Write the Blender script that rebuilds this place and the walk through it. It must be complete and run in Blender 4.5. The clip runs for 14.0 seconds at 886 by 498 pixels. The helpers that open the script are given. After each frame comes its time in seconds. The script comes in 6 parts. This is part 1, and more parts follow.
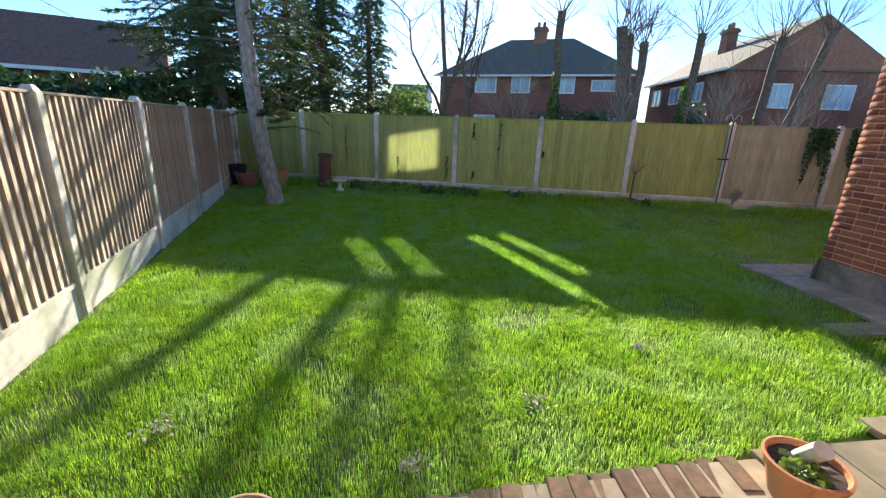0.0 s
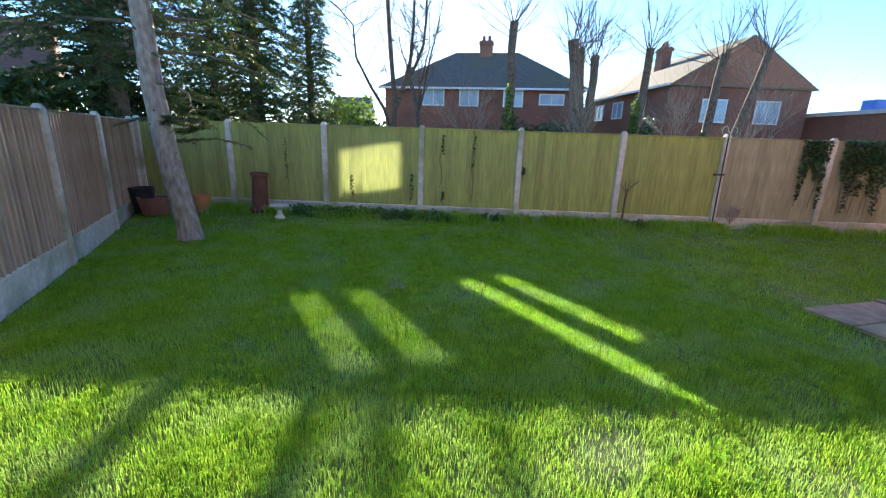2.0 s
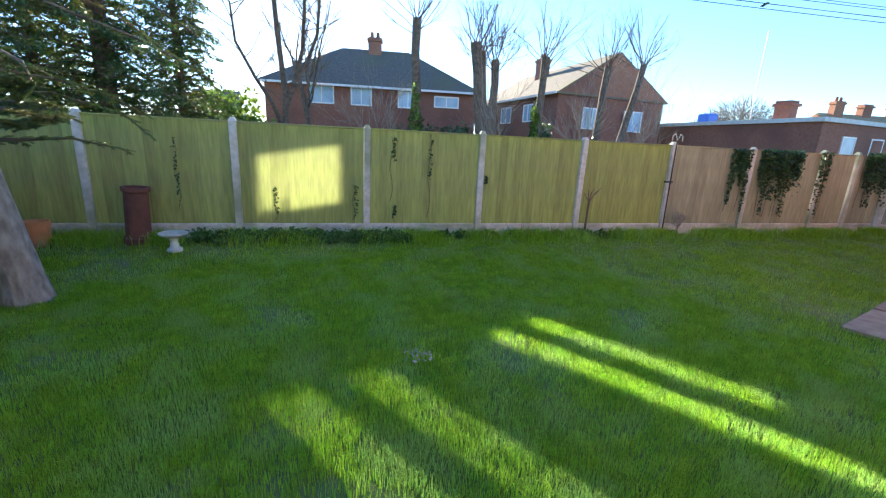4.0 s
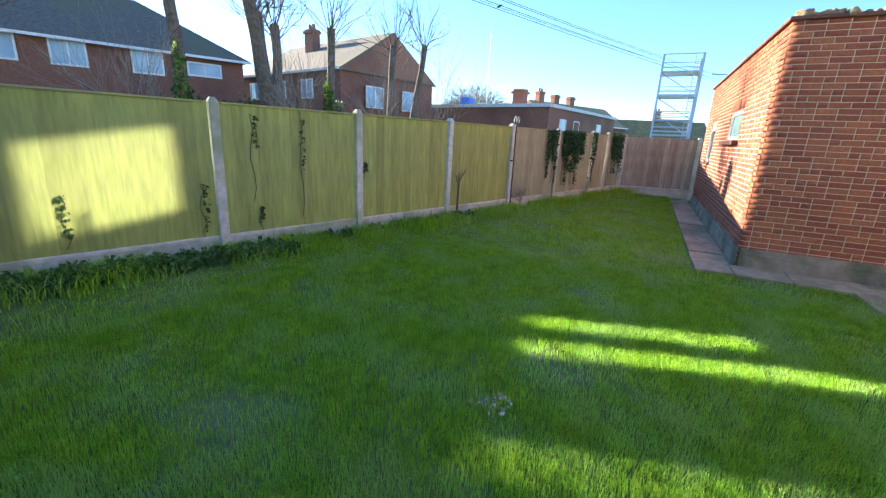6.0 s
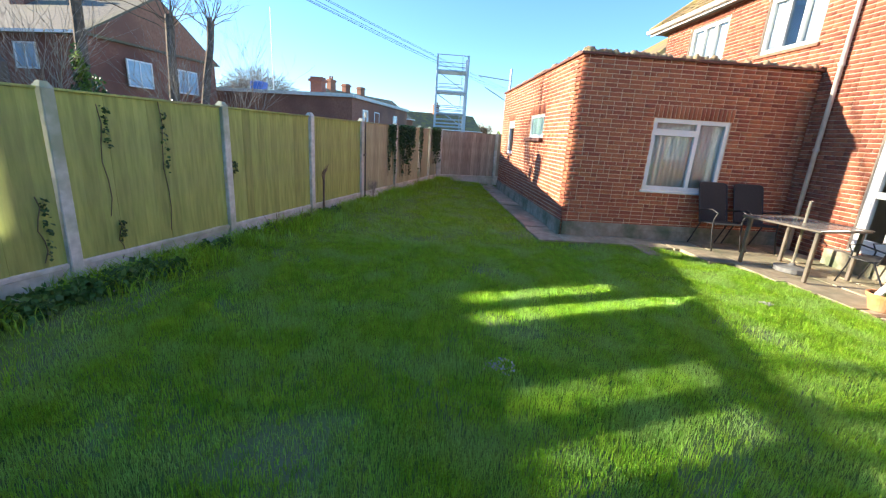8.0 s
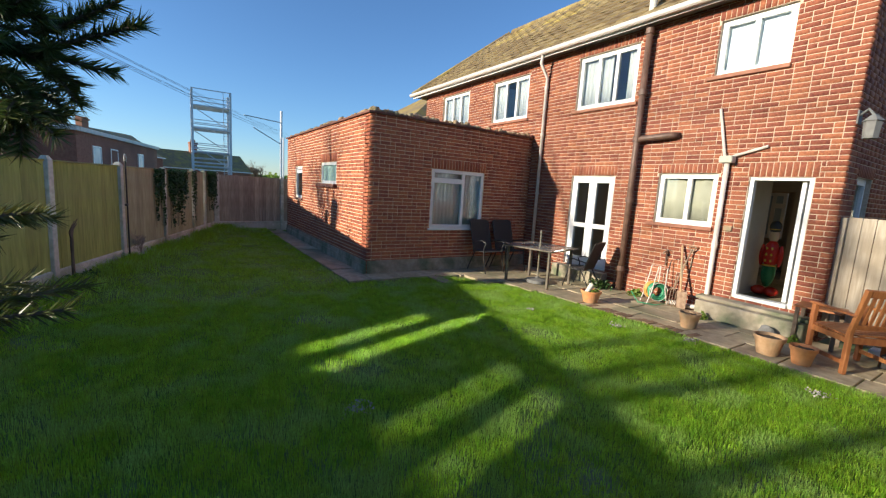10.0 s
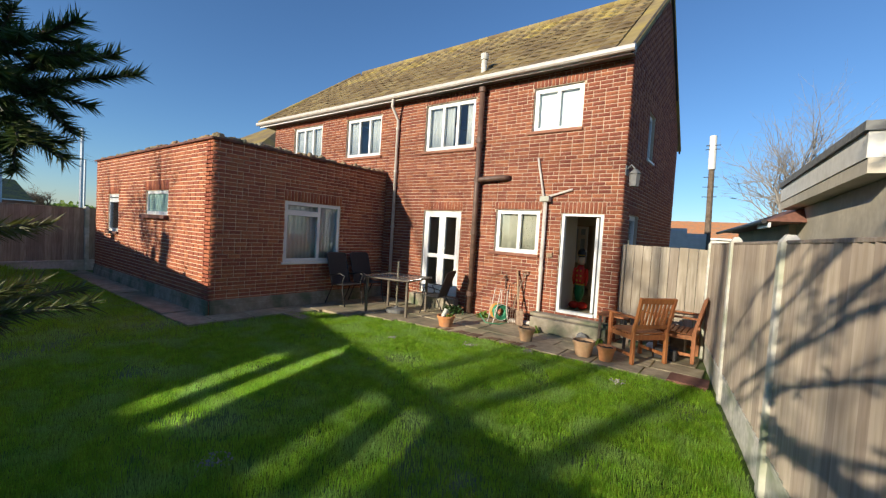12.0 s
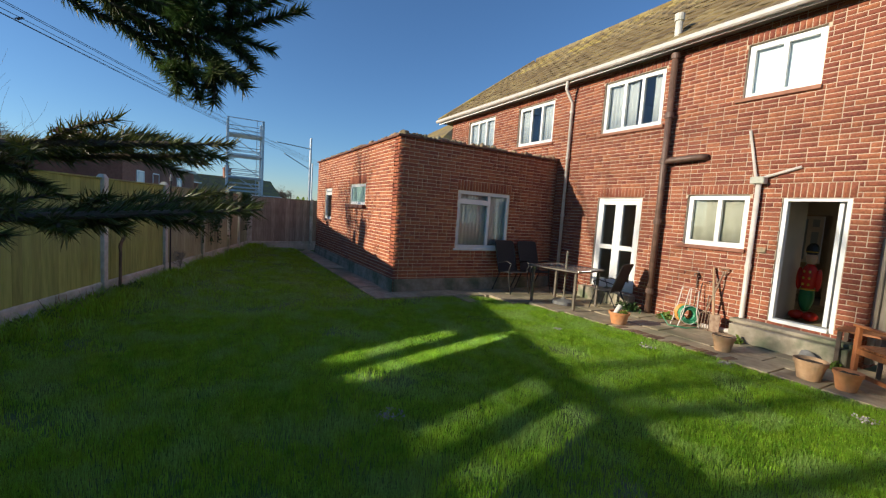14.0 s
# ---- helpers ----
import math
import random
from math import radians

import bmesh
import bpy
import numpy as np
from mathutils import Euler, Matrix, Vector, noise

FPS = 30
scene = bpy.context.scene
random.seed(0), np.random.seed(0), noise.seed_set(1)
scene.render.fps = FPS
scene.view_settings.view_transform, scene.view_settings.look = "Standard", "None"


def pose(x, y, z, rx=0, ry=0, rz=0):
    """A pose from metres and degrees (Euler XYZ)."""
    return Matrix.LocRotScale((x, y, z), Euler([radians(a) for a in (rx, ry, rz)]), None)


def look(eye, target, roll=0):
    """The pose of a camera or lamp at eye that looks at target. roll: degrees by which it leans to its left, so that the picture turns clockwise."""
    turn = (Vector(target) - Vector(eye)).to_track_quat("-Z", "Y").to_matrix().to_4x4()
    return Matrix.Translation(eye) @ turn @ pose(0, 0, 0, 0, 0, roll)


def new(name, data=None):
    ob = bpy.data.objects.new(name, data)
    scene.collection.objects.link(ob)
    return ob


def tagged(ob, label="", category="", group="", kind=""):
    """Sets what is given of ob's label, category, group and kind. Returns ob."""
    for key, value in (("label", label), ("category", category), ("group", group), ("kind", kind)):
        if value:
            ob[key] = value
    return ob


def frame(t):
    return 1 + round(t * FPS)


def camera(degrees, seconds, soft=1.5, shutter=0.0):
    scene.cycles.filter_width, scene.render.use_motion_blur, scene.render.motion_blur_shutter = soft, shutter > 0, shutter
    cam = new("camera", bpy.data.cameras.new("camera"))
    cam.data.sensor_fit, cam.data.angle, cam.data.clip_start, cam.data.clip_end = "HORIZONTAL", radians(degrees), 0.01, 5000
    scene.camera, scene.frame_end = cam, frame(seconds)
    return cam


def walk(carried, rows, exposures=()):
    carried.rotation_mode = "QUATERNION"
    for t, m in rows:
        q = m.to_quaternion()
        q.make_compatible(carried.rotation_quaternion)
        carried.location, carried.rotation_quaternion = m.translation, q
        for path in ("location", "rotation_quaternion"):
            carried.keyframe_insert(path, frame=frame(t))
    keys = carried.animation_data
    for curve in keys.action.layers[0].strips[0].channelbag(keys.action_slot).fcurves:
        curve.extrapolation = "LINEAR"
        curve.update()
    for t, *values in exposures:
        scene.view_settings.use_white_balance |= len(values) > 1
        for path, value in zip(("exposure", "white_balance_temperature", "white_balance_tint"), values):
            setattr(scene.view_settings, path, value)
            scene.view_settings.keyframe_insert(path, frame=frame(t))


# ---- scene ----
cam = camera(94.6, 14.0, 1.25)
PATH = [
    (0, (0.604, 0.384, 1.495), (0.857, 2.279, 0.909), 1.9),
    (0.5, (0.504, 0.782, 1.463), (0.803, 2.676, 0.894), 1.8),
    (1, (0.513, 1.188, 1.443), (0.874, 3.079, 0.9), 1.8),
    (1.5, (0.455, 1.609, 1.44), (0.895, 3.486, 0.908), 1.8),
    (2, (0.392, 1.992, 1.444), (0.908, 3.854, 0.928), 1.9),
    (4.5, (-0.486, 4.118, 1.437), (0.747, 5.611, 0.936), 2.7),
    (5, (-0.611, 4.542, 1.448), (0.824, 5.83, 0.918), 2.7),
    (5.5, (-0.791, 5.009, 1.446), (0.816, 6.069, 0.906), 2.6),
    (6, (-0.967, 5.491, 1.41), (0.772, 6.322, 0.876), 2.7),
    (6.5, (-1.134, 5.96, 1.394), (0.699, 6.558, 0.861), 2.9),
    (7, (-1.296, 6.494, 1.359), (0.607, 6.813, 0.834), 2.9),
    (7.2, (-1.378, 6.49, 1.398), (0.532, 6.74, 0.86), 3.1),
    (9.3, (-1.59, 7.1, 1.52), (0.212, 6.315, 1.142), 3.6),
    (9.5, (-1.61, 7.11, 1.54), (0.163, 6.242, 1.191), 3.6),
    (10, (-1.661, 7.154, 1.565), (-0.001, 6.077, 1.281), 3.5),
    (10.5, (-1.689, 7.274, 1.517), (-0.175, 5.984, 1.312), 3.3),
    (11, (-1.728, 7.326, 1.521), (-0.361, 5.875, 1.361), 3.5),
    (11.5, (-1.736, 7.327, 1.534), (-0.485, 5.771, 1.415), 3.5),
    (12, (-1.734, 7.336, 1.541), (-0.531, 5.741, 1.463), 3.5),
    (12.5, (-1.726, 7.348, 1.538), (-0.477, 5.787, 1.485), 3.5),
    (13, (-1.693, 7.32, 1.531), (-0.314, 5.872, 1.477), 3.5),
    (13.5, (-1.68, 7.286, 1.51), (-0.121, 6.036, 1.419), 3.6),
    (14, (-1.715, 7.27, 1.465), (0.014, 6.284, 1.296), 3.9),
]
walk(cam, [(t, look(eye, target, roll)) for t, eye, target, roll in PATH],
     exposures=[(0, 1.45), (2.2, 1.85), (4.5, 2.05), (7.2, 2.0), (9.5, 1.0), (11, 0.42), (14, 0.35)])

# ---- world, sun ----
SUN_AZ, SUN_EL = 77.5, 16.7          # degrees from +x towards +y, degrees above the horizon
world = bpy.data.worlds.new("world")
scene.world = world
world.use_nodes = True
wn = world.node_tree.nodes
sky = wn.new("ShaderNodeTexSky")
sky.sky_type = "NISHITA"
sky.sun_disc = False
sky.sun_elevation, sky.sun_rotation = radians(SUN_EL), radians(90 - SUN_AZ)
sky.air_density, sky.dust_density, sky.ozone_density = 1.0, 0.12, 6.0
wn["Background"].inputs["Strength"].default_value = 0.12
world.node_tree.links.new(sky.outputs[0], wn["Background"].inputs["Color"])
SUN_WAY = Vector((math.cos(radians(SUN_AZ)) * math.cos(radians(SUN_EL)), math.sin(radians(SUN_AZ)) * math.cos(radians(SUN_EL)), math.sin(radians(SUN_EL))))
sun = new("sun", bpy.data.lights.new("sun", "SUN"))
sun.data.energy, sun.data.angle, sun.data.color = 5.0, radians(0.55), (1.0, 0.89, 0.7)
sun.matrix_world = look((0, 0, 30), tuple(Vector((0, 0, 30)) - SUN_WAY))


# ---- materials ----
def mat(name, a, b, scale=6.0, rough=0.8, bump=0.3, metal=0.0, c=None, big=0.7, vary=0.0, dist=0.004, stretch=(1, 1, 1), trans=0.0, spec=0.5):
    """Two colours mixed by fine noise, a third one in large patches, varied from piece to piece."""
    m = bpy.data.materials.new(name)
    m.use_nodes = True
    t = m.node_tree
    n, l = t.nodes, t.links
    p = n["Principled BSDF"]
    tc, mp = n.new("ShaderNodeTexCoord"), n.new("ShaderNodeMapping")
    mp.inputs["Scale"].default_value = stretch
    l.new(tc.outputs["Object"], mp.inputs[0])
    info = n.new("ShaderNodeObjectInfo")
    geo = n.new("ShaderNodeNewGeometry")
    add = n.new("ShaderNodeVectorMath")
    sc = n.new("ShaderNodeMath"); sc.operation = "MULTIPLY"; sc.inputs[1].default_value = 37.0
    l.new(info.outputs["Random"], sc.inputs[0])
    l.new(mp.outputs[0], add.inputs[0]); l.new(sc.outputs[0], add.inputs[1])
    f = n.new("ShaderNodeTexNoise"); f.inputs["Scale"].default_value = scale; f.inputs["Detail"].default_value = 6
    l.new(add.outputs[0], f.inputs["Vector"])
    r = n.new("ShaderNodeValToRGB")
    r.color_ramp.elements[0].position, r.color_ramp.elements[1].position = 0.32, 0.68
    r.color_ramp.elements[0].color, r.color_ramp.elements[1].color = (*a, 1), (*b, 1)
    l.new(f.outputs[0], r.inputs[0])
    out = r.outputs[0]
    if c:
        g = n.new("ShaderNodeTexNoise"); g.inputs["Scale"].default_value = big; g.inputs["Detail"].default_value = 5
        l.new(tc.outputs["Object"], g.inputs["Vector"])
        q = n.new("ShaderNodeMapRange"); q.inputs[1].default_value, q.inputs[2].default_value = 0.46, 0.64
        l.new(g.outputs[0], q.inputs[0])
        x = n.new("ShaderNodeMix"); x.data_type = "RGBA"; x.inputs["B"].default_value = (*c, 1)
        l.new(q.outputs[0], x.inputs[0]); l.new(out, x.inputs["A"])
        out = x.outputs["Result"]
    if vary:
        s = n.new("ShaderNodeMath"); s.operation = "ADD"
        l.new(info.outputs["Random"], s.inputs[0]); l.new(geo.outputs["Random Per Island"], s.inputs[1])
        fr = n.new("ShaderNodeMath"); fr.operation = "FRACT"; l.new(s.outputs[0], fr.inputs[0])
        mr = n.new("ShaderNodeMapRange"); mr.inputs[3].default_value, mr.inputs[4].default_value = 1 - vary, 1 + vary
        l.new(fr.outputs[0], mr.inputs[0])
        h = n.new("ShaderNodeHueSaturation"); l.new(out, h.inputs["Color"]); l.new(mr.outputs[0], h.inputs["Value"])
        hv = n.new("ShaderNodeMapRange"); hv.inputs[3].default_value, hv.inputs[4].default_value = 0.5 - vary * 0.03, 0.5 + vary * 0.03
        l.new(fr.outputs[0], hv.inputs[0]); l.new(hv.outputs[0], h.inputs["Hue"])
        out = h.outputs[0]
    l.new(out, p.inputs["Base Color"])
    p.inputs["Roughness"].default_value, p.inputs["Metallic"].default_value = rough, metal
    p.inputs["Specular IOR Level"].default_value = spec
    if bump:
        bp = n.new("ShaderNodeBump"); bp.inputs["Strength"].default_value = bump; bp.inputs["Distance"].default_value = dist
        l.new(f.outputs[0], bp.inputs["Height"]); l.new(bp.outputs[0], p.inputs["Normal"])
    if trans:
        tr, mx = n.new("ShaderNodeBsdfTranslucent"), n.new("ShaderNodeMixShader")
        mx.inputs[0].default_value = trans
        l.new(out, tr.inputs[0]); l.new(p.outputs[0], mx.inputs[1]); l.new(tr.outputs[0], mx.inputs[2])
        l.new(mx.outputs[0], n["Material Output"].inputs[0])
    return m


def glass_mat(name, tint=(0.9, 0.95, 0.95)):
    m = bpy.data.materials.new(name)
    m.use_nodes = True
    n, l = m.node_tree.nodes, m.node_tree.links
    t, g, x, f = n.new("ShaderNodeBsdfTransparent"), n.new("ShaderNodeBsdfGlossy"), n.new("ShaderNodeMixShader"), n.new("ShaderNodeLayerWeight")
    t.inputs[0].default_value, g.inputs["Roughness"].default_value = (*tint, 1), 0.01
    f.inputs["Blend"].default_value = 0.5
    pw, mr = n.new("ShaderNodeMath"), n.new("ShaderNodeMapRange")
    pw.operation = "POWER"; pw.inputs[1].default_value = 3.0
    mr.inputs[3].default_value, mr.inputs[4].default_value = 0.055, 0.6
    l.new(f.outputs["Facing"], pw.inputs[0]); l.new(pw.outputs[0], mr.inputs[0]); l.new(mr.outputs[0], x.inputs[0]); l.new(t.outputs[0], x.inputs[1]); l.new(g.outputs[0], x.inputs[2])
    l.new(x.outputs[0], n["Material Output"].inputs[0])
    return m


M = dict(
    soil=mat("soil", (0.09, 0.15, 0.025), (0.15, 0.22, 0.04), 14, 0.95, 0.6, c=(0.17, 0.19, 0.1), big=1.3, dist=0.02),
    blade=mat("grass_blade", (0.24, 0.46, 0.04), (0.46, 0.68, 0.07), 9, 0.7, 0, c=(0.42, 0.62, 0.16), big=2.2, vary=0.34, trans=0.6, spec=0.15),
    brick=mat("brick", (0.2, 0.058, 0.033), (0.33, 0.105, 0.055), 40, 0.85, 0.5, vary=0.26, dist=0.003),
    # set lighter than brick and mortar to lift the wing's shaded west wall
    brick_wing=mat("wing_brick", (0.29, 0.08, 0.042), (0.44, 0.14, 0.068), 40, 0.85, 0.5, vary=0.24, dist=0.003),
    mortar_wing=mat("wing_mortar", (0.7, 0.52, 0.36), (0.84, 0.66, 0.48), 40, 0.95, 0.4),
    brick_far=mat("brick_far", (0.27, 0.115, 0.075), (0.36, 0.17, 0.11), 9, 0.9, 0.3, c=(0.22, 0.1, 0.07), big=0.4, vary=0.2),
    mortar=mat("mortar", (0.46, 0.36, 0.27), (0.6, 0.49, 0.38), 40, 0.95, 0.4),
    plinth=mat("render_plinth", (0.27, 0.23, 0.17), (0.4, 0.35, 0.27), 12, 0.95, 0.5, c=(0.13, 0.15, 0.09), big=2.5),
    panel=mat("green_stained_boards", (0.27, 0.31, 0.085), (0.42, 0.44, 0.13), 5, 0.85, 0.3, c=(0.29, 0.28, 0.14), big=0.9, vary=0.14, stretch=(5, 5, 0.6)),
    oldboard=mat("weathered_boards", (0.3, 0.25, 0.19), (0.46, 0.4, 0.32), 6, 0.9, 0.4, c=(0.22, 0.18, 0.13), big=0.9, vary=0.2, stretch=(6, 6, 0.5)),
    brownboard=mat("brown_boards", (0.36, 0.29, 0.22), (0.5, 0.42, 0.34), 6, 0.9, 0.4, c=(0.28, 0.2, 0.13), big=0.7, vary=0.2, stretch=(6, 6, 0.5)),
    concrete=mat("concrete", (0.54, 0.52, 0.46), (0.74, 0.71, 0.65), 16, 0.9, 0.4, c=(0.34, 0.37, 0.25), big=1.6),
    slab=mat("paving_slab", (0.32, 0.26, 0.17), (0.47, 0.39, 0.26), 9, 0.85, 0.35, c=(0.21, 0.2, 0.12), big=1.2, vary=0.15),
    tile=mat("mossy_roof_tile", (0.17, 0.125, 0.07), (0.28, 0.21, 0.1), 5, 0.9, 0.4, c=(0.32, 0.24, 0.07), big=1.3, vary=0.25),
    tile_red=mat("red_roof_tile", (0.16, 0.07, 0.05), (0.24, 0.11, 0.08), 8, 0.9, 0.3, vary=0.2),
    tile_dark=mat("dark_roof_tile", (0.12, 0.1, 0.08), (0.21, 0.18, 0.14), 8, 0.9, 0.3, c=(0.17, 0.15, 0.09), big=0.3, vary=0.2),
    white=mat("white_plastic", (0.76, 0.77, 0.77), (0.82, 0.82, 0.81), 3, 0.35, 0.02),
    whitewall=mat("white_painted_render", (0.66, 0.64, 0.58), (0.78, 0.76, 0.7), 5, 0.85, 0.2),
    cream=mat("cream_render", (0.52, 0.46, 0.36), (0.62, 0.56, 0.45), 8, 0.9, 0.3, c=(0.47, 0.42, 0.33), big=0.8),
    plaster=mat("plaster", (0.5, 0.46, 0.38), (0.56, 0.52, 0.44), 4, 0.9, 0.05),
    dark=mat("dark_interior", (0.05, 0.045, 0.04), (0.08, 0.07, 0.06), 4, 0.9, 0.0),
    curtain=mat("net_curtain", (0.62, 0.62, 0.62), (0.75, 0.75, 0.74), 20, 0.9, 0.1, trans=0.3),
    pipe_brown=mat("brown_iron_pipe", (0.1, 0.06, 0.045), (0.17, 0.1, 0.075), 12, 0.5, 0.2),
    pipe_white=mat("aged_white_pipe", (0.54, 0.49, 0.44), (0.66, 0.61, 0.56), 9, 0.4, 0.05),
    lead=mat("grey_felt", (0.14, 0.14, 0.14), (0.22, 0.22, 0.21), 10, 0.9, 0.3),
    moss=mat("moss", (0.2, 0.17, 0.09), (0.42, 0.35, 0.22), 12, 1.0, 0.7, c=(0.36, 0.22, 0.13), big=2.5, dist=0.02),
    bark=mat("pale_bark", (0.2, 0.175, 0.15), (0.42, 0.38, 0.33), 9, 0.95, 0.8, stretch=(2, 2, 0.8), dist=0.02),
    bark_dark=mat("dark_bark", (0.1, 0.075, 0.055), (0.2, 0.15, 0.11), 8, 0.95, 0.7, dist=0.02),
    needle=mat("spruce_needles", (0.045, 0.1, 0.03), (0.085, 0.16, 0.04), 9, 0.4, 0, c=(0.13, 0.13, 0.03), big=3.0, vary=0.3, trans=0.25),
    leaf=mat("ivy_leaf", (0.03, 0.07, 0.018), (0.06, 0.12, 0.03), 6, 0.35, 0, vary=0.3, trans=0.2),
    leaf_y=mat("laurel_leaf", (0.12, 0.2, 0.03), (0.22, 0.32, 0.06), 6, 0.4, 0, vary=0.3, trans=0.4),
    nettle=mat("nettle_leaf", (0.06, 0.14, 0.03), (0.13, 0.25, 0.06), 8, 0.5, 0, vary=0.35, trans=0.3),
    terracotta=mat("terracotta", (0.5, 0.2, 0.08), (0.62, 0.28, 0.12), 12, 0.85, 0.2, c=(0.42, 0.24, 0.14), big=3),
    terra_old=mat("weathered_terracotta", (0.4, 0.24, 0.13), (0.5, 0.32, 0.19), 14, 0.9, 0.3, c=(0.3, 0.24, 0.16), big=4),
    teak=mat("oiled_wood", (0.3, 0.1, 0.035), (0.42, 0.165, 0.06), 8, 0.5, 0.2, vary=0.12, stretch=(4, 4, 1)),
    black=mat("black_steel", (0.018, 0.018, 0.02), (0.03, 0.03, 0.033), 8, 0.45, 0.05),
    mesh_black=mat("black_textile", (0.02, 0.02, 0.022), (0.035, 0.035, 0.038), 60, 0.8, 0.2),
    bronze=mat("bronze_frame", (0.12, 0.1, 0.08), (0.2, 0.17, 0.14), 9, 0.4, 0.05, metal=0.4),
    steel=mat("galvanised_steel", (0.45, 0.5, 0.56), (0.6, 0.64, 0.7), 7, 0.5, 0.05, metal=0.2),
    rust=mat("rusty_steel", (0.2, 0.12, 0.08), (0.33, 0.24, 0.17), 20, 0.7, 0.3, metal=0.3),
    red=mat("red_foil", (0.6, 0.02, 0.015), (0.68, 0.035, 0.02), 3, 0.18, 0.0),
    green=mat("green_foil", (0.01, 0.16, 0.05), (0.02, 0.2, 0.07), 3, 0.18, 0.0),
    gold=mat("gold_foil", (0.7, 0.42, 0.05), (0.75, 0.5, 0.08), 3, 0.25, 0.0),
    skin=mat("painted_tan", (0.62, 0.4, 0.25), (0.66, 0.44, 0.28), 3, 0.4, 0.0),
    hose_y=mat("orange_hose", (0.55, 0.26, 0.06), (0.62, 0.32, 0.08), 9, 0.4, 0.05),
    hose_g=mat("green_hose", (0.04, 0.25, 0.13), (0.06, 0.32, 0.17), 9, 0.4, 0.05),
    blue=mat("blue_plastic", (0.03, 0.13, 0.5), (0.05, 0.17, 0.6), 3, 0.4, 0.0),
    road=mat("far_ground", (0.06, 0.08, 0.03), (0.12, 0.12, 0.07), 0.8, 0.95, 0.2, c=(0.1, 0.1, 0.1), big=0.05),
    table=mat("frosted_glass_top", (0.2, 0.19, 0.17), (0.3, 0.28, 0.25), 8, 0.2, 0.02),
    frost=mat("obscured_glass", (0.25, 0.4, 0.36), (0.4, 0.58, 0.52), 30, 0.15, 0.5, dist=0.003),
    # opaque panes; a pale blue sky reflection is put into the colour
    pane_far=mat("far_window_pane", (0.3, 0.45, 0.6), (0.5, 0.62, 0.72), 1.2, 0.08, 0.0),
    compost=mat("compost", (0.04, 0.03, 0.02), (0.09, 0.07, 0.05), 30, 0.95, 0.6),
    beige=mat("beige_cloth", (0.4, 0.37, 0.29), (0.48, 0.44, 0.35), 9, 0.9, 0.05),
    edging=mat("mossy_edging_brick", (0.13, 0.085, 0.05), (0.25, 0.14, 0.085), 18, 0.9, 0.5, c=(0.17, 0.17, 0.08), big=3.0, vary=0.2),
    deadleaf=mat("dead_leaf", (0.3, 0.27, 0.22), (0.55, 0.52, 0.46), 20, 0.9, 0),
    beigeboard=mat("faded_boards", (0.3, 0.29, 0.17), (0.42, 0.4, 0.26), 5, 0.9, 0.3, c=(0.26, 0.23, 0.16), big=0.8, vary=0.15, stretch=(5, 5, 0.6)),
    blind=mat("white_blind", (0.78, 0.8, 0.8), (0.85, 0.86, 0.86), 2, 0.7, 0.0),
)
M["glass"] = glass_mat("window_glass")


# ---- building helpers ----
def part(name, bm, material, parent=None, label="", smooth=False):
    """Links a bmesh as one mesh object under a thing or a part."""
    me = bpy.data.meshes.new(name)
    bmesh.ops.recalc_face_normals(bm, faces=bm.faces)
    if smooth:
        for f in bm.faces:
            f.smooth = True
    bm.to_mesh(me)
    bm.free()
    me.materials.append(M[material])
    ob = new(name, me)
    ob.parent = parent
    if label:
        ob["label"] = label
    return ob


def thing(name, label="", category="", group="", kind="", at=None):
    ob = new(name)
    if at is not None:
        ob.matrix_basis = at
    return tagged(ob, label, category, group, kind)


def box(bm, lo, hi, m=None, bevel=0.0):
    g = bmesh.ops.create_cube(bm, size=1.0)
    s = Matrix.Diagonal((hi[0] - lo[0], hi[1] - lo[1], hi[2] - lo[2], 1))
    c = Matrix.Translation([(hi[i] + lo[i]) / 2 for i in range(3)])
    bmesh.ops.transform(bm, matrix=(m or Matrix()) @ c @ s, verts=g["verts"])
    if bevel:
        es = list({e for v in g["verts"] for e in v.link_edges})
        bmesh.ops.bevel(bm, geom=es, offset=bevel, segments=1, affect="EDGES")


def boxes(items, m=None, bevel=0.0):
    bm = bmesh.new()
    for lo, hi in items:
        box(bm, lo, hi, m, bevel)
    return bm


def lathe(profile, n=24, closed=False):
    """Turns a profile of (radius, z) round z."""
    bm = bmesh.new()
    rings = []
    for r, z in profile:
        rings.append([bm.verts.new((r * math.cos(2 * math.pi * i / n), r * math.sin(2 * math.pi * i / n), z)) for i in range(n)])
    for a, b in zip(rings, rings[1:]):
        for i in range(n):
            bm.faces.new((a[i], a[(i + 1) % n], b[(i + 1) % n], b[i]))
    if closed:
        bm.faces.new(rings[0]); bm.faces.new(rings[-1])
    return bm


def tube_into(bm, pts, radii, n=8, cap=True):
    pts = [Vector(p) for p in pts]
    if not isinstance(radii, (list, tuple)):
        radii = [radii] * len(pts)
    rings = []
    side = None
    for i, p in enumerate(pts):
        d = (pts[min(i + 1, len(pts) - 1)] - pts[max(i - 1, 0)]).normalized()
        if side is None:
            side = d.orthogonal().normalized()
        side = (side - d * side.dot(d)).normalized()
        up = d.cross(side)
        rings.append([bm.verts.new(p + (side * math.cos(2 * math.pi * k / n) + up * math.sin(2 * math.pi * k / n)) * radii[i]) for k in range(n)])
    for a, b in zip(rings, rings[1:]):
        for k in range(n):
            bm.faces.new((a[k], a[(k + 1) % n], b[(k + 1) % n], b[k]))
    if cap:
        bm.faces.new(rings[0]); bm.faces.new(rings[-1])


def tube(pts, radii, n=8):
    bm = bmesh.new()
    tube_into(bm, pts, radii, n)
    return bm


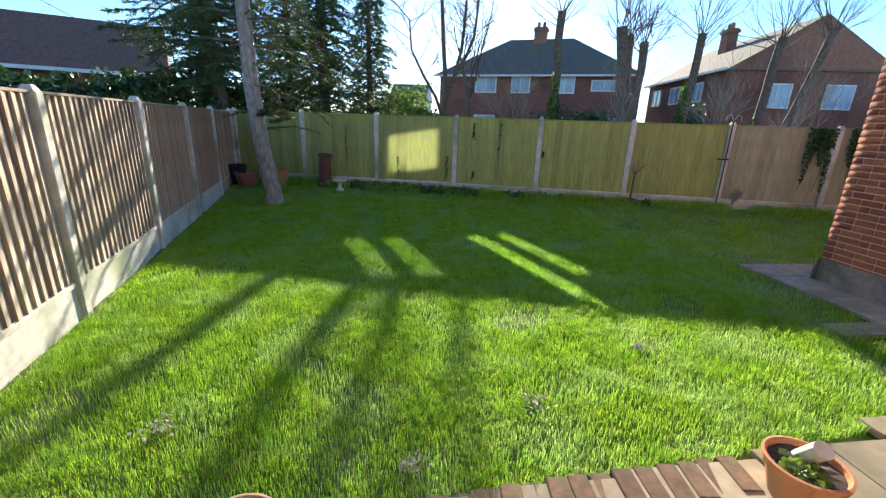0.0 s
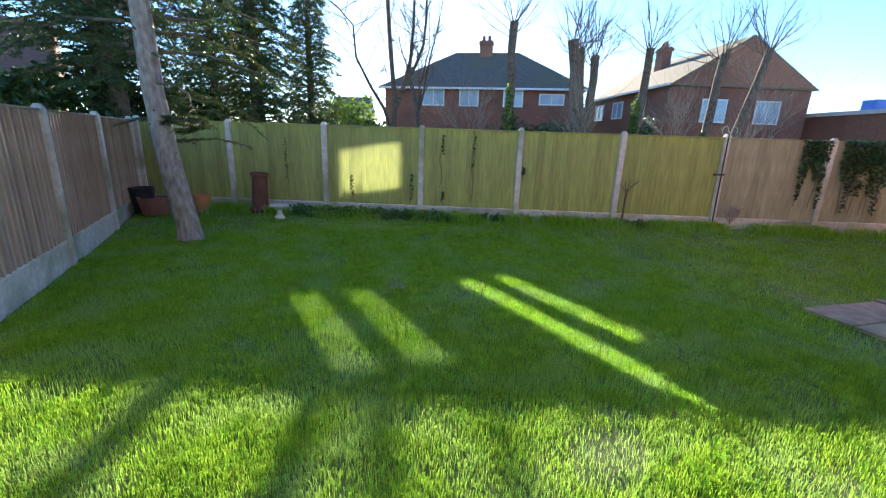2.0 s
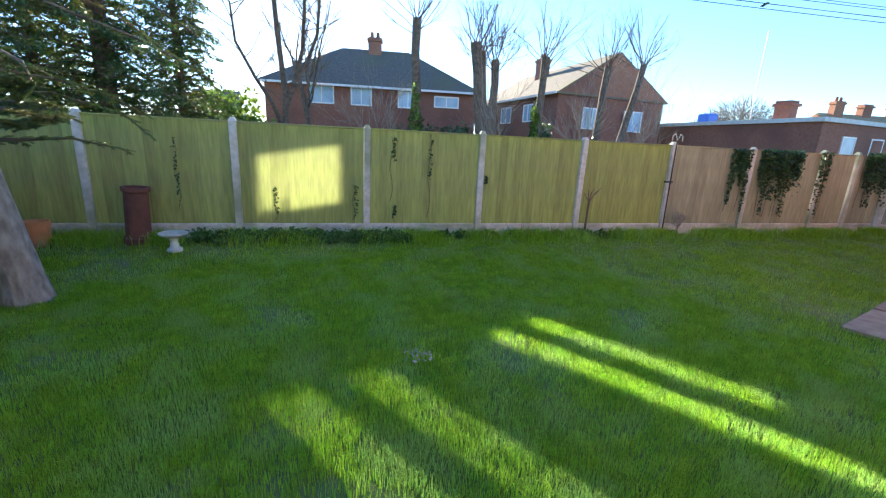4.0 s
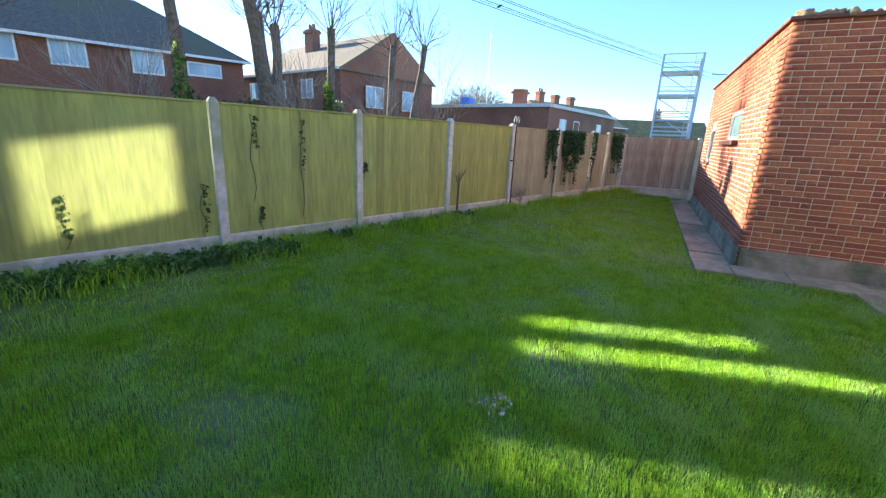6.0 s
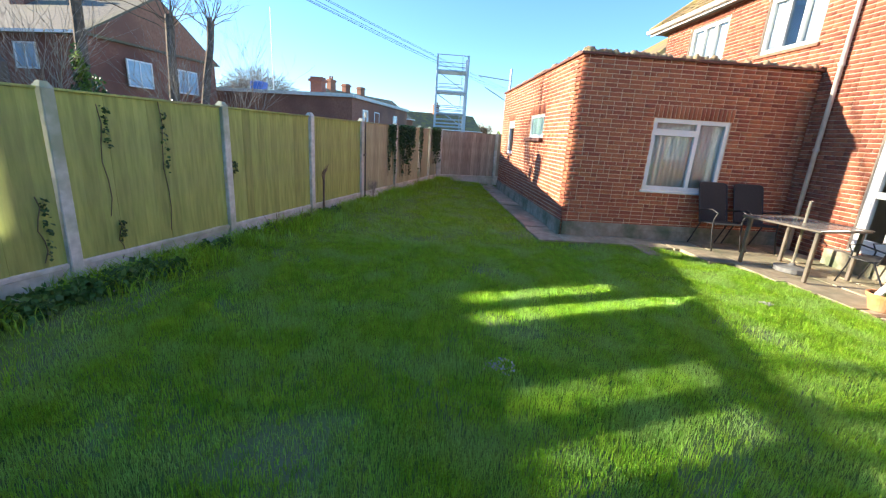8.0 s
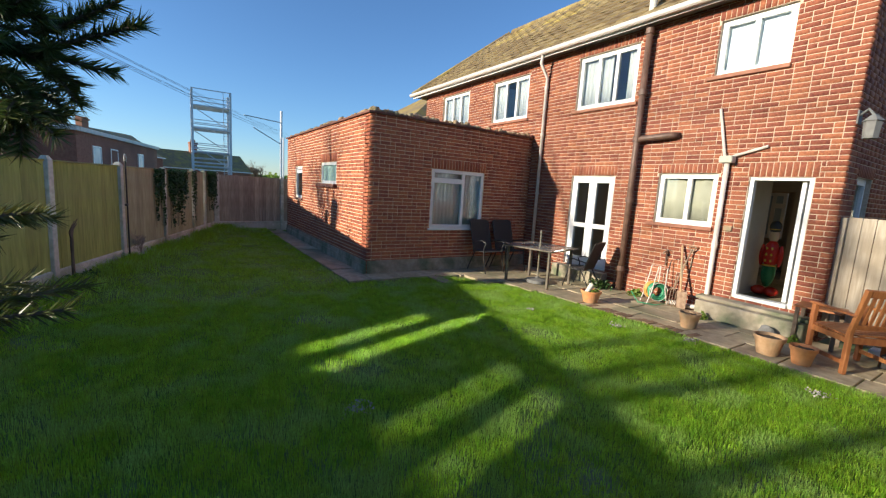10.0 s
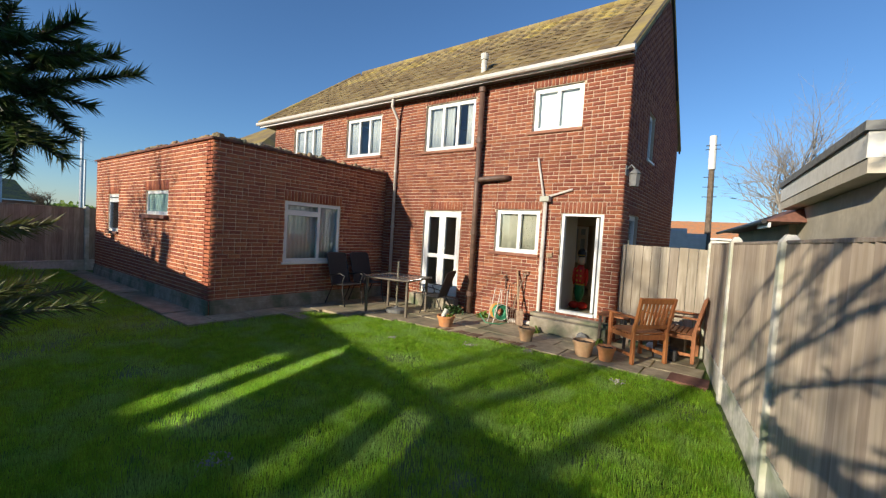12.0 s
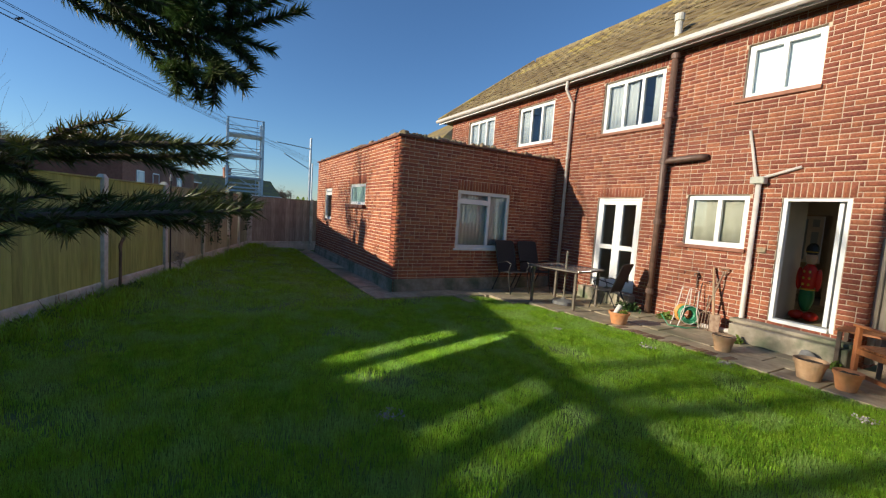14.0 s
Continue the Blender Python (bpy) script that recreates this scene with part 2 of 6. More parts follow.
def raw(name, verts, faces, material, parent=None, kind="", label="", category="", smooth=False):
    """A mesh from arrays of triangles or quads."""
    verts, faces = np.asarray(verts, dtype=np.float32), np.asarray(faces, dtype=np.int32)
    me = bpy.data.meshes.new(name)
    me.vertices.add(len(verts)); me.vertices.foreach_set("co", verts.ravel())
    k = faces.shape[1]
    me.loops.add(faces.size); me.loops.foreach_set("vertex_index", faces.ravel())
    me.polygons.add(len(faces)); me.polygons.foreach_set("loop_start", np.arange(0, faces.size, k, dtype=np.int32))
    me.polygons.foreach_set("loop_total", np.full(len(faces), k, dtype=np.int32))
    if smooth:
        me.polygons.foreach_set("use_smooth", np.ones(len(faces), dtype=bool))
    me.update(calc_edges=True)
    me.materials.append(M[material])
    ob = new(name, me)
    ob.parent = parent
    return tagged(ob, label, category, "", kind)


def spread(base, tris, places, turns, sizes):
    """Copies of a small set of triangles, as arrays: base (K,3), places (N,3), turns (N,3,3), sizes (N,)."""
    v = np.einsum("nij,kj->nki", turns, base) * sizes[:, None, None] + places[:, None, :]
    f = tris[None] + (np.arange(len(places)) * len(base))[:, None, None]
    return v.reshape(-1, 3), f.reshape(-1, tris.shape[1])


def frames_from(dirs, roll):
    """Turns that carry +z onto dirs (N,3), with a roll about it."""
    d = dirs / np.linalg.norm(dirs, axis=1, keepdims=True)
    a = np.where(np.abs(d[:, 2:3]) < 0.9, np.array([[0, 0, 1.0]]), np.array([[1.0, 0, 0]]))
    x = np.cross(a, d); x /= np.linalg.norm(x, axis=1, keepdims=True)
    y = np.cross(d, x)
    c, s = np.cos(roll)[:, None], np.sin(roll)[:, None]
    return np.stack([x * c + y * s, -x * s + y * c, d], axis=2)


def frame_of(o, u, n):
    """A wall's own frame: x along u, y out of the wall along n, z up."""
    u, n = Vector(u).normalized(), Vector(n).normalized()
    return Matrix(((u.x, n.x, 0, o[0]), (u.y, n.y, 0, o[1]), (u.z, n.z, 1, o[2]), (0, 0, 0, 1)))


LATE = []          # brick pieces, laid last


def wall(name, at, length, height, openings, thick=0.26, skin="mortar", bricks=None, z0=0.0, parent=None, core=0.0):
    """A wall in its own frame (x along, y out, z up) with openings (x0, z0, x1, z1) through it. bricks: (course height, brick length, pieces wanted, centre of interest x)."""
    us = sorted({0.0, length, *[o[0] for o in openings], *[o[2] for o in openings]})
    zs = sorted({z0, height, *[o[1] for o in openings], *[o[3] for o in openings]})
    bm = bmesh.new()
    for a, b in zip(us, us[1:]):
        run = None
        for c, d in zip(zs, zs[1:]):
            if b - a < 1e-4 or d - c < 1e-4:
                continue
            if any(o[0] - 1e-4 < a and b < o[2] + 1e-4 and o[1] - 1e-4 < c and d < o[3] + 1e-4 for o in openings):
                continue
            box(bm, (max(a, core), -thick, c), (b, -0.006, d))
    bmesh.ops.remove_doubles(bm, verts=bm.verts, dist=1e-4)
    ob = part(name, bm, skin, parent)
    ob.matrix_basis = at
    if bricks:
        LATE.append((ob, length, height, openings, z0, bricks))
    return tagged(ob, kind="structure")


def brick_mesh(w, h, d=0.012, material="brick"):
    e = 0.004
    v = [(0, 0, 0), (w, 0, 0), (w, 0, h), (0, 0, h), (e, d, e), (w - e, d, e), (w - e, d, h - e), (e, d, h - e)]
    f = [(0, 1, 5, 4), (1, 2, 6, 5), (2, 3, 7, 6), (3, 0, 4, 7), (4, 5, 6, 7)]
    return v, f


def lay_bricks(ob, length, height, openings, z0, spec):
    course, bl, wanted, focus = spec
    joint = 0.0105 if "wing" in ob.name else 0.009
    rng = random.Random(len(ob.name) + int(length * 10))
    skin = "brick_wing" if "wing" in ob.name else "brick"
    solid, loose = [], []
    blocks = []
    for o in openings:                              # a row of bricks on end over each opening
        if o[3] + 0.2 < height:
            top = z0 + math.ceil((o[3] + 0.15 - z0) / course) * course
            blocks.append((o[0] - 0.03, o[3], o[2] + 0.03, top))
            n = round((o[2] - o[0] + 0.06) / 0.073)
            w = (o[2] - o[0] + 0.06) / n
            for i in range(n):
                loose.append((o[0] - 0.03 + i * w, o[3] + 0.004, w - joint, top - o[3] - joint - 0.004))
    rows = math.ceil((height - z0) / course)
    for r in range(rows):
        z = z0 + r * course
        h = min(course, height - z) - (joint if z + course < height else 0.0)
        if h < 0.012:
            continue
        x = -bl / 2 if r % 2 else 0.0
        while x < length:
            step = bl / 2 if rng.random() < 0.22 else bl
            a, b = max(x, 0), min(x + step, length)
            x += step
            cuts = [(a, b)]
            for o in blocks + list(openings):
                if o[1] < z + h - 0.004 and z + 0.004 < o[3]:
                    nxt = []
                    for p, q in cuts:
                        if o[2] <= p or o[0] >= q:
                            nxt.append((p, q))
                        else:
                            if o[0] > p: nxt.append((p, o[0]))
                            if o[2] < q: nxt.append((o[2], q))
                            if o in openings:
                                lo, hi = max(p, o[0]), min(q, o[2])
                                if z < o[1] - 0.02 and hi - lo > 0.03:
                                    loose.append((lo, z, hi - lo - joint, o[1] - z - 0.004))
                    cuts = nxt
            for p, q in cuts:
                if q - p > 0.02:
                    full = abs(q - p - bl) < 1e-6 and abs(h - course + joint) < 1e-6
                    edge = 0.0 if abs(q - length) < 1e-6 else joint
                    (solid if full and edge else loose).append((p, z, q - p - edge, h))
    solid.sort(key=lambda s: abs(s[0] - focus) + abs(s[1] - 1.3) * 0.7)
    shared = None
    for x, z, w, h in solid[:wanted]:
        if shared is None:
            v, f = brick_mesh(w, h)
            shared = bpy.data.meshes.new("brick")
            shared.from_pydata(v, [], f)
            shared.materials.append(M[skin])
        b = new("brick", shared)
        b.parent = ob
        b.location = (x, -0.0055 + rng.uniform(-0.002, 0.001), z)
    V, F = [], []
    for x, z, w, h in solid[wanted:] + loose:
        if w < 0.012 or h < 0.01:
            continue
        v, f = brick_mesh(w, h)
        k = len(V)
        j = -0.0055 + rng.uniform(-0.002, 0.001)
        V += [(a + x, b + j, c + z) for a, b, c in v]
        F += [tuple(i + k for i in q) for q in f]
    raw("brickwork", V, F, skin, ob, kind="stuff")


def window(name, at, w, h, lights, label="", transom=None, frame_w=0.055, glass="glass", sill=True, frame="white", inset=0.06):
    """A framed window in a wall's frame, filling (0,0)-(w,h) set back by inset. lights: widths as fractions."""
    t = thing(name, label, "window", kind="structure", at=at)
    f = boxes([((0, -inset - 0.06, 0), (w, -inset, frame_w)), ((0, -inset - 0.06, h - frame_w), (w, -inset, h)),
               ((0, -inset - 0.06, frame_w), (frame_w, -inset, h - frame_w)), ((w - frame_w, -inset - 0.06, frame_w), (w, -inset, h - frame_w))])
    part("window_frame", f, frame, t)
    x = frame_w
    inner = w - 2 * frame_w
    for i, k in enumerate(lights):
        x1 = x + inner * k
        zs = [(frame_w, h - frame_w)]
        if transom and i == len(lights) - 1:
            zz = abs(transom) * h
            zs = [(frame_w, zz), (zz + 0.035, h - frame_w)]
        for a, b in zs:
            s = 0.032
            part("sash", boxes([((x, -inset - 0.05, a), (x1, -inset + 0.008, a + s)), ((x, -inset - 0.05, b - s), (x1, -inset + 0.008, b)),
                                ((x, -inset - 0.05, a + s), (x + s, -inset + 0.008, b - s)), ((x1 - s, -inset - 0.05, a + s), (x1, -inset + 0.008, b - s))]), frame, t)
            g = part("pane", boxes([((x + s, -inset - 0.03, a + s), (x1 - s, -inset - 0.024, b - s))]), glass, t)
            if glass == "glass":
                g.visible_shadow = False
        if len(zs) == 2:
            part("transom", boxes([((x, -inset - 0.06, zs[0][1]), (x1, -inset + 0.002, zs[1][0]))]), frame, t)
        x = x1
    if sill:
        part("window_sill", boxes([((-0.04, -inset, -0.045), (w + 0.04, 0.035, -0.003))], bevel=0.006), "brick" if sill == "brick" else sill if isinstance(sill, str) else frame, t)
    return t


# ---- ground ----
def fence_y(x):
    return 10.3 - 0.325 * (x - 0.3)


def fence_x(y):
    return -1.25 - 0.178 * y


EDGE = [(-1.6, 1.7), (0.8, 1.78), (2.3, 1.87), (3.5, 2.0), (4.3, 2.35), (4.92, 2.85)]    # where the lawn meets the paving


LOW = -0.085       # the ground by the house, below the foot of the back fence


def ground_z(x, y):
    """The lie of the ground: it falls gently from the back fence towards the house."""
    k = np.clip((fence_y(x) - y - 0.2) / 3.0, 0, 1)
    return LOW * k * k * (3 - 2 * k)


def edge_y(x):
    return float(np.interp(x, [p[0] for p in EDGE], [p[1] for p in EDGE]))


def lay_ground():
    n = 150
    xs = np.concatenate([[-900, -200, -60, -20], np.linspace(-4.5, 14.5, n), [25, 60, 200, 1200]])
    ys = np.concatenate([[-900, -200, -60, -20], np.linspace(-1, 12.5, 120), [20, 60, 200, 1200]])
    X, Y = np.meshgrid(xs, ys)
    Z = np.full(X.shape, -0.035)
    for j in range(len(ys)):
        for i in range(len(xs)):
            x, y = xs[i], ys[j]
            if -4 < x < 14 and -0.5 < y < 12:
                Z[j, i] += 0.03 * noise.noise(Vector((x * 1.6, y * 1.6, 0))) + 0.012 * noise.noise(Vector((x * 6, y * 6, 3)))
                if y > fence_y(x) - 1.0 and y < fence_y(x) + 0.1:
                    Z[j, i] += 0.03
    Z = np.minimum(Z, -0.01) + ground_z(X, Y)
    w = len(xs)
    idx = np.arange(len(ys) * w).reshape(len(ys), w)
    F = np.stack([idx[:-1, :-1], idx[:-1, 1:], idx[1:, 1:], idx[1:, :-1]], axis=-1).reshape(-1, 4)
    ob = raw("ground", np.stack([X, Y, Z], axis=-1).reshape(-1, 3), F, "soil", None, "structure", "lawn soil with short grass and bare patches", smooth=True)
    ob.data.materials[0] = M["soil"]
    return ob


ground = lay_ground()


def on_lawn(x, y):
    """Which of these places lie on the lawn."""
    e = np.interp(x, [p[0] for p in EDGE], [p[1] for p in EDGE])
    ok = (y > e) & (y < 10.3 - 0.325 * (x - 0.3) - 0.12) & (x > -1.25 - 0.178 * y + 0.08)
    ok &= ~((x > 4.92) & (y < 4.76)) & (x < 13.2)
    return ok


def grass(name, x, y, tall, lean, wide, label):
    """Blades of grass of two triangles each."""
    n = len(x)
    r = np.random.rand
    a, b = r(n) * 2 * np.pi, r(n) * 2 * np.pi
    h = tall * (0.55 + 0.8 * r(n))
    w = wide * (0.6 + 0.8 * r(n))
    bx, by = np.cos(a) * w, np.sin(a) * w
    lx, ly = np.cos(b) * h * lean * (0.3 + r(n)), np.sin(b) * h * lean * (0.3 + r(n))
    g = ground_z(x, y)
    z0 = g - 0.05
    V = np.empty((n, 5, 3))
    V[:, 0] = np.stack([x - bx, y - by, z0], 1)
    V[:, 1] = np.stack([x + bx, y + by, z0], 1)
    V[:, 2] = np.stack([x - bx * 0.7 + lx * 0.4, y - by * 0.7 + ly * 0.4, h * 0.6 + g], 1)
    V[:, 3] = np.stack([x + bx * 0.7 + lx * 0.4, y + by * 0.7 + ly * 0.4, h * 0.6 + g], 1)
    V[:, 4] = np.stack([x + lx * 1.2, y + ly * 1.2, h * 0.9 + g], 1)
    T = np.array([[0, 1, 3], [0, 3, 2], [2, 3, 4]])
    F = (T[None] + (np.arange(n) * 5)[:, None, None]).reshape(-1, 3)
    return raw(name, V.reshape(-1, 3), F, "blade", None, "stuff", label, "grass")


# ---- boundary fences ----
def slatted_panel(name, m, w, z0, z1, board, material, proud, parent, gap=0.0):
    """Overlapping upright boards between two posts."""
    V, F = [], []
    n = max(1, int(round(w / board)))
    step = w / n
    me = bpy.data.meshes.new("board")
    bw = step - gap
    t1, t2 = 0.008, proud
    v = [(0, -t1, 0), (bw, -t1, 0), (bw, t2, 0), (0, t1, 0), (0, -t1, 1), (bw, -t1, 1), (bw, t2, 1), (0, t1, 1)]
    f = [(0, 1, 2, 3), (4, 7, 6, 5), (0, 4, 5, 1), (1, 5, 6, 2), (2, 6, 7, 3), (3, 7, 4, 0)]
    h = z1 - z0
    me.from_pydata([(a, b, c * h) for a, b, c in v], [], f)
    me.materials.append(M[material])
    for i in range(n):
        b = new("board", me)
        b.parent = parent
        b.matrix_basis = m @ Matrix.Translation((i * step, random.uniform(-0.003, 0.003), z0 + random.uniform(-0.006, 0.004)))


def concrete_post(m, top, parent):
    bm = boxes([((-0.05, -0.055, -0.25), (0.05, 0.055, top - 0.04))], m, 0.008)
    g = bmesh.ops.create_cone(bm, cap_ends=True, segments=4, radius1=0.07, radius2=0.035, depth=0.045,
                              matrix=m @ Matrix.Translation((0, 0, top - 0.018)) @ Matrix.Rotation(math.pi / 4, 4, "Z"))
    return part("post", bm, "concrete", parent)


def fence_line(name, a, b, stations, top, board, material, proud, label, gravel=0.2, gap=0.0, flip=1, capped=True, late="", late_from=0.0):
    """Posts at the stations (metres along a-b), panels and gravel boards between them."""
    a, b = Vector((*a, 0)), Vector((*b, 0))
    u = (b - a).normalized()
    n = Vector((-u.y, u.x, 0)) * flip
    t = thing(name, label, "fence", kind="structure")
    base = Matrix(((u.x, n.x, 0, a.x), (u.y, n.y, 0, a.y), (0, 0, 1, 0), (0, 0, 0, 1)))
    for s in stations:
        m = base @ Matrix.Translation((s, 0, 0)) @ Matrix.Rotation(radians(random.uniform(-0.6, 0.6)), 4, "Y")
        concrete_post(m, top + random.uniform(0, 0.03), t)
    for s, e in zip(stations, stations[1:]):
        m = base @ Matrix.Translation((s + 0.05, 0, 0))
        w = e - s - 0.1
        part("gravel_board", boxes([((0, -0.02, -0.22), (w, 0.02, gravel)), ((0, 0.02, gravel - 0.045), (w, 0.032, gravel - 0.005))], m, 0.004), "concrete", t)
        material = late if late and s > late_from else material
        slatted_panel("panel", m, w, gravel, top - 0.05, board, material, proud, t, gap)
        if capped:
            part("capping", boxes([((0, -0.025, top - 0.052), (w, 0.03, top - 0.03))], m, 0.003), material, t)
            part("rail", boxes([((0, -0.05, gravel + 0.15), (w, -0.012, gravel + 0.2)), ((0, -0.05, top - 0.3), (w, -0.012, top - 0.25))], m), material, t)
    return t


S = 1.84
a0, a1 = (-3.17, fence_y(-3.17)), (12.65, fence_y(12.65))
L = math.dist(a0, a1)
k0 = math.dist(a0, (0.3, fence_y(0.3)))
st = [0.0] + [k0 + S * i for i in range(-1, 7)] + [L - 1.0, L]
fence_line("fence_back", a0, a1, st, 1.68, 0.13, "panel", 0.0095, "green stained timber panel fence with concrete posts and gravel boards", flip=-1, late="beigeboard", late_from=k0 + S * 4 - 0.2)
b0, b1 = (fence_x(11.38), 11.38), (fence_x(0.12), 0.12)
LB = math.dist((fence_x(11.38), 11.38), (fence_x(3.8), 3.8))
fence_line("fence_side", b0, b1, [0.0] + [LB + 1.9 * i for i in (-3, -2, -1, 0, 1)] + [math.dist(b0, b1)], 1.66, 0.1, "brownboard", 0.03, "weathered grey-brown feather edge timber fence with concrete posts", flip=1, capped=True, gap=0.001)
fence_line("fence_end", (12.68, 6.2), (13.35, 2.2), [0.0, 1.98, 3.96], 1.66, 0.12, "oldboard", 0.012, "grey weathered board fence with concrete gravel boards", flip=-1, gap=0.002)

gate = thing("garden_gate", "weathered grey board gate beside the brick house", "gate")
gm = frame_of((-1.24, 0.06, -0.05), (1, 0, 0), (0, 1, 0))
for i in range(9):
    part("board", boxes([((0.02 + i * 0.128, -0.01, 0.02), (0.143 + i * 0.128, 0.01, 1.58 + 0.004 * (i % 3)))], gm, 0.003), "oldboard", gate)
for z in (0.2, 1.2):
    part("rail", boxes([((0.02, -0.05, z), (1.17, -0.012, z + 0.08))], gm), "oldboard", gate)
part("post", boxes([((1.175, -0.04, 0), (1.235, 0.05, 1.58))], gm, 0.004), "oldboard", gate)

# ---- the house and its flat-roofed wing ----
EAVE = 4.62
MAIN = [("door", 0.285, 0.25, 1.015, 2.02), ("kitchen", 1.43, 1.245, 2.36, 2.075), ("french", 3.2, 0.2, 4.22, 2.03), ("up", 0.775, 3.51, 1.705, 4.32),
        ("up", 3.0, 3.34, 4.32, 4.37), ("up", 5.74, 3.36, 7.05, 4.37), ("up", 8.11, 3.38, 9.47, 4.38)]
main_at = frame_of((0, 0.24, 0), (1, 0, 0), (0, 1, 0))
wall("wall_main", main_at, 10.5, EAVE, [o[1:] for o in MAIN], bricks=(0.068, 0.205, 300, 2.0), z0=-0.15, core=0.012)
REAR, RIDGE_Y, RIDGE_Z, HIP_X = -4.75, -2.38, 6.93, 9.7
side_at = frame_of((0, REAR, 0), (0, 1, 0), (-1, 0, 0))
SIDE = [(2.95, 3.2, 3.5, 4.1), (3.8, 1.1, 4.5, 2.06)]
wall("wall_side", side_at, 0.23 - REAR, EAVE, SIDE, bricks=(0.068, 0.205, 60, 8.0), z0=-0.15)
wall("wall_rear", frame_of((10.5, REAR, 0), (-1, 0, 0), (0, -1, 0)), 10.5, EAVE, [(9.2, 1.0, 10.0, 2.1)])
wall("wall_far_side", frame_of((10.5, 0.218, 0), (0, -1, 0), (1, 0, 0)), 0.2 - REAR, EAVE, [])
wing_w = frame_of((5.47, 0.246, 0), (0, 1, 0), (-1, 0, 0))
wing_n = frame_of((5.47, 4.24, 0), (1, 0, 0), (0, 1, 0))
wall("wall_wing_west", wing_w, 3.988, 2.86, [(1.33, 0.79, 2.65, 1.98)], skin="mortar_wing", bricks=(0.069, 0.205, 300, 2.8), z0=-0.15)
wall("wall_wing_north", wing_n, 6.7, 2.86, [(1.86, 1.56, 3.05, 2.05), (4.85, 1.1, 5.65, 2.0)], skin="mortar_wing", bricks=(0.069, 0.205, 300, 0.5), z0=-0.15, core=0.012)
wall("wall_wing_east", frame_of((12.17, 4.218, 0), (0, -1, 0), (1, 0, 0)), 3.97, 2.86, [])

gable = thing("gable", "brick gable of the house in shade", "wall", kind="structure")
bm = bmesh.new()
vs = [bm.verts.new(p) for p in ((0.006, 0.22, EAVE), (0.006, REAR, EAVE), (0.006, RIDGE_Y, RIDGE_Z - 0.17), (0.25, 0.22, EAVE), (0.25, REAR, EAVE), (0.25, RIDGE_Y, RIDGE_Z - 0.17))]
for f in ((0, 1, 2), (3, 5, 4), (0, 3, 4, 1), (1, 4, 5, 2), (2, 5, 3, 0)):
    bm.faces.new([vs[i] for i in f])
part("gable_wall", bm, "mortar", gable)
V, F = [], []
for r in range(int((RIDGE_Z - 0.17 - EAVE) / 0.068) - 1):
    z = EAVE + r * 0.068
    t = z + 0.058
    edge = lambda h: (REAR + (h - EAVE) / (RIDGE_Z - 0.17 - EAVE) * (RIDGE_Y - REAR), 0.22 + (h - EAVE) / (RIDGE_Z - 0.17 - EAVE) * (RIDGE_Y - 0.22))
    (lo0, hi0), (lo1, hi1) = edge(z), edge(t)
    y = REAR - (0.1025 if r % 2 else 0)
    while y < hi0:
        a0, b0, a1, b1 = max(y, lo0), min(y + 0.195, hi0), max(y, lo1), min(y + 0.195, hi1)
        y += 0.205
        if b0 - a0 < 0.02 or b1 < a1:
            continue
        k = len(V)
        V += [(0.006, a0, z), (0.006, b0, z), (0.006, b1, t), (0.006, a1, t),
              (-0.004, a0 + 0.003, z + 0.003), (-0.004, b0 - 0.003, z + 0.003), (-0.004, max(b1 - 0.003, a1), t - 0.003), (-0.004, min(a1 + 0.003, b1), t - 0.003)]
        F += [(k, k + 4, k + 5, k + 1), (k + 1, k + 5, k + 6, k + 2), (k + 2, k + 6, k + 7, k + 3), (k + 3, k + 7, k + 4, k), (k + 4, k + 7, k + 6, k + 5)]
raw("brickwork", V, F, "brick", gable, kind="stuff")


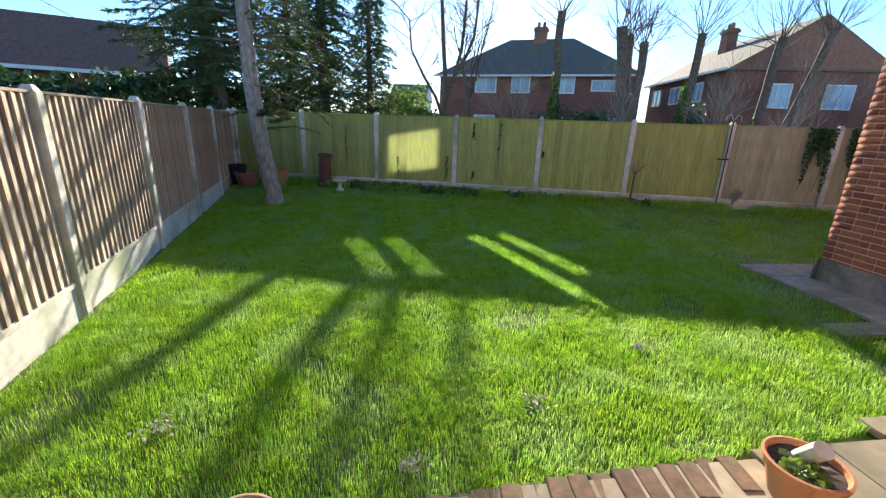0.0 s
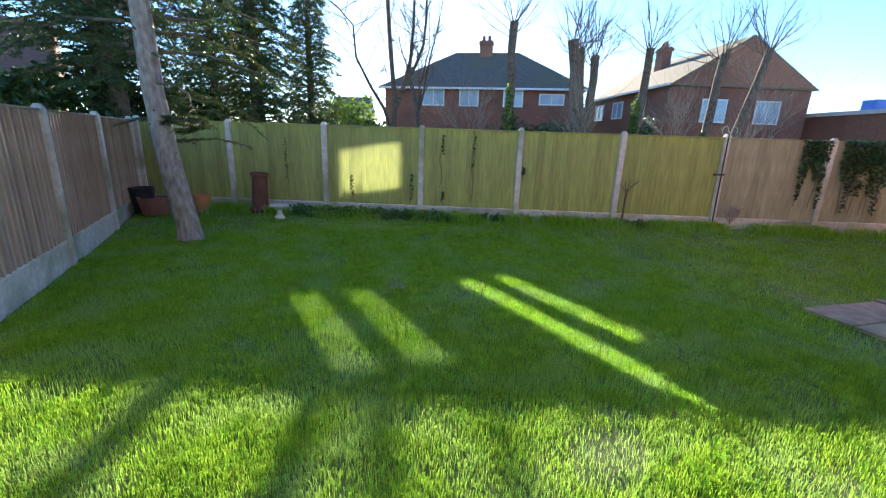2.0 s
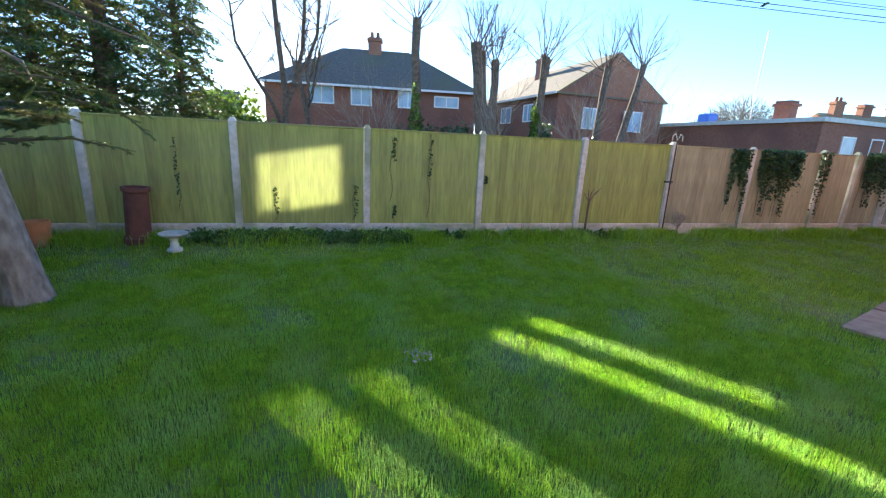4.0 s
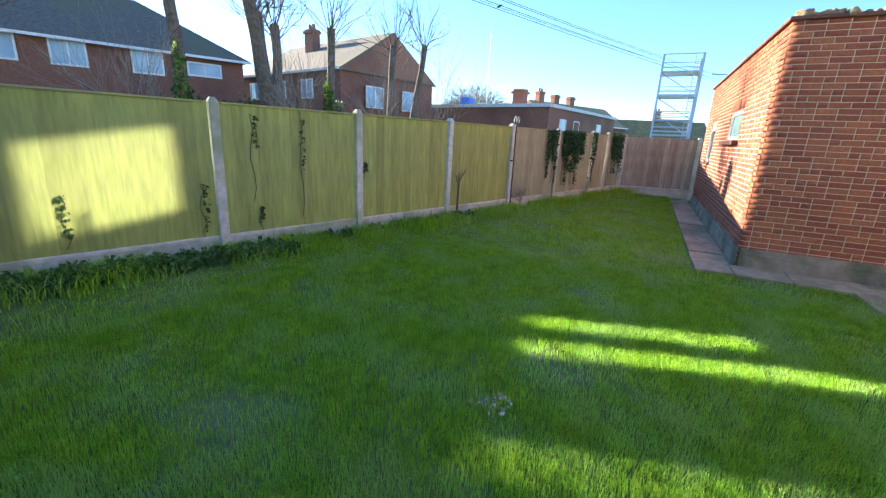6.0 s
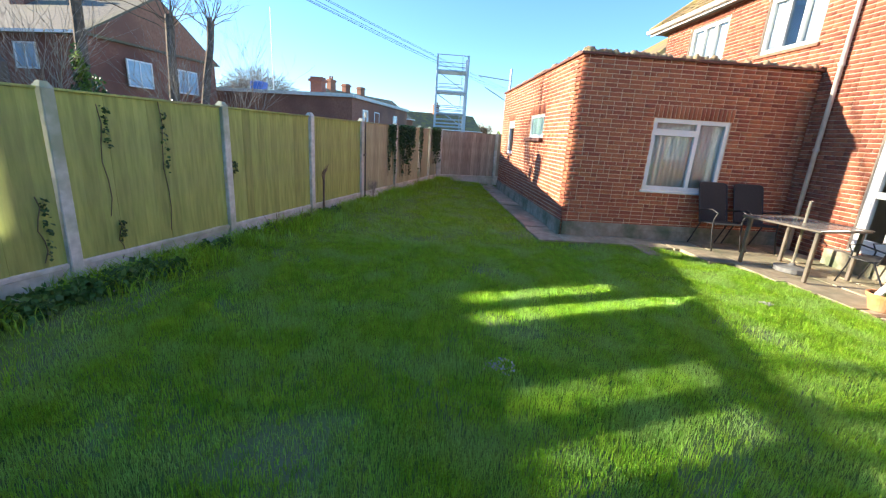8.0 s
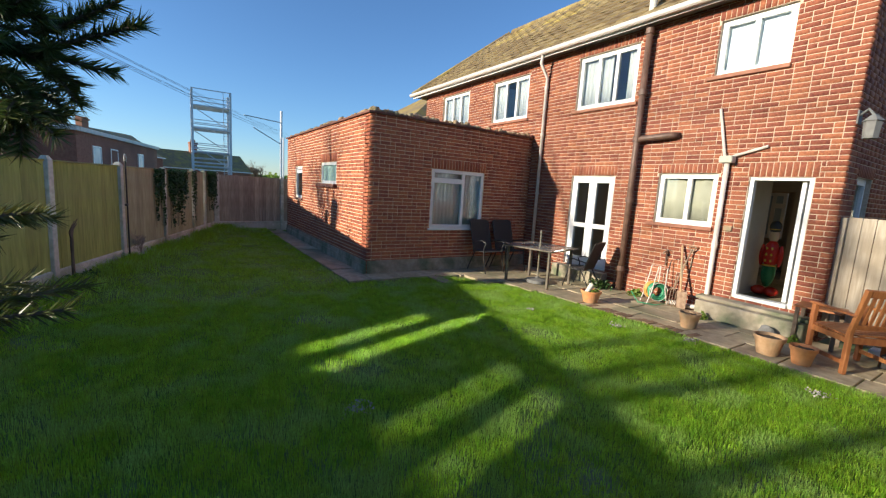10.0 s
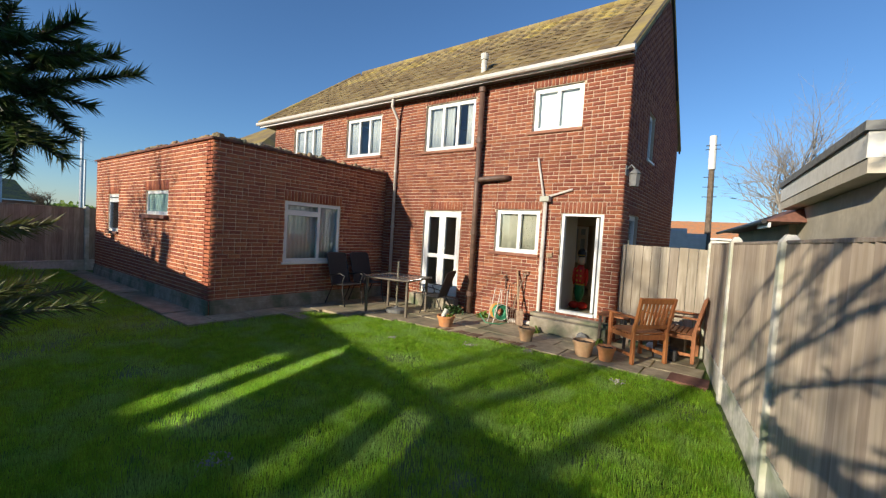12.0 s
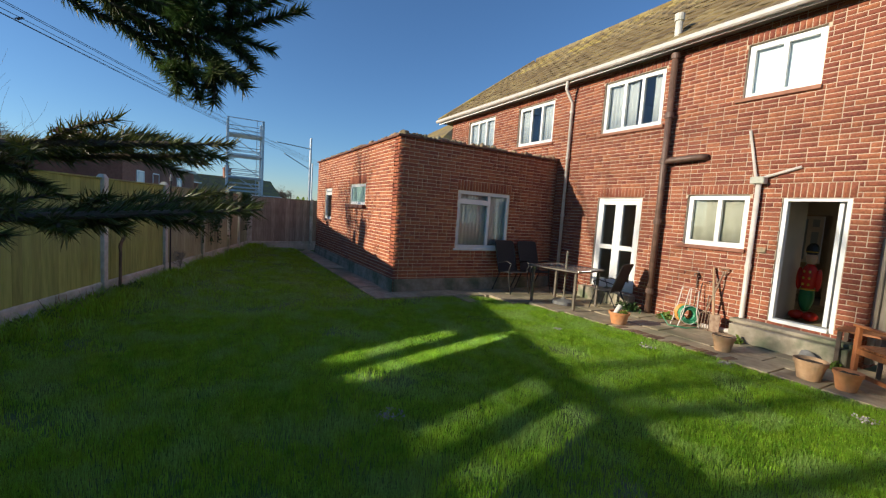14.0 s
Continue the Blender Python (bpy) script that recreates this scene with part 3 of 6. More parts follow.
def tiled_slope(name, p, u, v, width, run, material, label, pieces, tw=0.3, th=0.28, parent=None, cut=(0.0, 0.0)):
    """A roof slope: p is the eave's corner, u along the eave, v up the slope, laid with overlapping tiles."""
    u, v = Vector(u).normalized(), Vector(v).normalized()
    n = u.cross(v)
    if n.z < 0:
        n = -n
    m = Matrix(((u.x, v.x, n.x, p[0]), (u.y, v.y, n.y, p[1]), (u.z, v.z, n.z, p[2]), (0, 0, 0, 1)))
    t = thing(name, label, "roof", kind="structure", at=m) if parent is None else parent
    deck = bmesh.new()
    vs = [deck.verts.new((x, y, z)) for z in (-0.08, -0.01) for x, y in ((0, 0), (width, 0), (width - cut[1], run), (cut[0], run))]
    for f in ((0, 1, 2, 3), (7, 6, 5, 4), (0, 4, 5, 1), (1, 5, 6, 2), (2, 6, 7, 3), (3, 7, 4, 0)):
        deck.faces.new([vs[i] for i in f])
    part("roof_deck", deck, material, t)
    e = 0.006
    base = [(0, 0, 0), (tw - e, 0, 0), (tw - e, th + 0.04, -0.012), (0, th + 0.04, -0.012),
            (0, 0, 0.03), (tw * 0.35, 0, 0.016), (tw * 0.65, 0, 0.038), (tw - e, 0, 0.028), (0, th + 0.04, 0.004), (tw * 0.35, th + 0.04, -0.008), (tw * 0.65, th + 0.04, 0.012), (tw - e, th + 0.04, 0.004)]
    fc = [(0, 1, 7, 6), (0, 6, 5, 4), (4, 5, 9, 8), (5, 6, 10, 9), (6, 7, 11, 10), (0, 4, 8, 3), (1, 2, 11, 7)]
    spots = []
    rows, cols = int(run / th), int(width / tw)
    for r in range(rows):
        for c in range(cols):
            if (c - 0.2) * tw >= cut[0] * r * th / run and (c + 0.6) * tw <= width - cut[1] * r * th / run:
                spots.append((c * tw, r * th))
    V, F = [], []
    me = bpy.data.meshes.new("roof_tile")
    me.from_pydata(base, [], fc)
    me.materials.append(M[material])
    for i, (x, y) in enumerate(spots):
        j = random.uniform(-0.003, 0.004)
        if i < pieces:
            b = new("roof_tile", me)
            b.parent = t
            b.location = (x, y, j)
        else:
            k = len(V)
            V += [(a + x, b + y, c + j) for a, b, c in base]
            F += [tuple(q + k for q in f) for f in fc]
    tri = [(f[0], f[1], f[2]) for f in F] + [(f[0], f[2], f[3]) for f in F]
    if V:
        raw("tiling", V, tri, material, t, kind="stuff")
    return t


slope = Vector((0, RIDGE_Y - 0.5, RIDGE_Z - EAVE - 0.02))
tiled_slope("roof_front", (-0.06, 0.5, EAVE + 0.02), (1, 0, 0), slope, 11.1, slope.length + 0.03, "tile", "brown concrete tiled roof with yellow moss", 300, cut=(0.0, 11.04 - HIP_X))
rear = Vector((0, RIDGE_Y + 5.0, RIDGE_Z - 4.1))
tiled_slope("roof_rear", (11.04, -5.0, 4.1), (-1, 0, 0), rear, 11.1, rear.length, "tile", "brown concrete tiled roof", 0, cut=(11.04 - HIP_X, 0.0))
hip = bmesh.new()
vs = [hip.verts.new(p) for p in ((11.04, 0.5, EAVE + 0.02), (11.04, -5.0, 4.1), (HIP_X, RIDGE_Y, RIDGE_Z), (10.9, 0.4, EAVE - 0.06), (10.9, -4.9, 4.05), (HIP_X - 0.1, RIDGE_Y, RIDGE_Z - 0.1))]
for f in ((0, 1, 2), (3, 5, 4), (0, 3, 4, 1), (1, 4, 5, 2), (2, 5, 3, 0)):
    hip.faces.new([vs[i] for i in f])
tagged(part("roof_hip", hip, "tile"), "tiled hipped end of the brown roof", "roof", kind="structure")
ridge = thing("roof_ridge", "mossy ridge tiles", "roof", kind="structure")
n_ridge = int((HIP_X + 0.06) / 0.3)
for i in range(n_ridge):
    part("ridge_tile", tube([(-0.06 + i * 0.3, RIDGE_Y, RIDGE_Z - 0.02), (0.235 + i * 0.3, RIDGE_Y, RIDGE_Z - 0.02)], 0.1, 8), "tile", ridge)
for i in range(12):
    a_, b_ = Vector((HIP_X, RIDGE_Y, RIDGE_Z - 0.02)), Vector((11.04, 0.5, EAVE + 0.03))
    part("ridge_tile", tube([a_.lerp(b_, i / 12), a_.lerp(b_, (i + 0.97) / 12)], 0.085, 8), "tile", ridge)
eaves = thing("eaves", "white gutter on a grey soffit under the roof", "gutter", kind="structure")
part("soffit", boxes([((-0.03, 0.25, EAVE - 0.06), (11.0, 0.46, EAVE - 0.04))]), "lead", eaves)
part("fascia", boxes([((-0.04, 0.46, EAVE - 0.1), (11.02, 0.485, EAVE + 0.03))]), "white", eaves)
part("gutter", tube([(-0.08, 0.54, EAVE - 0.03), (11.08, 0.54, EAVE + 0.0)], 0.055, 10), "pipe_white", eaves)
for a_, b_ in (((0.5, EAVE - 0.03), (RIDGE_Y, RIDGE_Z - 0.06)), ((-5.0, 4.06), (RIDGE_Y, RIDGE_Z - 0.06))):
    bm = bmesh.new()
    vs = [bm.verts.new((x_, y_, z_ + dz)) for x_ in (-0.045, -0.008) for (y_, z_) in (a_, b_) for dz in (-0.07, 0.06)]
    for f in ((0, 2, 3, 1), (4, 5, 7, 6), (0, 1, 5, 4), (2, 6, 7, 3), (0, 4, 6, 2), (1, 3, 7, 5)):
        bm.faces.new([vs[i] for i in f])
    part("verge", bm, "dark", eaves)

# windows and doors of the house
window("window_1", main_at @ Matrix.Translation((1.43, 0, 1.245)), 0.93, 0.83, [0.46, 0.54], "white plastic casement window over a brick sill", frame_w=0.05, sill=False)
window("window_2", main_at @ Matrix.Translation((0.775, 0, 3.51)), 0.93, 0.81, [0.5, 0.5], "white window with a drawn white blind", sill=False)
window("window_3", main_at @ Matrix.Translation((3.0, 0, 3.34)), 1.32, 1.03, [0.34, 0.32, 0.34], "white three-light upstairs window with a curtain", sill=False)
window("window_4", main_at @ Matrix.Translation((5.74, 0, 3.36)), 1.31, 1.01, [0.34, 0.32, 0.34], "white three-light upstairs window", sill=False)
window("window_5", main_at @ Matrix.Translation((8.11, 0, 3.38)), 1.36, 1.0, [0.34, 0.32, 0.34], "white three-light upstairs window with a curtain", sill=False)
window("window_6", side_at @ Matrix.Translation((2.95, 0, 3.2)), 0.55, 0.9, [1.0], "narrow white window in the shaded side wall")
window("window_7", side_at @ Matrix.Translation((3.8, 0, 1.1)), 0.7, 0.96, [1.0], "white window in the shaded side wall")
window("window_8", wing_w @ Matrix.Translation((1.33, 0, 0.79)), 1.32, 1.19, [0.4, 0.6], "white framed window with net curtains in the brick wing", transom=0.8, frame_w=0.035, inset=0.02)
window("window_9", wing_n @ Matrix.Translation((1.86, 0, 1.56)), 1.19, 0.49, [1.0], "small white window with green obscured glass", glass="frost", frame_w=0.035, inset=0.03)
window("window_10", wing_n @ Matrix.Translation((4.85, 0, 1.1)), 0.8, 0.9, [1.0], "narrow white framed window with dark glass", transom=0.82, frame_w=0.04, inset=0.03)
sills = thing("brick_sills", "tile and brick sills under the windows", "sill", kind="structure")
for x0, x1, z in ((1.4, 2.47, 1.25), (0.75, 1.8, 3.53), (2.93, 4.39, 3.34), (5.68, 7.11, 3.36), (8.05, 9.53, 3.38)):
    part("sill", boxes([((x0, -0.03, z - 0.06), (x1, 0.045, z - 0.003))], main_at, 0.006), "brick_far", sills)
part("sill", boxes([((1.78, -0.02, 1.48), (3.13, 0.09, 1.555))], wing_n, 0.006), "tile_red", sills)
part("sill", boxes([((4.78, -0.02, 1.04), (5.7, 0.05, 1.097))], wing_n, 0.006), "tile_red", sills)


def french_doors():
    t = thing("door_1", "white french doors with dark glass, closed", "door", kind="structure", at=main_at @ Matrix.Translation((3.2, 0, 0.2)))
    w, h = 1.02, 1.83
    part("door_frame", boxes([((0, -0.12, 0), (0.05, -0.05, h)), ((w - 0.05, -0.12, 0), (w, -0.05, h)), ((0.05, -0.12, h - 0.05), (w - 0.05, -0.05, h)), ((0.05, -0.12, 0), (w - 0.05, -0.03, 0.05))]), "white", t)
    for i in (0, 1):
        x0 = 0.053 + i * 0.459
        leaf = thing("door_leaf")
        leaf.parent = t
        s, e = 0.085, 0.455
        part("stiles", boxes([((x0, -0.11, 0.055), (x0 + s, -0.04, h - 0.055)), ((x0 + e - s, -0.11, 0.055), (x0 + e, -0.04, h - 0.055)),
                              ((x0 + s, -0.11, 0.055), (x0 + e - s, -0.04, 0.18)), ((x0 + s, -0.11, 0.79), (x0 + e - s, -0.04, 0.88)), ((x0 + s, -0.11, h - 0.14), (x0 + e - s, -0.04, h - 0.055))], None, 0.004), "white", leaf)
        for a, b in ((0.18, 0.79), (0.88, h - 0.14)):
            g = part("pane", boxes([((x0 + s, -0.08, a), (x0 + e - s, -0.074, b))]), "glass", leaf)
            g.visible_shadow = False
        if i == 0:
            part("handle", boxes([((x0 + e - 0.05, -0.04, 0.93), (x0 + e - 0.02, -0.025, 1.1)), ((x0 + e - 0.14, -0.02, 1.0), (x0 + e - 0.02, -0.005, 1.02))]), "white", leaf)


french_doors()


def back_door():
    t = thing("door_2", "white framed glazed back door standing open inwards", "door", kind="structure", at=main_at @ Matrix.Translation((0.285, 0, 0.25)))
    w, h = 0.73, 1.78
    part("door_frame", boxes([((0, -0.12, 0), (0.055, -0.03, h)), ((w - 0.055, -0.12, 0), (w, -0.03, h)), ((0.055, -0.12, h - 0.055), (w - 0.055, -0.03, h)), ((0.055, -0.12, 0), (w - 0.055, 0.02, 0.05))], None, 0.004), "white", t)
    m = Matrix.Translation((0.1, -0.1, 0)) @ Matrix.Rotation(radians(-97), 4, "Z")
    leaf = thing("door_leaf")
    leaf.parent = t
    leaf.matrix_basis = m
    part("stiles", boxes([((0, 0, 0.06), (0.09, 0.05, h - 0.06)), ((0.53, 0, 0.06), (0.62, 0.05, h - 0.06)), ((0.09, 0, 0.06), (0.53, 0.05, 0.2)), ((0.09, 0, 0.8), (0.53, 0.05, 0.89)), ((0.09, 0, h - 0.15), (0.53, 0.05, h - 0.06))], None, 0.004), "white", leaf)
    part("pane", boxes([((0.09, 0.02, 0.2), (0.53, 0.026, 0.8)), ((0.09, 0.02, 0.89), (0.53, 0.026, h - 0.15))]), "glass", leaf)
    part("handle", boxes([((0.55, 0.05, 0.93), (0.6, 0.06, 1.1)), ((0.47, 0.07, 1.0), (0.6, 0.085, 1.02))]), "white", leaf)


back_door()

# rooms behind the openings
rooms = thing("interior", "plain rooms seen through the doors and windows", "room", kind="structure")
part("floor", boxes([((0.27, -4.46, 0.0), (10.2, -0.03, 0.2))]), "slab", rooms)
part("upper_floor", boxes([((0.27, -4.46, 2.3), (10.2, -0.03, 2.5))]), "plaster", rooms)
part("ceiling", boxes([((0.27, -4.46, 4.5), (10.2, -0.03, 4.58))]), "plaster", rooms)
part("partition", boxes([((1.13, -0.95, 0.2), (1.19, -0.03, 2.3)), ((2.75, -3.0, 0.2), (2.85, -0.03, 2.3)), ((0.27, -3.1, 0.2), (1.45, -3.0, 2.3)), ((2.05, -3.1, 0.2), (2.85, -3.0, 2.3)), ((1.45, -3.1, 1.95), (2.05, -3.0, 2.3)),
                         ((4.9, -4.46, 0.2), (5.0, -0.03, 2.3)), ((2.85, -4.1, 0.2), (4.9, -4.02, 2.3))]), "plaster", rooms)
part("upper_partition", boxes([((2.3, -4.0, 2.5), (2.4, -0.03, 4.5)), ((5.0, -4.0, 2.5), (5.1, -0.03, 4.5)), ((7.6, -4.0, 2.5), (7.7, -0.03, 4.5)), ((0.27, -4.1, 2.5), (10.2, -4.0, 4.5))]), "plaster", rooms)
part("wing_floor", boxes([((5.75, 0.28, 0.0), (11.9, 3.95, 0.2))]), "slab", rooms)
part("wing_partition", boxes([((8.0, 0.28, 0.2), (8.1, 3.95, 2.6))]), "plaster", rooms)


def curtain(x0, x1, z0, z1, at, depth=-0.2, name="curtain", label="pale net curtain hanging in folds", material="curtain", folds=0.09):
    bm = bmesh.new()
    n = int((x1 - x0) / 0.015)
    top, bot = [], []
    for i in range(n + 1):
        x = x0 + (x1 - x0) * i / n
        y = depth + 0.01 * math.sin(x * 2 * math.pi / folds) + 0.003 * math.sin(x * 23)
        top.append(bm.verts.new((x, y, z1))); bot.append(bm.verts.new((x, y * 1.02, z0)))
    for i in range(n):
        bm.faces.new((bot[i], bot[i + 1], top[i + 1], top[i]))
    ob = part(name, bm, material, None, smooth=True)
    ob.matrix_basis = at
    md = ob.modifiers.new("cloth", "SOLIDIFY"); md.thickness = 0.003
    return tagged(ob, label, "curtain")


curtain(1.34, 2.64, 0.8, 1.97, wing_w, -0.096)
# upstairs nets added to lighten panes that rendered near black
curtain(3.6, 4.3, 3.35, 4.36, main_at, -0.137)
curtain(3.02, 3.28, 3.35, 4.36, main_at, -0.137, folds=0.06)
curtain(5.76, 6.25, 3.38, 4.36, main_at, -0.137)
curtain(6.6, 7.03, 3.38, 4.36, main_at, -0.137)
curtain(8.13, 9.45, 3.4, 4.37, main_at, -0.137)
# beige sheet added to give the kitchen panes their pale tone
curtain(1.5, 2.37, 1.27, 2.06, main_at, -0.137, label="pale beige sheet added behind the kitchen window to lighten its panes", material="beige", folds=0.2)
bl = part("roller_blind", boxes([((0.825, -0.135, 3.55), (1.655, -0.13, 4.29))], main_at), "blind")
tagged(bl, "white roller blind drawn behind the upstairs window", "blind")

# wing roof, edges, plinth
wing_roof = thing("wing_roof", "flat felt roof with a mossy tile edge", "roof", kind="structure")
part("deck", boxes([((5.75, 0.26, 2.7), (11.9, 3.95, 2.82))]), "lead", wing_roof)
part("coping", boxes([((5.42, 0.26, 2.862), (5.74, 4.29, 2.9)), ((5.745, 3.97, 2.862), (12.22, 4.29, 2.9)), ((11.9, 0.26, 2.862), (12.2, 3.965, 2.9))], None, 0.005), "tile_red", wing_roof)
part("gravel", boxes([((5.745, 0.26, 2.822), (11.895, 3.965, 2.88))]), "moss", wing_roof)


def moss_lumps():
    V, F = [], []
    bm = bmesh.new()
    bmesh.ops.create_icosphere(bm, subdivisions=1, radius=1)
    base = np.array([v.co[:] for v in bm.verts]); tri = np.array([[v.index for v in f.verts] for f in bm.faces])
    bm.free()
    n = 700
    k = np.random.rand(n)
    x = np.where(np.arange(n) < n * 0.42, 5.47 + 0.22 * np.random.rand(n), 5.6 + 6.5 * k)
    y = np.where(np.arange(n) < n * 0.42, 0.3 + 3.9 * np.random.rand(n), 4.02 + 0.2 * np.random.rand(n))
    s = 0.014 + 0.06 * np.random.rand(n) ** 2.2
    p = np.stack([x, y, 2.9 + s * 0.3], 1)
    t = frames_from(np.random.randn(n, 3) + np.array([0, 0, 2.0]), np.random.rand(n) * 6)
    base = base * np.array([1.4, 1.0, 0.8])
    v, f = spread(base, tri, p, t, s)
    v += np.random.randn(*v.shape) * 0.004
    raw("moss_lumps", v, f, "moss", wing_roof, kind="stuff")


moss_lumps()
plinth = thing("plinth", "rendered stepped plinth under the brick wing", "wall", kind="structure")
part("plinth_west", boxes([((-0.02, 0.001, -0.2), (3.975, 0.035, 0.07)), ((-0.02, 0.001, 0.07), (3.975, 0.022, 0.165))], wing_w, 0.006), "plinth", plinth)
part("plinth_north", boxes([((-0.035, 0.001, -0.2), (6.7, 0.035, 0.07)), ((-0.022, 0.001, 0.07), (6.7, 0.022, 0.165))], wing_n, 0.006), "plinth", plinth)

# ---- area lamps added for sunlight reflected by the panes ----
def glint_lamp(name, x, z, w, h, power):
    """An added area lamp before a window pane, standing in for sunlight thrown back onto the garden."""
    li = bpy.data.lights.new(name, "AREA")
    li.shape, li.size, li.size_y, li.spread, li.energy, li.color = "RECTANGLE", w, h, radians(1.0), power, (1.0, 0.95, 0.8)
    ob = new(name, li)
    # aimed by a fixed direction, not mirrored from SUN_AZ
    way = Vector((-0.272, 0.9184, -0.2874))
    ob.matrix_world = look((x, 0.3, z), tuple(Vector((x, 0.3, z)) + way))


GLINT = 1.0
glint_lamp("glint_french_left", 4.02, 1.5, 0.2, 0.5, 0.65 * GLINT)
glint_lamp("glint_french_right", 3.56, 1.34, 0.2, 0.75, 1.1 * GLINT)
glint_lamp("glint_kitchen_left", 2.3, 1.45, 0.28, 0.5, 0.3 * GLINT)
glint_lamp("glint_kitchen_right", 1.78, 1.45, 0.28, 0.5, 0.3 * GLINT)
glint_lamp("glint_upstairs", 4.0, 3.9, 0.95, 0.8, 1.6 * GLINT)


# ---- what stands beyond the garden ----
def far_house(name, at, w, d, eave, ridge_h, hip, roof, walls, label, win=(), chimney=None, over=0.3):
    """A house in its own frame: x along the front, y towards the back, with gabled or hipped roof. win: (x, z, w, h) on the front; side: on x = 0."""
    t = thing(name, label, "house", at=at)
    part("wall", boxes([((0, 0, 0), (w, d, eave))]), walls, t)
    bm = bmesh.new()
    o = over
    if hip:
        top = [(hip, d / 2, ridge_h), (w - hip, d / 2, ridge_h)]
        lo = [(-o, -o, eave), (w + o, -o, eave), (w + o, d + o, eave), (-o, d + o, eave)]
        fs = [(0, 1, 5, 4), (1, 2, 5), (2, 3, 4, 5), (3, 0, 4), (3, 2, 1, 0)]
    else:
        top = [(-o * 0.5, d / 2, ridge_h), (w + o * 0.5, d / 2, ridge_h)]
        lo = [(-o * 0.5, -o, eave - 0.1), (w + o * 0.5, -o, eave - 0.1), (w + o * 0.5, d + o, eave - 0.1), (-o * 0.5, d + o, eave - 0.1)]
        fs = [(0, 1, 5, 4), (1, 2, 5), (2, 3, 4, 5), (3, 0, 4), (3, 2, 1, 0)]
    vs = [bm.verts.new(p) for p in lo + top]
    for f in fs:
        bm.faces.new([vs[i] for i in f])
    r = part("roof", bm, roof, t)
    part("gutter", boxes([((-o, -o - 0.08, eave - 0.12), (w + o, -o, eave))]), "white" if hip else "white", t)
    if not hip:
        for x in (-0.01, w - 0.24):
            bm = bmesh.new()
            vs = [bm.verts.new(p) for p in ((x, 0, eave), (x, d, eave), (x, d / 2, ridge_h - 0.12), (x + 0.25, 0, eave), (x + 0.25, d, eave), (x + 0.25, d / 2, ridge_h - 0.12))]
            for f in ((0, 1, 2), (3, 5, 4), (0, 3, 4, 1), (1, 4, 5, 2), (2, 5, 3, 0)):
                bm.faces.new([vs[i] for i in f])
            g = part("gable_wall", bm, walls, t)
            g.location.x = -0.16 if x < 0 else 0.16
    if chimney:
        c = part("chimney", boxes([((chimney[0], chimney[1], eave + 0.5), (chimney[0] + 0.9, chimney[1] + 0.6, chimney[2])), ((chimney[0] - 0.07, chimney[1] - 0.07, chimney[2] - 0.25), (chimney[0] + 0.97, chimney[1] + 0.67, chimney[2] - 0.1))]), walls, t)
        for k in (0.25, 0.65):
            part("chimney_pot", tube([(chimney[0] + k, chimney[1] + 0.3, chimney[2]), (chimney[0] + k, chimney[1] + 0.3, chimney[2] + 0.35)], [0.13, 0.1], 10), "brick_far", c)
    for side, x, z, ww, hh in win:
        wt = thing("window")
        wt.parent = t
        wt.matrix_basis = pose(x, -0.02, z) if side == "front" else Matrix(((0, 1, 0, -0.19), (1, 0, 0, x), (0, 0, 1, z), (0, 0, 0, 1))) if side == "left" else pose(x, -0.02, z)
        part("frame", boxes([((0, -0.05, 0), (ww, 0.05, 0.08)), ((0, -0.05, hh - 0.08), (ww, 0.05, hh)), ((0, -0.05, 0.08), (0.08, 0.05, hh - 0.08)), ((ww - 0.08, -0.05, 0.08), (ww, 0.05, hh - 0.08)),
                             ((ww / 2 - 0.03, -0.05, 0.08), (ww / 2 + 0.03, 0.05, hh - 0.08))]), "white", wt)
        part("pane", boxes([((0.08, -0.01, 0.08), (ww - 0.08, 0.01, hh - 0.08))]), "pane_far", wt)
    return t


def wall_frame(o, p):
    """A pose with x from o towards p, upright."""
    u = (Vector((*p, 0)) - Vector((*o, 0))).normalized()
    return Matrix(((u.x, -u.y, 0, o[0]), (u.y, u.x, 0, o[1]), (0, 0, 1, -0.2), (0, 0, 0, 1)))


far_house("brick_house", wall_frame((4.2, 31.8), (16, 26.4)), 13.0, 8.0, 5.0, 7.9, 4.2, "tile_dark", "brick_far", "red brick house with a hipped dark tiled roof",
          [("front", 2.6, 3.85, 1.5, 1.1), ("front", 5.1, 3.85, 1.3, 1.1), ("front", 8.0, 3.85, 1.3, 1.1), ("front", 10.3, 4.0, 1.6, 0.7), ("front", 2.6, 1.2, 1.5, 1.2), ("front", 8.2, 1.2, 1.5, 1.2), ("front", 10.6, 1.6, 1.6, 0.8)], (6.0, 3.4, 8.6), 0.35)
h2 = far_house("gabled_house", wall_frame((20.6, 32.1), (18.2, 21.4)), 10.96, 7.8, 4.95, 7.45, 0, "tile_dark", "brick_far", "two-storey brown brick house with a gable and a tiled roof",
               [("front", 1.0, 3.4, 1.5, 1.1), ("front", 4.0, 3.4, 1.5, 1.1), ("front", 7.2, 3.4, 1.2, 1.1)], (3.8, 2.6, 8.1), 0.3)
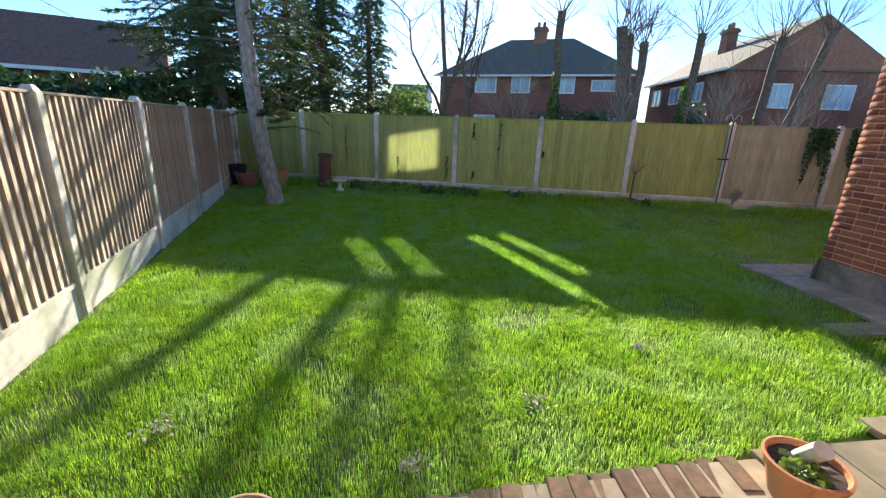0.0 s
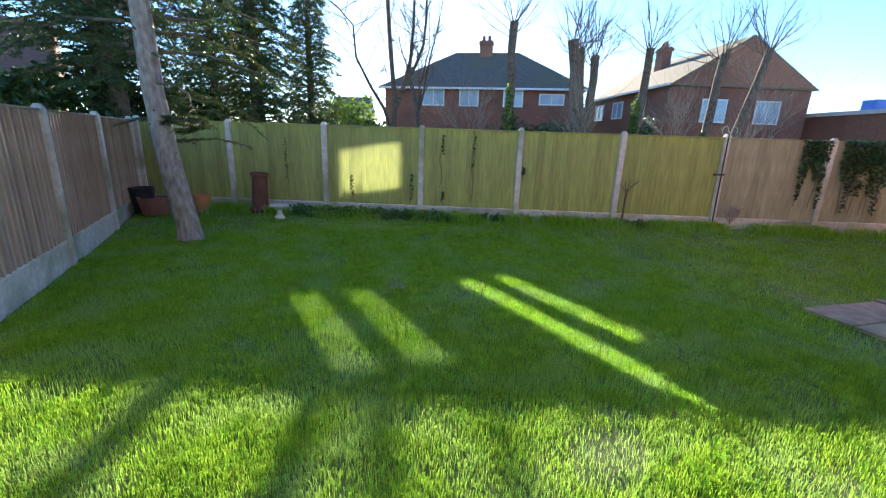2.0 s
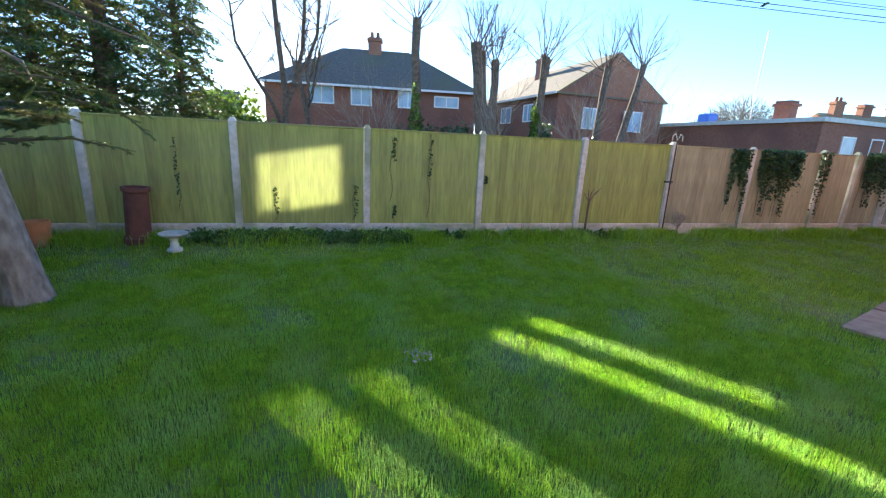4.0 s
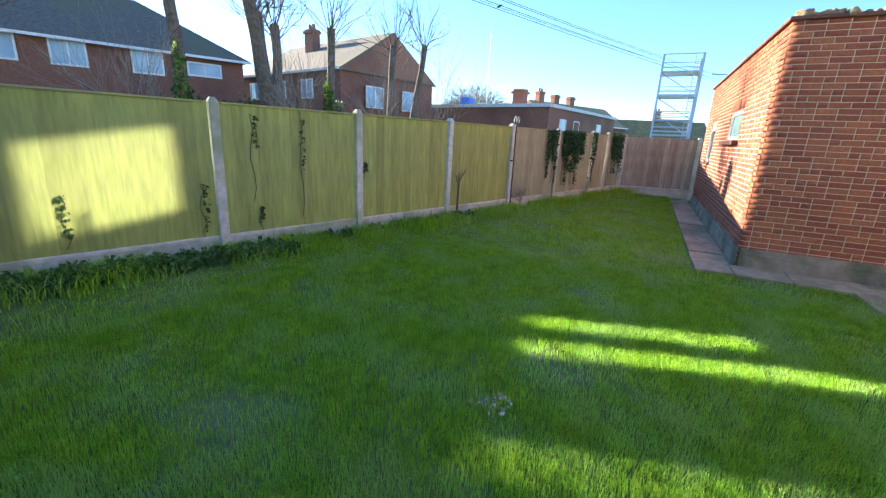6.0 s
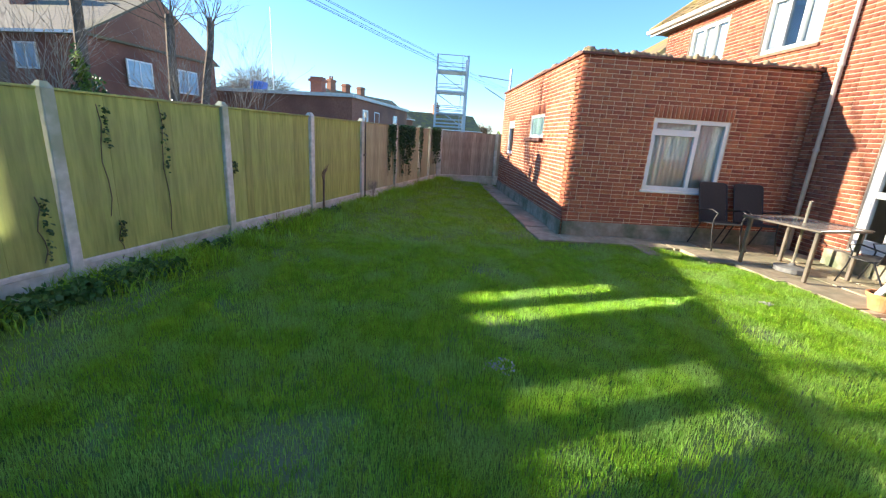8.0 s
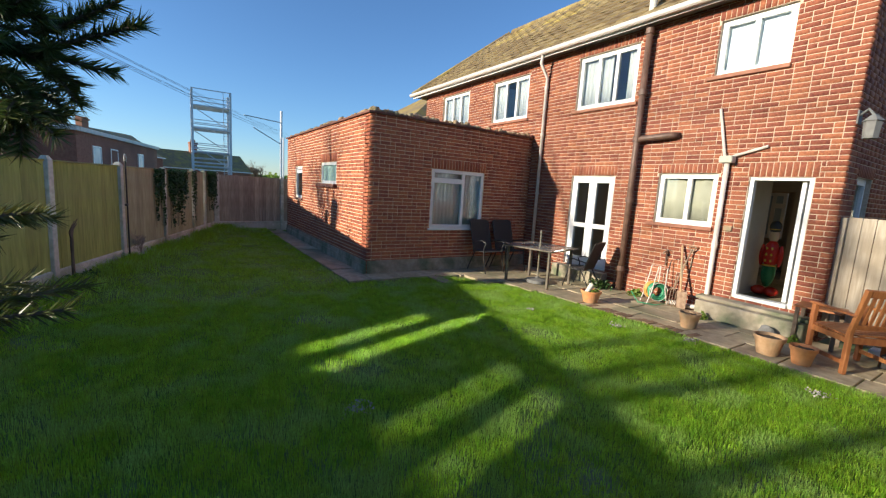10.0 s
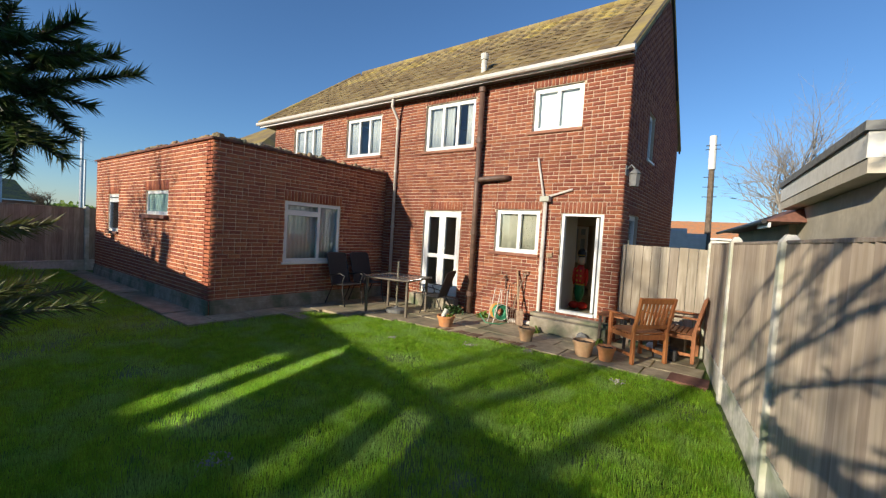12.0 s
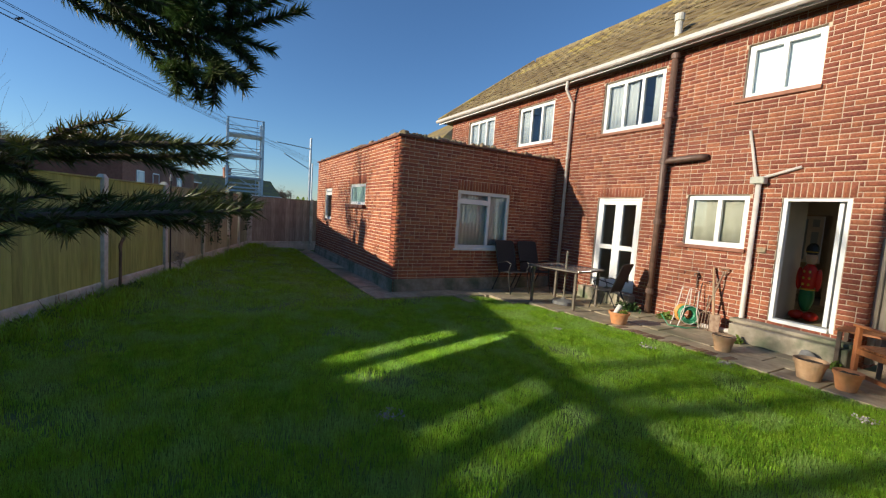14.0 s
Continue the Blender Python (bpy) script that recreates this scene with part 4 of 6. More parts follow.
for y in (1.7, 4.7):
    wt = thing("window")
    wt.parent = h2
    wt.matrix_basis = Matrix(((0, 1, 0, 11.14), (-1, 0, 0, y + 1.35), (0, 0, 1, 3.0), (0, 0, 0, 1)))
    part("frame", boxes([((0, 0, 0), (1.4, 0.06, 0.07)), ((0, 0, 1.15), (1.4, 0.06, 1.22)), ((0, 0, 0.07), (0.07, 0.06, 1.15)), ((1.33, 0, 0.07), (1.4, 0.06, 1.15)), ((0.67, 0, 0.07), (0.73, 0.06, 1.15))]), "white", wt)
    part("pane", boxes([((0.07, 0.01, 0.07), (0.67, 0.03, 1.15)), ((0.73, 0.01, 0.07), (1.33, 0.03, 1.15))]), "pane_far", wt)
far_house("red_roofed_house", wall_frame((-19.5, 13.2), (-7.6, 18.4)), 12.7, 6.0, 3.1, 5.2, 0, "tile_red", "brick_far", "low house with a dark red tiled roof over a hedge", [], None, 0.3)
far_house("white_gabled_house", wall_frame((-34, 23.5), (-16.8, 31.0)), 18.8, 7.0, 4.6, 6.9, 0, "tile_dark", "whitewall", "distant house with a dark roof and a white gable", [], None, 0.2)
far_house("white_house", wall_frame((0.5, 52), (4.6, 51)), 4.2, 6.0, 4.3, 6.2, 0, "tile_dark", "whitewall", "small white house far between the trees", [("front", 1.2, 3.0, 1.6, 1.0)], None, 0.2)


def flat_building():
    t = thing("flat_roofed_building", "long brown brick building with a pale parapet edge", "building")
    m = wall_frame((27.2, 21.5), (25.0, 11.3))
    n = wall_frame((25.0, 11.3), (38.2, 8.6))
    part("wall", boxes([((0, 0, 0), (10.43, 8, 3.55))], m), "brick_far", t)
    part("wall", boxes([((0.05, 0, 0), (13.5, 8, 3.55))], n), "brick_far", t)
    part("parapet", boxes([((-0.1, -0.15, 3.55), (10.55, 8, 3.75))], m), "whitewall", t)
    part("parapet", boxes([((0.2, -0.15, 3.552), (13.6, 8, 3.752))], n), "whitewall", t)
    for x in (4.2, 6.6, 9.0, 11.4):
        w = thing("window"); w.parent = t
        w.matrix_basis = n @ Matrix.Translation((x - 2.5, -0.03, 1.9))
        part("frame", boxes([((0, -0.03, 0), (1.1, 0.03, 0.07)), ((0, -0.03, 1.0), (1.1, 0.03, 1.07)), ((0, -0.03, 0.07), (0.07, 0.03, 1.0)), ((1.03, -0.03, 0.07), (1.1, 0.03, 1.0))]), "white", w)
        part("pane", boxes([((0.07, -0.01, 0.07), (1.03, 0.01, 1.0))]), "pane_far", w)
    part("chimney", boxes([((6.2, 3, 3.5), (7.0, 3.7, 5.0)), ((6.1, 2.9, 4.7), (7.1, 3.8, 4.85))], m), "brick_far", t)
    part("tank", boxes([((3.0, 1.0, 3.75), (3.8, 1.8, 4.35))], m, 0.05), "blue", t)


flat_building()
far_house("distant_terrace", wall_frame((46, 15.5), (60, 8.5)), 15.0, 7, 3.6, 6.0, 0, "moss", "brick_far", "distant terraced houses with a mossy roof and several chimneys", [("front", 4.0, 2.2, 2.0, 1.1), ("front", 8.0, 2.2, 2.0, 1.1)], (1.0, 3.0, 7.0), 0.2)
for i, x in enumerate((4.0, 7.0)):
    t = thing("chimney_stack", "brick chimney stack on a distant roof", "chimney")
    part("stack", boxes([((x, 3.2, 4.8), (x + 0.9, 3.8, 6.9)), ((x - 0.08, 3.1, 6.6), (x + 0.98, 3.9, 6.75))], wall_frame((46, 15.5), (60, 8.5))), "brick_far", t)
far_house("distant_bungalow", wall_frame((62, 9.5), (66, -2)), 12.0, 7, 2.6, 5.0, 0, "tile", "brick_far", "distant low house with a brown roof", [], (5.0, 3.0, 6.3), 0.2)


def scaffold():
    t = thing("scaffold_tower", "pale galvanised steel training tower with three railed platforms", "tower")
    x0, y0, w, h = 56.0, 1.7, 4.0, 11.6
    for i, (x, y) in enumerate(((0, 0), (w * 0.8, 0), (0, w), (w * 0.8, w))):
        part("column", boxes([((x0 + x - 0.11, y0 + y - 0.11, 0), (x0 + x + 0.11, y0 + y + 0.11, h))]), "steel", t)
    for z in (2.6, 4.3, 7.0, 9.6):
        part("platform", boxes([((x0 - 0.1, y0 - 0.1, z), (x0 + w * 0.8 + 0.1, y0 + w + 0.1, z + 0.16))]), "steel", t)
        for k in (0.5, 1.0):
            part("rail", boxes([((x0 - 0.05, y0, z + k), (x0 + 0.05, y0 + w, z + k + 0.08)), ((x0 + w * 0.8 - 0.05, y0, z + k), (x0 + w * 0.8 + 0.05, y0 + w, z + k + 0.08)),
                                ((x0, y0 + w - 0.05, z + k), (x0 + w * 0.8, y0 + w + 0.05, z + k + 0.08))]), "steel", t)
    for z in (0.2, 2.7, 4.5, 7.2):
        part("brace", tube([(x0, y0 + 0.2, z), (x0, y0 + w - 0.2, z + 2.2)], 0.05, 6), "steel", t)
    part("rail", boxes([((x0 - 0.05, y0, h - 0.1), (x0 + 0.05, y0 + w, h)), ((x0, y0 + w - 0.05, h - 0.1), (x0 + w * 0.8, y0 + w + 0.05, h))]), "steel", t)
    part("ladder", boxes([((x0 - 0.2, y0 + 0.1, 0), (x0 - 0.12, y0 + 0.16, h)), ((x0 - 0.2, y0 + 0.75, 0), (x0 - 0.12, y0 + 0.81, h))] + [((x0 - 0.18, y0 + 0.16, 0.4 * i), (x0 - 0.14, y0 + 0.75, 0.4 * i + 0.05)) for i in range(1, 28)]), "steel", t)


scaffold()


def mast(x, y, h):
    t = thing("railway_mast", "grey steel railway mast with a cantilever arm", "mast")
    part("mast", tube([(x, y, 0), (x, y, h)], 0.13, 6), "steel", t)
    part("stay", tube([(x + 0.4, y - 0.3, 0), (x + 0.4, y - 0.3, h * 0.7)], 0.09, 6), "steel", t)
    part("arm", tube([(x, y, h - 1.1), (x - 0.6, y + 3.4, h - 0.9)], 0.05, 5), "steel", t)
    part("strut", tube([(x, y, h - 3.2), (x - 0.4, y + 2.6, h - 1.9)], 0.05, 5), "steel", t)


mast(42.5, -1.5, 8.3)
cab = thing("overhead_wires", "thin overhead railway wires crossing the sky", "wires")
for k, (dz, off) in enumerate(((0, 0), (0.35, 0.25), (1.3, 1.7), (1.8, 2.6), (2.2, 5.2))):
    pts = []
    for i in range(41):
        s = -75 + i * 3.9
        x, y = 27.3 + 0.918 * s, 15.3 - 0.396 * s
        pts.append((x + off * 0.4, y + off * 0.9, 9.3 + dz + 0.0003 * (s - 10) ** 2))
    part("wire", tube(pts, 0.018, 4), "black", cab)
phone = thing("phone_wire", "thin black telephone wire overhead", "wires")
part("wire", tube([(-40, 22, 8.8), (-20, 26, 8.5), (-17.6, 31.2, 6.45)], 0.02, 4), "black", phone)
bird = part("bird", tube([(26.6, 15.7, 9.45), (26.75, 15.6, 9.5), (26.9, 15.5, 9.62), (27.0, 15.45, 9.64)], [0.01, 0.07, 0.06, 0.02], 6), "black")
tagged(bird, "small dark bird perched on a wire", "bird")


# ---- trees ----
def limbs(seed, base, h, r0, depth, kids, angle, up=0.25, taper=0.62, start=None, min_r=0.004, wob=0.12, length=0.62):
    """A branching skeleton: returns (trunk lines, twig lines), each a list of (points, radii)."""
    rng = random.Random(seed)
    big, small = [], []

    def grow(p, d, ln, r, level):
        pts, rad = [p], [r]
        seg = 4 if level < 2 else 3
        for i in range(seg):
            d = (d + Vector((rng.gauss(0, wob), rng.gauss(0, wob), rng.gauss(0, wob) + up * 0.15))).normalized()
            p = p + d * ln / seg
            pts.append(p); rad.append(r * (1 - (1 - taper) * (i + 1) / seg))
        (big if level == 0 else small).append((pts, rad))
        if level < depth:
            for k in range(kids[level]):
                i = rng.randint(1 if level else 2, seg)
                q, rr = pts[i], rad[i]
                side = d.orthogonal().normalized()
                side.rotate(Matrix.Rotation(rng.uniform(0, 6.283), 3, d))
                a = radians(angle * rng.uniform(0.6, 1.3))
                nd = (d * math.cos(a) + side * math.sin(a) + Vector((0, 0, up * 0.4))).normalized()
                grow(q, nd, ln * length * rng.uniform(0.7, 1.2), max(rr * 0.6, min_r), level + 1)

    grow(Vector(base), (start or Vector((0, 0, 1))).normalized(), h, r0, 0)
    return big, small


def bare_tree(name, label, lines, material="bark_dark", n_big=9, n_small=4):
    big, small = lines
    t = thing(name, label, "tree")
    bm = bmesh.new()
    for p, r in big:
        tube_into(bm, p, r, n_big)
    part("trunk", bm, material, t)
    V, F = [], []
    for p, r in small:
        k = len(V)
        a = (p[-1] - p[0]).normalized()
        s = a.orthogonal().normalized(); u = a.cross(s)
        for q, rr in zip(p, r):
            for j in range(3):
                an = j * 2.0944
                V.append(tuple(q + (s * math.cos(an) + u * math.sin(an)) * rr))
        for i in range(len(p) - 1):
            for j in range(3):
                F.append((k + i * 3 + j, k + i * 3 + (j + 1) % 3, k + i * 3 + 3 + (j + 1) % 3, k + i * 3 + 3 + j))
    if V:
        raw("crown", V, F, material, t)
    return t


def leaf_clump(name, centre, size, n, leaf, material, parent, seed=1, shell=0.6):
    """Many small folded leaves filling an uneven ellipsoid."""
    rng = np.random.RandomState(seed)
    d = rng.randn(n, 3); d /= np.linalg.norm(d, axis=1, keepdims=True)
    r = shell + (1 - shell) * rng.rand(n)
    bumps = 1 + 0.22 * np.sin(d[:, 0] * 5 + seed) * np.cos(d[:, 1] * 6 + seed) + 0.15 * np.sin(d[:, 2] * 9 + 2 * seed)
    p = d * (r * bumps)[:, None] * np.array(size) + np.array(centre)
    base = np.array([[0, 0, 0], [0.5, 0.15, 0.5], [0, 0, 1.0], [-0.5, 0.15, 0.5]])
    tri = np.array([[0, 1, 2], [0, 2, 3]])
    v, f = spread(base, tri, p, frames_from(rng.randn(n, 3) + np.array([0, 0, -0.3]), rng.rand(n) * 6.28), leaf * (0.6 + 0.8 * rng.rand(n)))
    return raw(name, v, f, material, parent)


def pollard(name, x, y, h, r, heads, seed, label, ivy=0.0, lean=(0, 0)):
    rng = random.Random(seed)
    big, small = [], []
    for k, (dx, dy, hh, rr) in enumerate(heads):
        pts = [Vector((x + dx * 0.25 * i / 2 if i < 2 else x + dx * (i / 5.0) ** 0.8, y + dy * i / 5.0, hh * i / 5.0)) + Vector((rng.gauss(0, 0.04), rng.gauss(0, 0.04), 0)) for i in range(6)]
        big.append((pts, [rr * (1.25 - 0.09 * i) for i in range(5)] + [rr * 0.95]))
        top = pts[-1]
        for j in range(16):
            d = Vector((rng.gauss(0, 0.55), rng.gauss(0, 0.55), rng.uniform(0.5, 1.2))).normalized()
            b, s = limbs(seed * 31 + j + k * 100, top - Vector((0, 0, rng.uniform(0, 0.7))), rng.uniform(1.2, 2.3), 0.022, 2, [3, 2], 28, 0.3, start=d, length=0.55, min_r=0.005)
            small += b + s
    t = bare_tree(name, label, (big, small))
    if ivy:
        leaf_clump("ivy", (x, y, ivy * 0.5), (r * 0.85, r * 0.85, ivy * 0.55), 1500, 0.11, "leaf", t, seed)
        tuft = leaf_clump("ivy_light", (x - 0.15, y - 0.2, ivy * 0.62), (r * 0.75, r * 0.75, ivy * 0.42), 600, 0.1, "leaf_y", t, seed + 1)
        tuft["kind"] = "stuff"
    return t


pollard("pollarded_tree", 8.1, 19.6, 7, 0.25, [(-0.1, 0, 6.3, 0.19)], 3, "pollarded bare tree with an ivy covered trunk", 3.8)
pollard("pollarded_tree", 11.7, 19.3, 6, 0.4, [(-1.0, 0, 5.8, 0.25), (0.35, 0.2, 5.3, 0.2), (-0.25, 0.4, 5.6, 0.15)], 5, "thick forked pollarded tree with bare shoots", 0)
pollard("pollarded_tree", 13.5, 18.2, 6, 0.22, [(0.3, 0, 5.5, 0.18)], 7, "slender pollarded tree with yellow-green ivy on the trunk", 3.4)
pollard("pollarded_tree", 15.6, 16.6, 6, 0.2, [(0.5, 0, 5.2, 0.17)], 9, "bare pollarded tree with spreading shoots", 1.8)
pollard("pollarded_tree", 15.9, 15.8, 6, 0.2, [(1.3, -0.2, 5.3, 0.15)], 11, "leaning pollarded tree with spreading shoots", 0)
stump = part("tree_bole", tube([(11.6, 19.3, 0), (11.6, 19.3, 1.6), (11.5, 19.3, 2.7), (11.4, 19.3, 3.0)], [0.5, 0.45, 0.5, 0.3], 12), "bark_dark")
tagged(stump, "thick dark bole of a pollarded tree", "tree")
def stemmed_tree(name, label, stems, seed, twigs=12, reach=1.5):
    """A bare tree of a few long bending stems with side shoots."""
    big, small = [], []
    rng = random.Random(seed)
    for k, (pts, r0, r1) in enumerate(stems):
        pts = [Vector(p) for p in pts]
        n = len(pts) - 1
        big.append((pts, [r0 + (r1 - r0) * i / n for i in range(n + 1)]))
        for j in range(twigs):
            f = rng.uniform(0.35, 1.0) * n
            i = min(int(f), n - 1)
            d = Vector((rng.gauss(0, 0.7), rng.gauss(0, 0.5), rng.uniform(0.3, 1.0))).normalized()
            b, q = limbs(seed * 50 + k * 20 + j, pts[i].lerp(pts[i + 1], f - i), rng.uniform(0.6, 1.0) * reach, 0.024, 3, [4, 3, 2], 34, 0.2, start=d, length=0.6, min_r=0.005)
            small += b + q
    return bare_tree(name, label, (big, small))


stemmed_tree("bare_tree", "large bare tree with long bending branches", [
    ([(3.3, 21.6, 0), (3.25, 21.5, 1.6), (3.3, 21.5, 3.2), (3.1, 21.4, 5.2), (2.95, 21.4, 7.6), (3.1, 21.4, 9.5)], 0.15, 0.06),
    ([(3.25, 21.5, 1.6), (2.8, 21.3, 2.7), (2.2, 21.2, 3.6), (1.6, 21.1, 4.7), (1.5, 21.0, 5.9), (0.8, 21.0, 6.6)], 0.09, 0.02),
    ([(3.3, 21.5, 2.6), (3.65, 21.4, 3.6), (3.95, 21.2, 4.8), (4.05, 21.1, 6.2), (4.1, 21.0, 8.4)], 0.1, 0.05),
    ([(3.65, 21.4, 3.6), (4.2, 21.2, 4.6), (4.5, 21.1, 5.4), (4.6, 21.1, 6.4), (4.6, 21.0, 8.2)], 0.08, 0.045)], 21, 13, 1.35)
bare_tree("bare_tree", "bare tree beside the brick house", limbs(27, (5.6, 26.5, 0), 5.4, 0.16, 4, [5, 4, 3, 3], 32, 0.5, length=0.62))
bare_tree("bare_tree", "bare winter tree behind the neighbouring roof", limbs(33, (-2.2, -19, 0), 3.6, 0.2, 4, [9, 7, 6, 4], 42, 0.3, length=0.75), "bark")
for k, (x, y, h) in enumerate(((56, 30, 5.2), (60, 33, 4.8), (63, 27, 4.6), (58, 25, 4.2), (80, -5, 3.4), (86, 4, 3.0))):
    bare_tree("distant_tree", "distant rounded bare tree", limbs(40 + k, (x, y, 0), h * 0.62, 0.3, 4, [8, 6, 5, 4], 50, 0.3, length=0.66, min_r=0.02), "bark_dark")
for k in range(26):
    a = radians(-30 + k * 5.2 + random.uniform(-2, 2))
    d = random.uniform(95, 150)
    b = leaf_clump("distant_bushes", (d * math.cos(a), d * math.sin(a), 0.5), (7, 7, random.uniform(1.2, 3.0)), 1500, 0.9, "leaf_y" if k % 3 else "leaf", None, k)
    tagged(b, "distant low woodland", "trees", kind="stuff")
def dome_tree(x, y, z, sx, sz, seed, label):
    t = thing("distant_tree", label, "tree")
    part("trunk", tube([(x, y, 0), (x, y, z - sz * 0.3), (x + 0.3, y, z + sz * 0.4)], [0.35, 0.25, 0.08], 7), "bark", t)
    rng = np.random.RandomState(seed)
    n = 2600
    d = rng.randn(n, 3); d /= np.linalg.norm(d, axis=1, keepdims=True)
    d[:, 2] = np.abs(d[:, 2]) * 0.9 - 0.12
    c = np.array([x, y, z - sz * 0.35])
    p = c + d * (0.35 + 0.5 * rng.rand(n))[:, None] * np.array([sx, sx, sz * 1.25])
    base = np.array([[-0.035, 0, 0], [0.035, 0, 0], [0, 0, 1.0]])
    v, f = spread(base, np.array([[0, 1, 2]]), p, frames_from(d + 0.35 * rng.randn(n, 3), rng.rand(n) * 6.28), sx * (0.1 + 0.14 * rng.rand(n)))
    raw("crown", v, f, "bark", t)


dome_tree(63.4, 31.6, 7.0, 6.2, 4.2, 1, "large rounded bare tree beyond a flat roofed building")
dome_tree(87, -2.6, 3.2, 3.2, 2.6, 2, "small rounded bare tree on the horizon")
dome_tree(88, 3.5, 2.4, 2.4, 1.8, 3, "small rounded bare tree on the horizon")
far_house("neighbouring_house", wall_frame((21.5, -0.9), (14.2, -0.9)), 7.3, 7.2, 4.3, 6.9, 3.3, "tile", "brick_far", "brick house next door with a hipped brown tiled roof", [], None, 0.3)
far = thing("aerial_mast", "tall thin grey radio aerial", "mast")
part("pole", tube([(48, 24, 0), (48, 24, 13.5)], 0.05, 5), "steel", far)

bush = thing("laurel_bush", "sunlit yellow-green bush behind the fence", "bush")
leaf_clump("foliage", (1.2, 22.5, 1.4), (1.9, 1.2, 1.6), 5000, 0.16, "leaf_y", bush, 3)
for k, (x, y, z, sx) in enumerate(((-5.5, 13.0, 1.2, 2.2), (-8.5, 11.5, 1.2, 2.4), (-12.0, 10.5, 1.1, 3.0), (-3.6, 14.5, 1.1, 1.6))):
    b = thing("ivy_hedge", "dark ivy clad hedge behind the side fence", "hedge")
    leaf_clump("foliage", (x, y, z), (sx, 0.9, 1.35), 7000, 0.13, "leaf", b, 60 + k, 0.7)
for k, (x, y, z, sx) in enumerate(((8.8, 20.2, 1.1, 1.5), (14.4, 18.6, 1.1, 1.2), (10.4, 19.8, 0.9, 1.0), (2.6, 26, 1.0, 1.6), (-0.6, 20.0, 1.0, 1.5))):
    b = thing("shrub", "evergreen shrub behind the fence", "bush")
    leaf_clump("foliage", (x, y, z), (sx, 0.8, 1.4), 3500, 0.12, "leaf", b, 80 + k, 0.5)
for k, (x, y) in enumerate(((9.6, 15.5), (12.3, 14.3), (6.4, 18.0), (14.0, 13.2))):
    bare_tree("thicket", "thin reddish bare saplings", limbs(90 + k, (x, y, 0), 1.7, 0.03, 3, [9, 6, 4], 34, 0.5, length=0.8, min_r=0.004), "bark")


def needles_on(twigs, per_m, length, width, rng, droop=0.0):
    """Needles along twig lines [(p, q)], as triangles."""
    P, D = [], []
    for p, q in twigs:
        ln = (q - p).length
        n = max(4, int(ln * per_m))
        s = np.linspace(0.0, 1.04, n)[:, None]
        a, b = np.array(p), np.array(q)
        d = (b - a) / max(ln, 1e-5)
        side = rng.randn(n, 3); side -= (side @ d)[:, None] * d
        side /= np.linalg.norm(side, axis=1, keepdims=True)
        side[:, 2] *= 0.65
        P.append(a + (b - a) * s); D.append(side + d * 0.75 + np.array([0, 0, -droop]))
    P, D = np.concatenate(P), np.concatenate(D)
    base = np.array([[-0.5 * width, 0, 0], [0.5 * width, 0, 0], [0, 0, length]])
    return spread(base, np.array([[0, 1, 2]]), P, frames_from(D, rng.rand(len(P)) * 6.28), 0.75 + 0.5 * rng.rand(len(P)))


def spruce_branch(path, seed, reach=0.2, step=0.03, droop=0.35, avoid=None, fade=0.7, lift=None):
    """Twigs along a branch: returns branch points and twig segments."""
    rng = random.Random(seed)
    pts = [Vector(p) for p in path]
    lines = []
    total = sum((b - a).length for a, b in zip(pts, pts[1:]))
    run = 0
    for a, b in zip(pts, pts[1:]):
        n = max(1, int((b - a).length / step))
        d = (b - a).normalized()
        for i in range(n):
            p = a.lerp(b, i / n)
            k = (run + (b - a).length * i / n) / total
            s = d.cross(Vector((0, 0, 1))).normalized() * rng.choice((-1, 1))
            w = (d * rng.uniform(0.5, 1.0) + s * rng.uniform(0.3, 1.0) + Vector((0, 0, rng.uniform(-droop, droop * 0.4 if lift is None else lift)))).normalized()
            ln = reach * (1.1 - fade * k) * rng.uniform(0.5, 1.2)
            m = p + w * ln * 0.55
            q = m + (w + Vector((0, 0, -droop * 0.5))).normalized() * ln * 0.45
            lines += [(p, m), (m, q)]
            if ln > 0.1:
                for sgn in (-1, 1):
                    w2 = (w + w.cross(Vector((0, 0, 1))) * 0.8 * sgn + Vector((0, 0, -0.15))).normalized()
                    lines.append((m, m + w2 * ln * rng.uniform(0.3, 0.5)))
        run += (b - a).length
    lines += [(a, b) for a, b in zip(pts[1:], pts[2:])]
    lines.append((pts[-1], pts[-1] + (pts[-1] - pts[-2]).normalized() * 0.06))
    if avoid:
        lines = [l for l in lines if all((c - Vector(v)).length > 0.21 for v in avoid for c in l)]
    return pts, lines


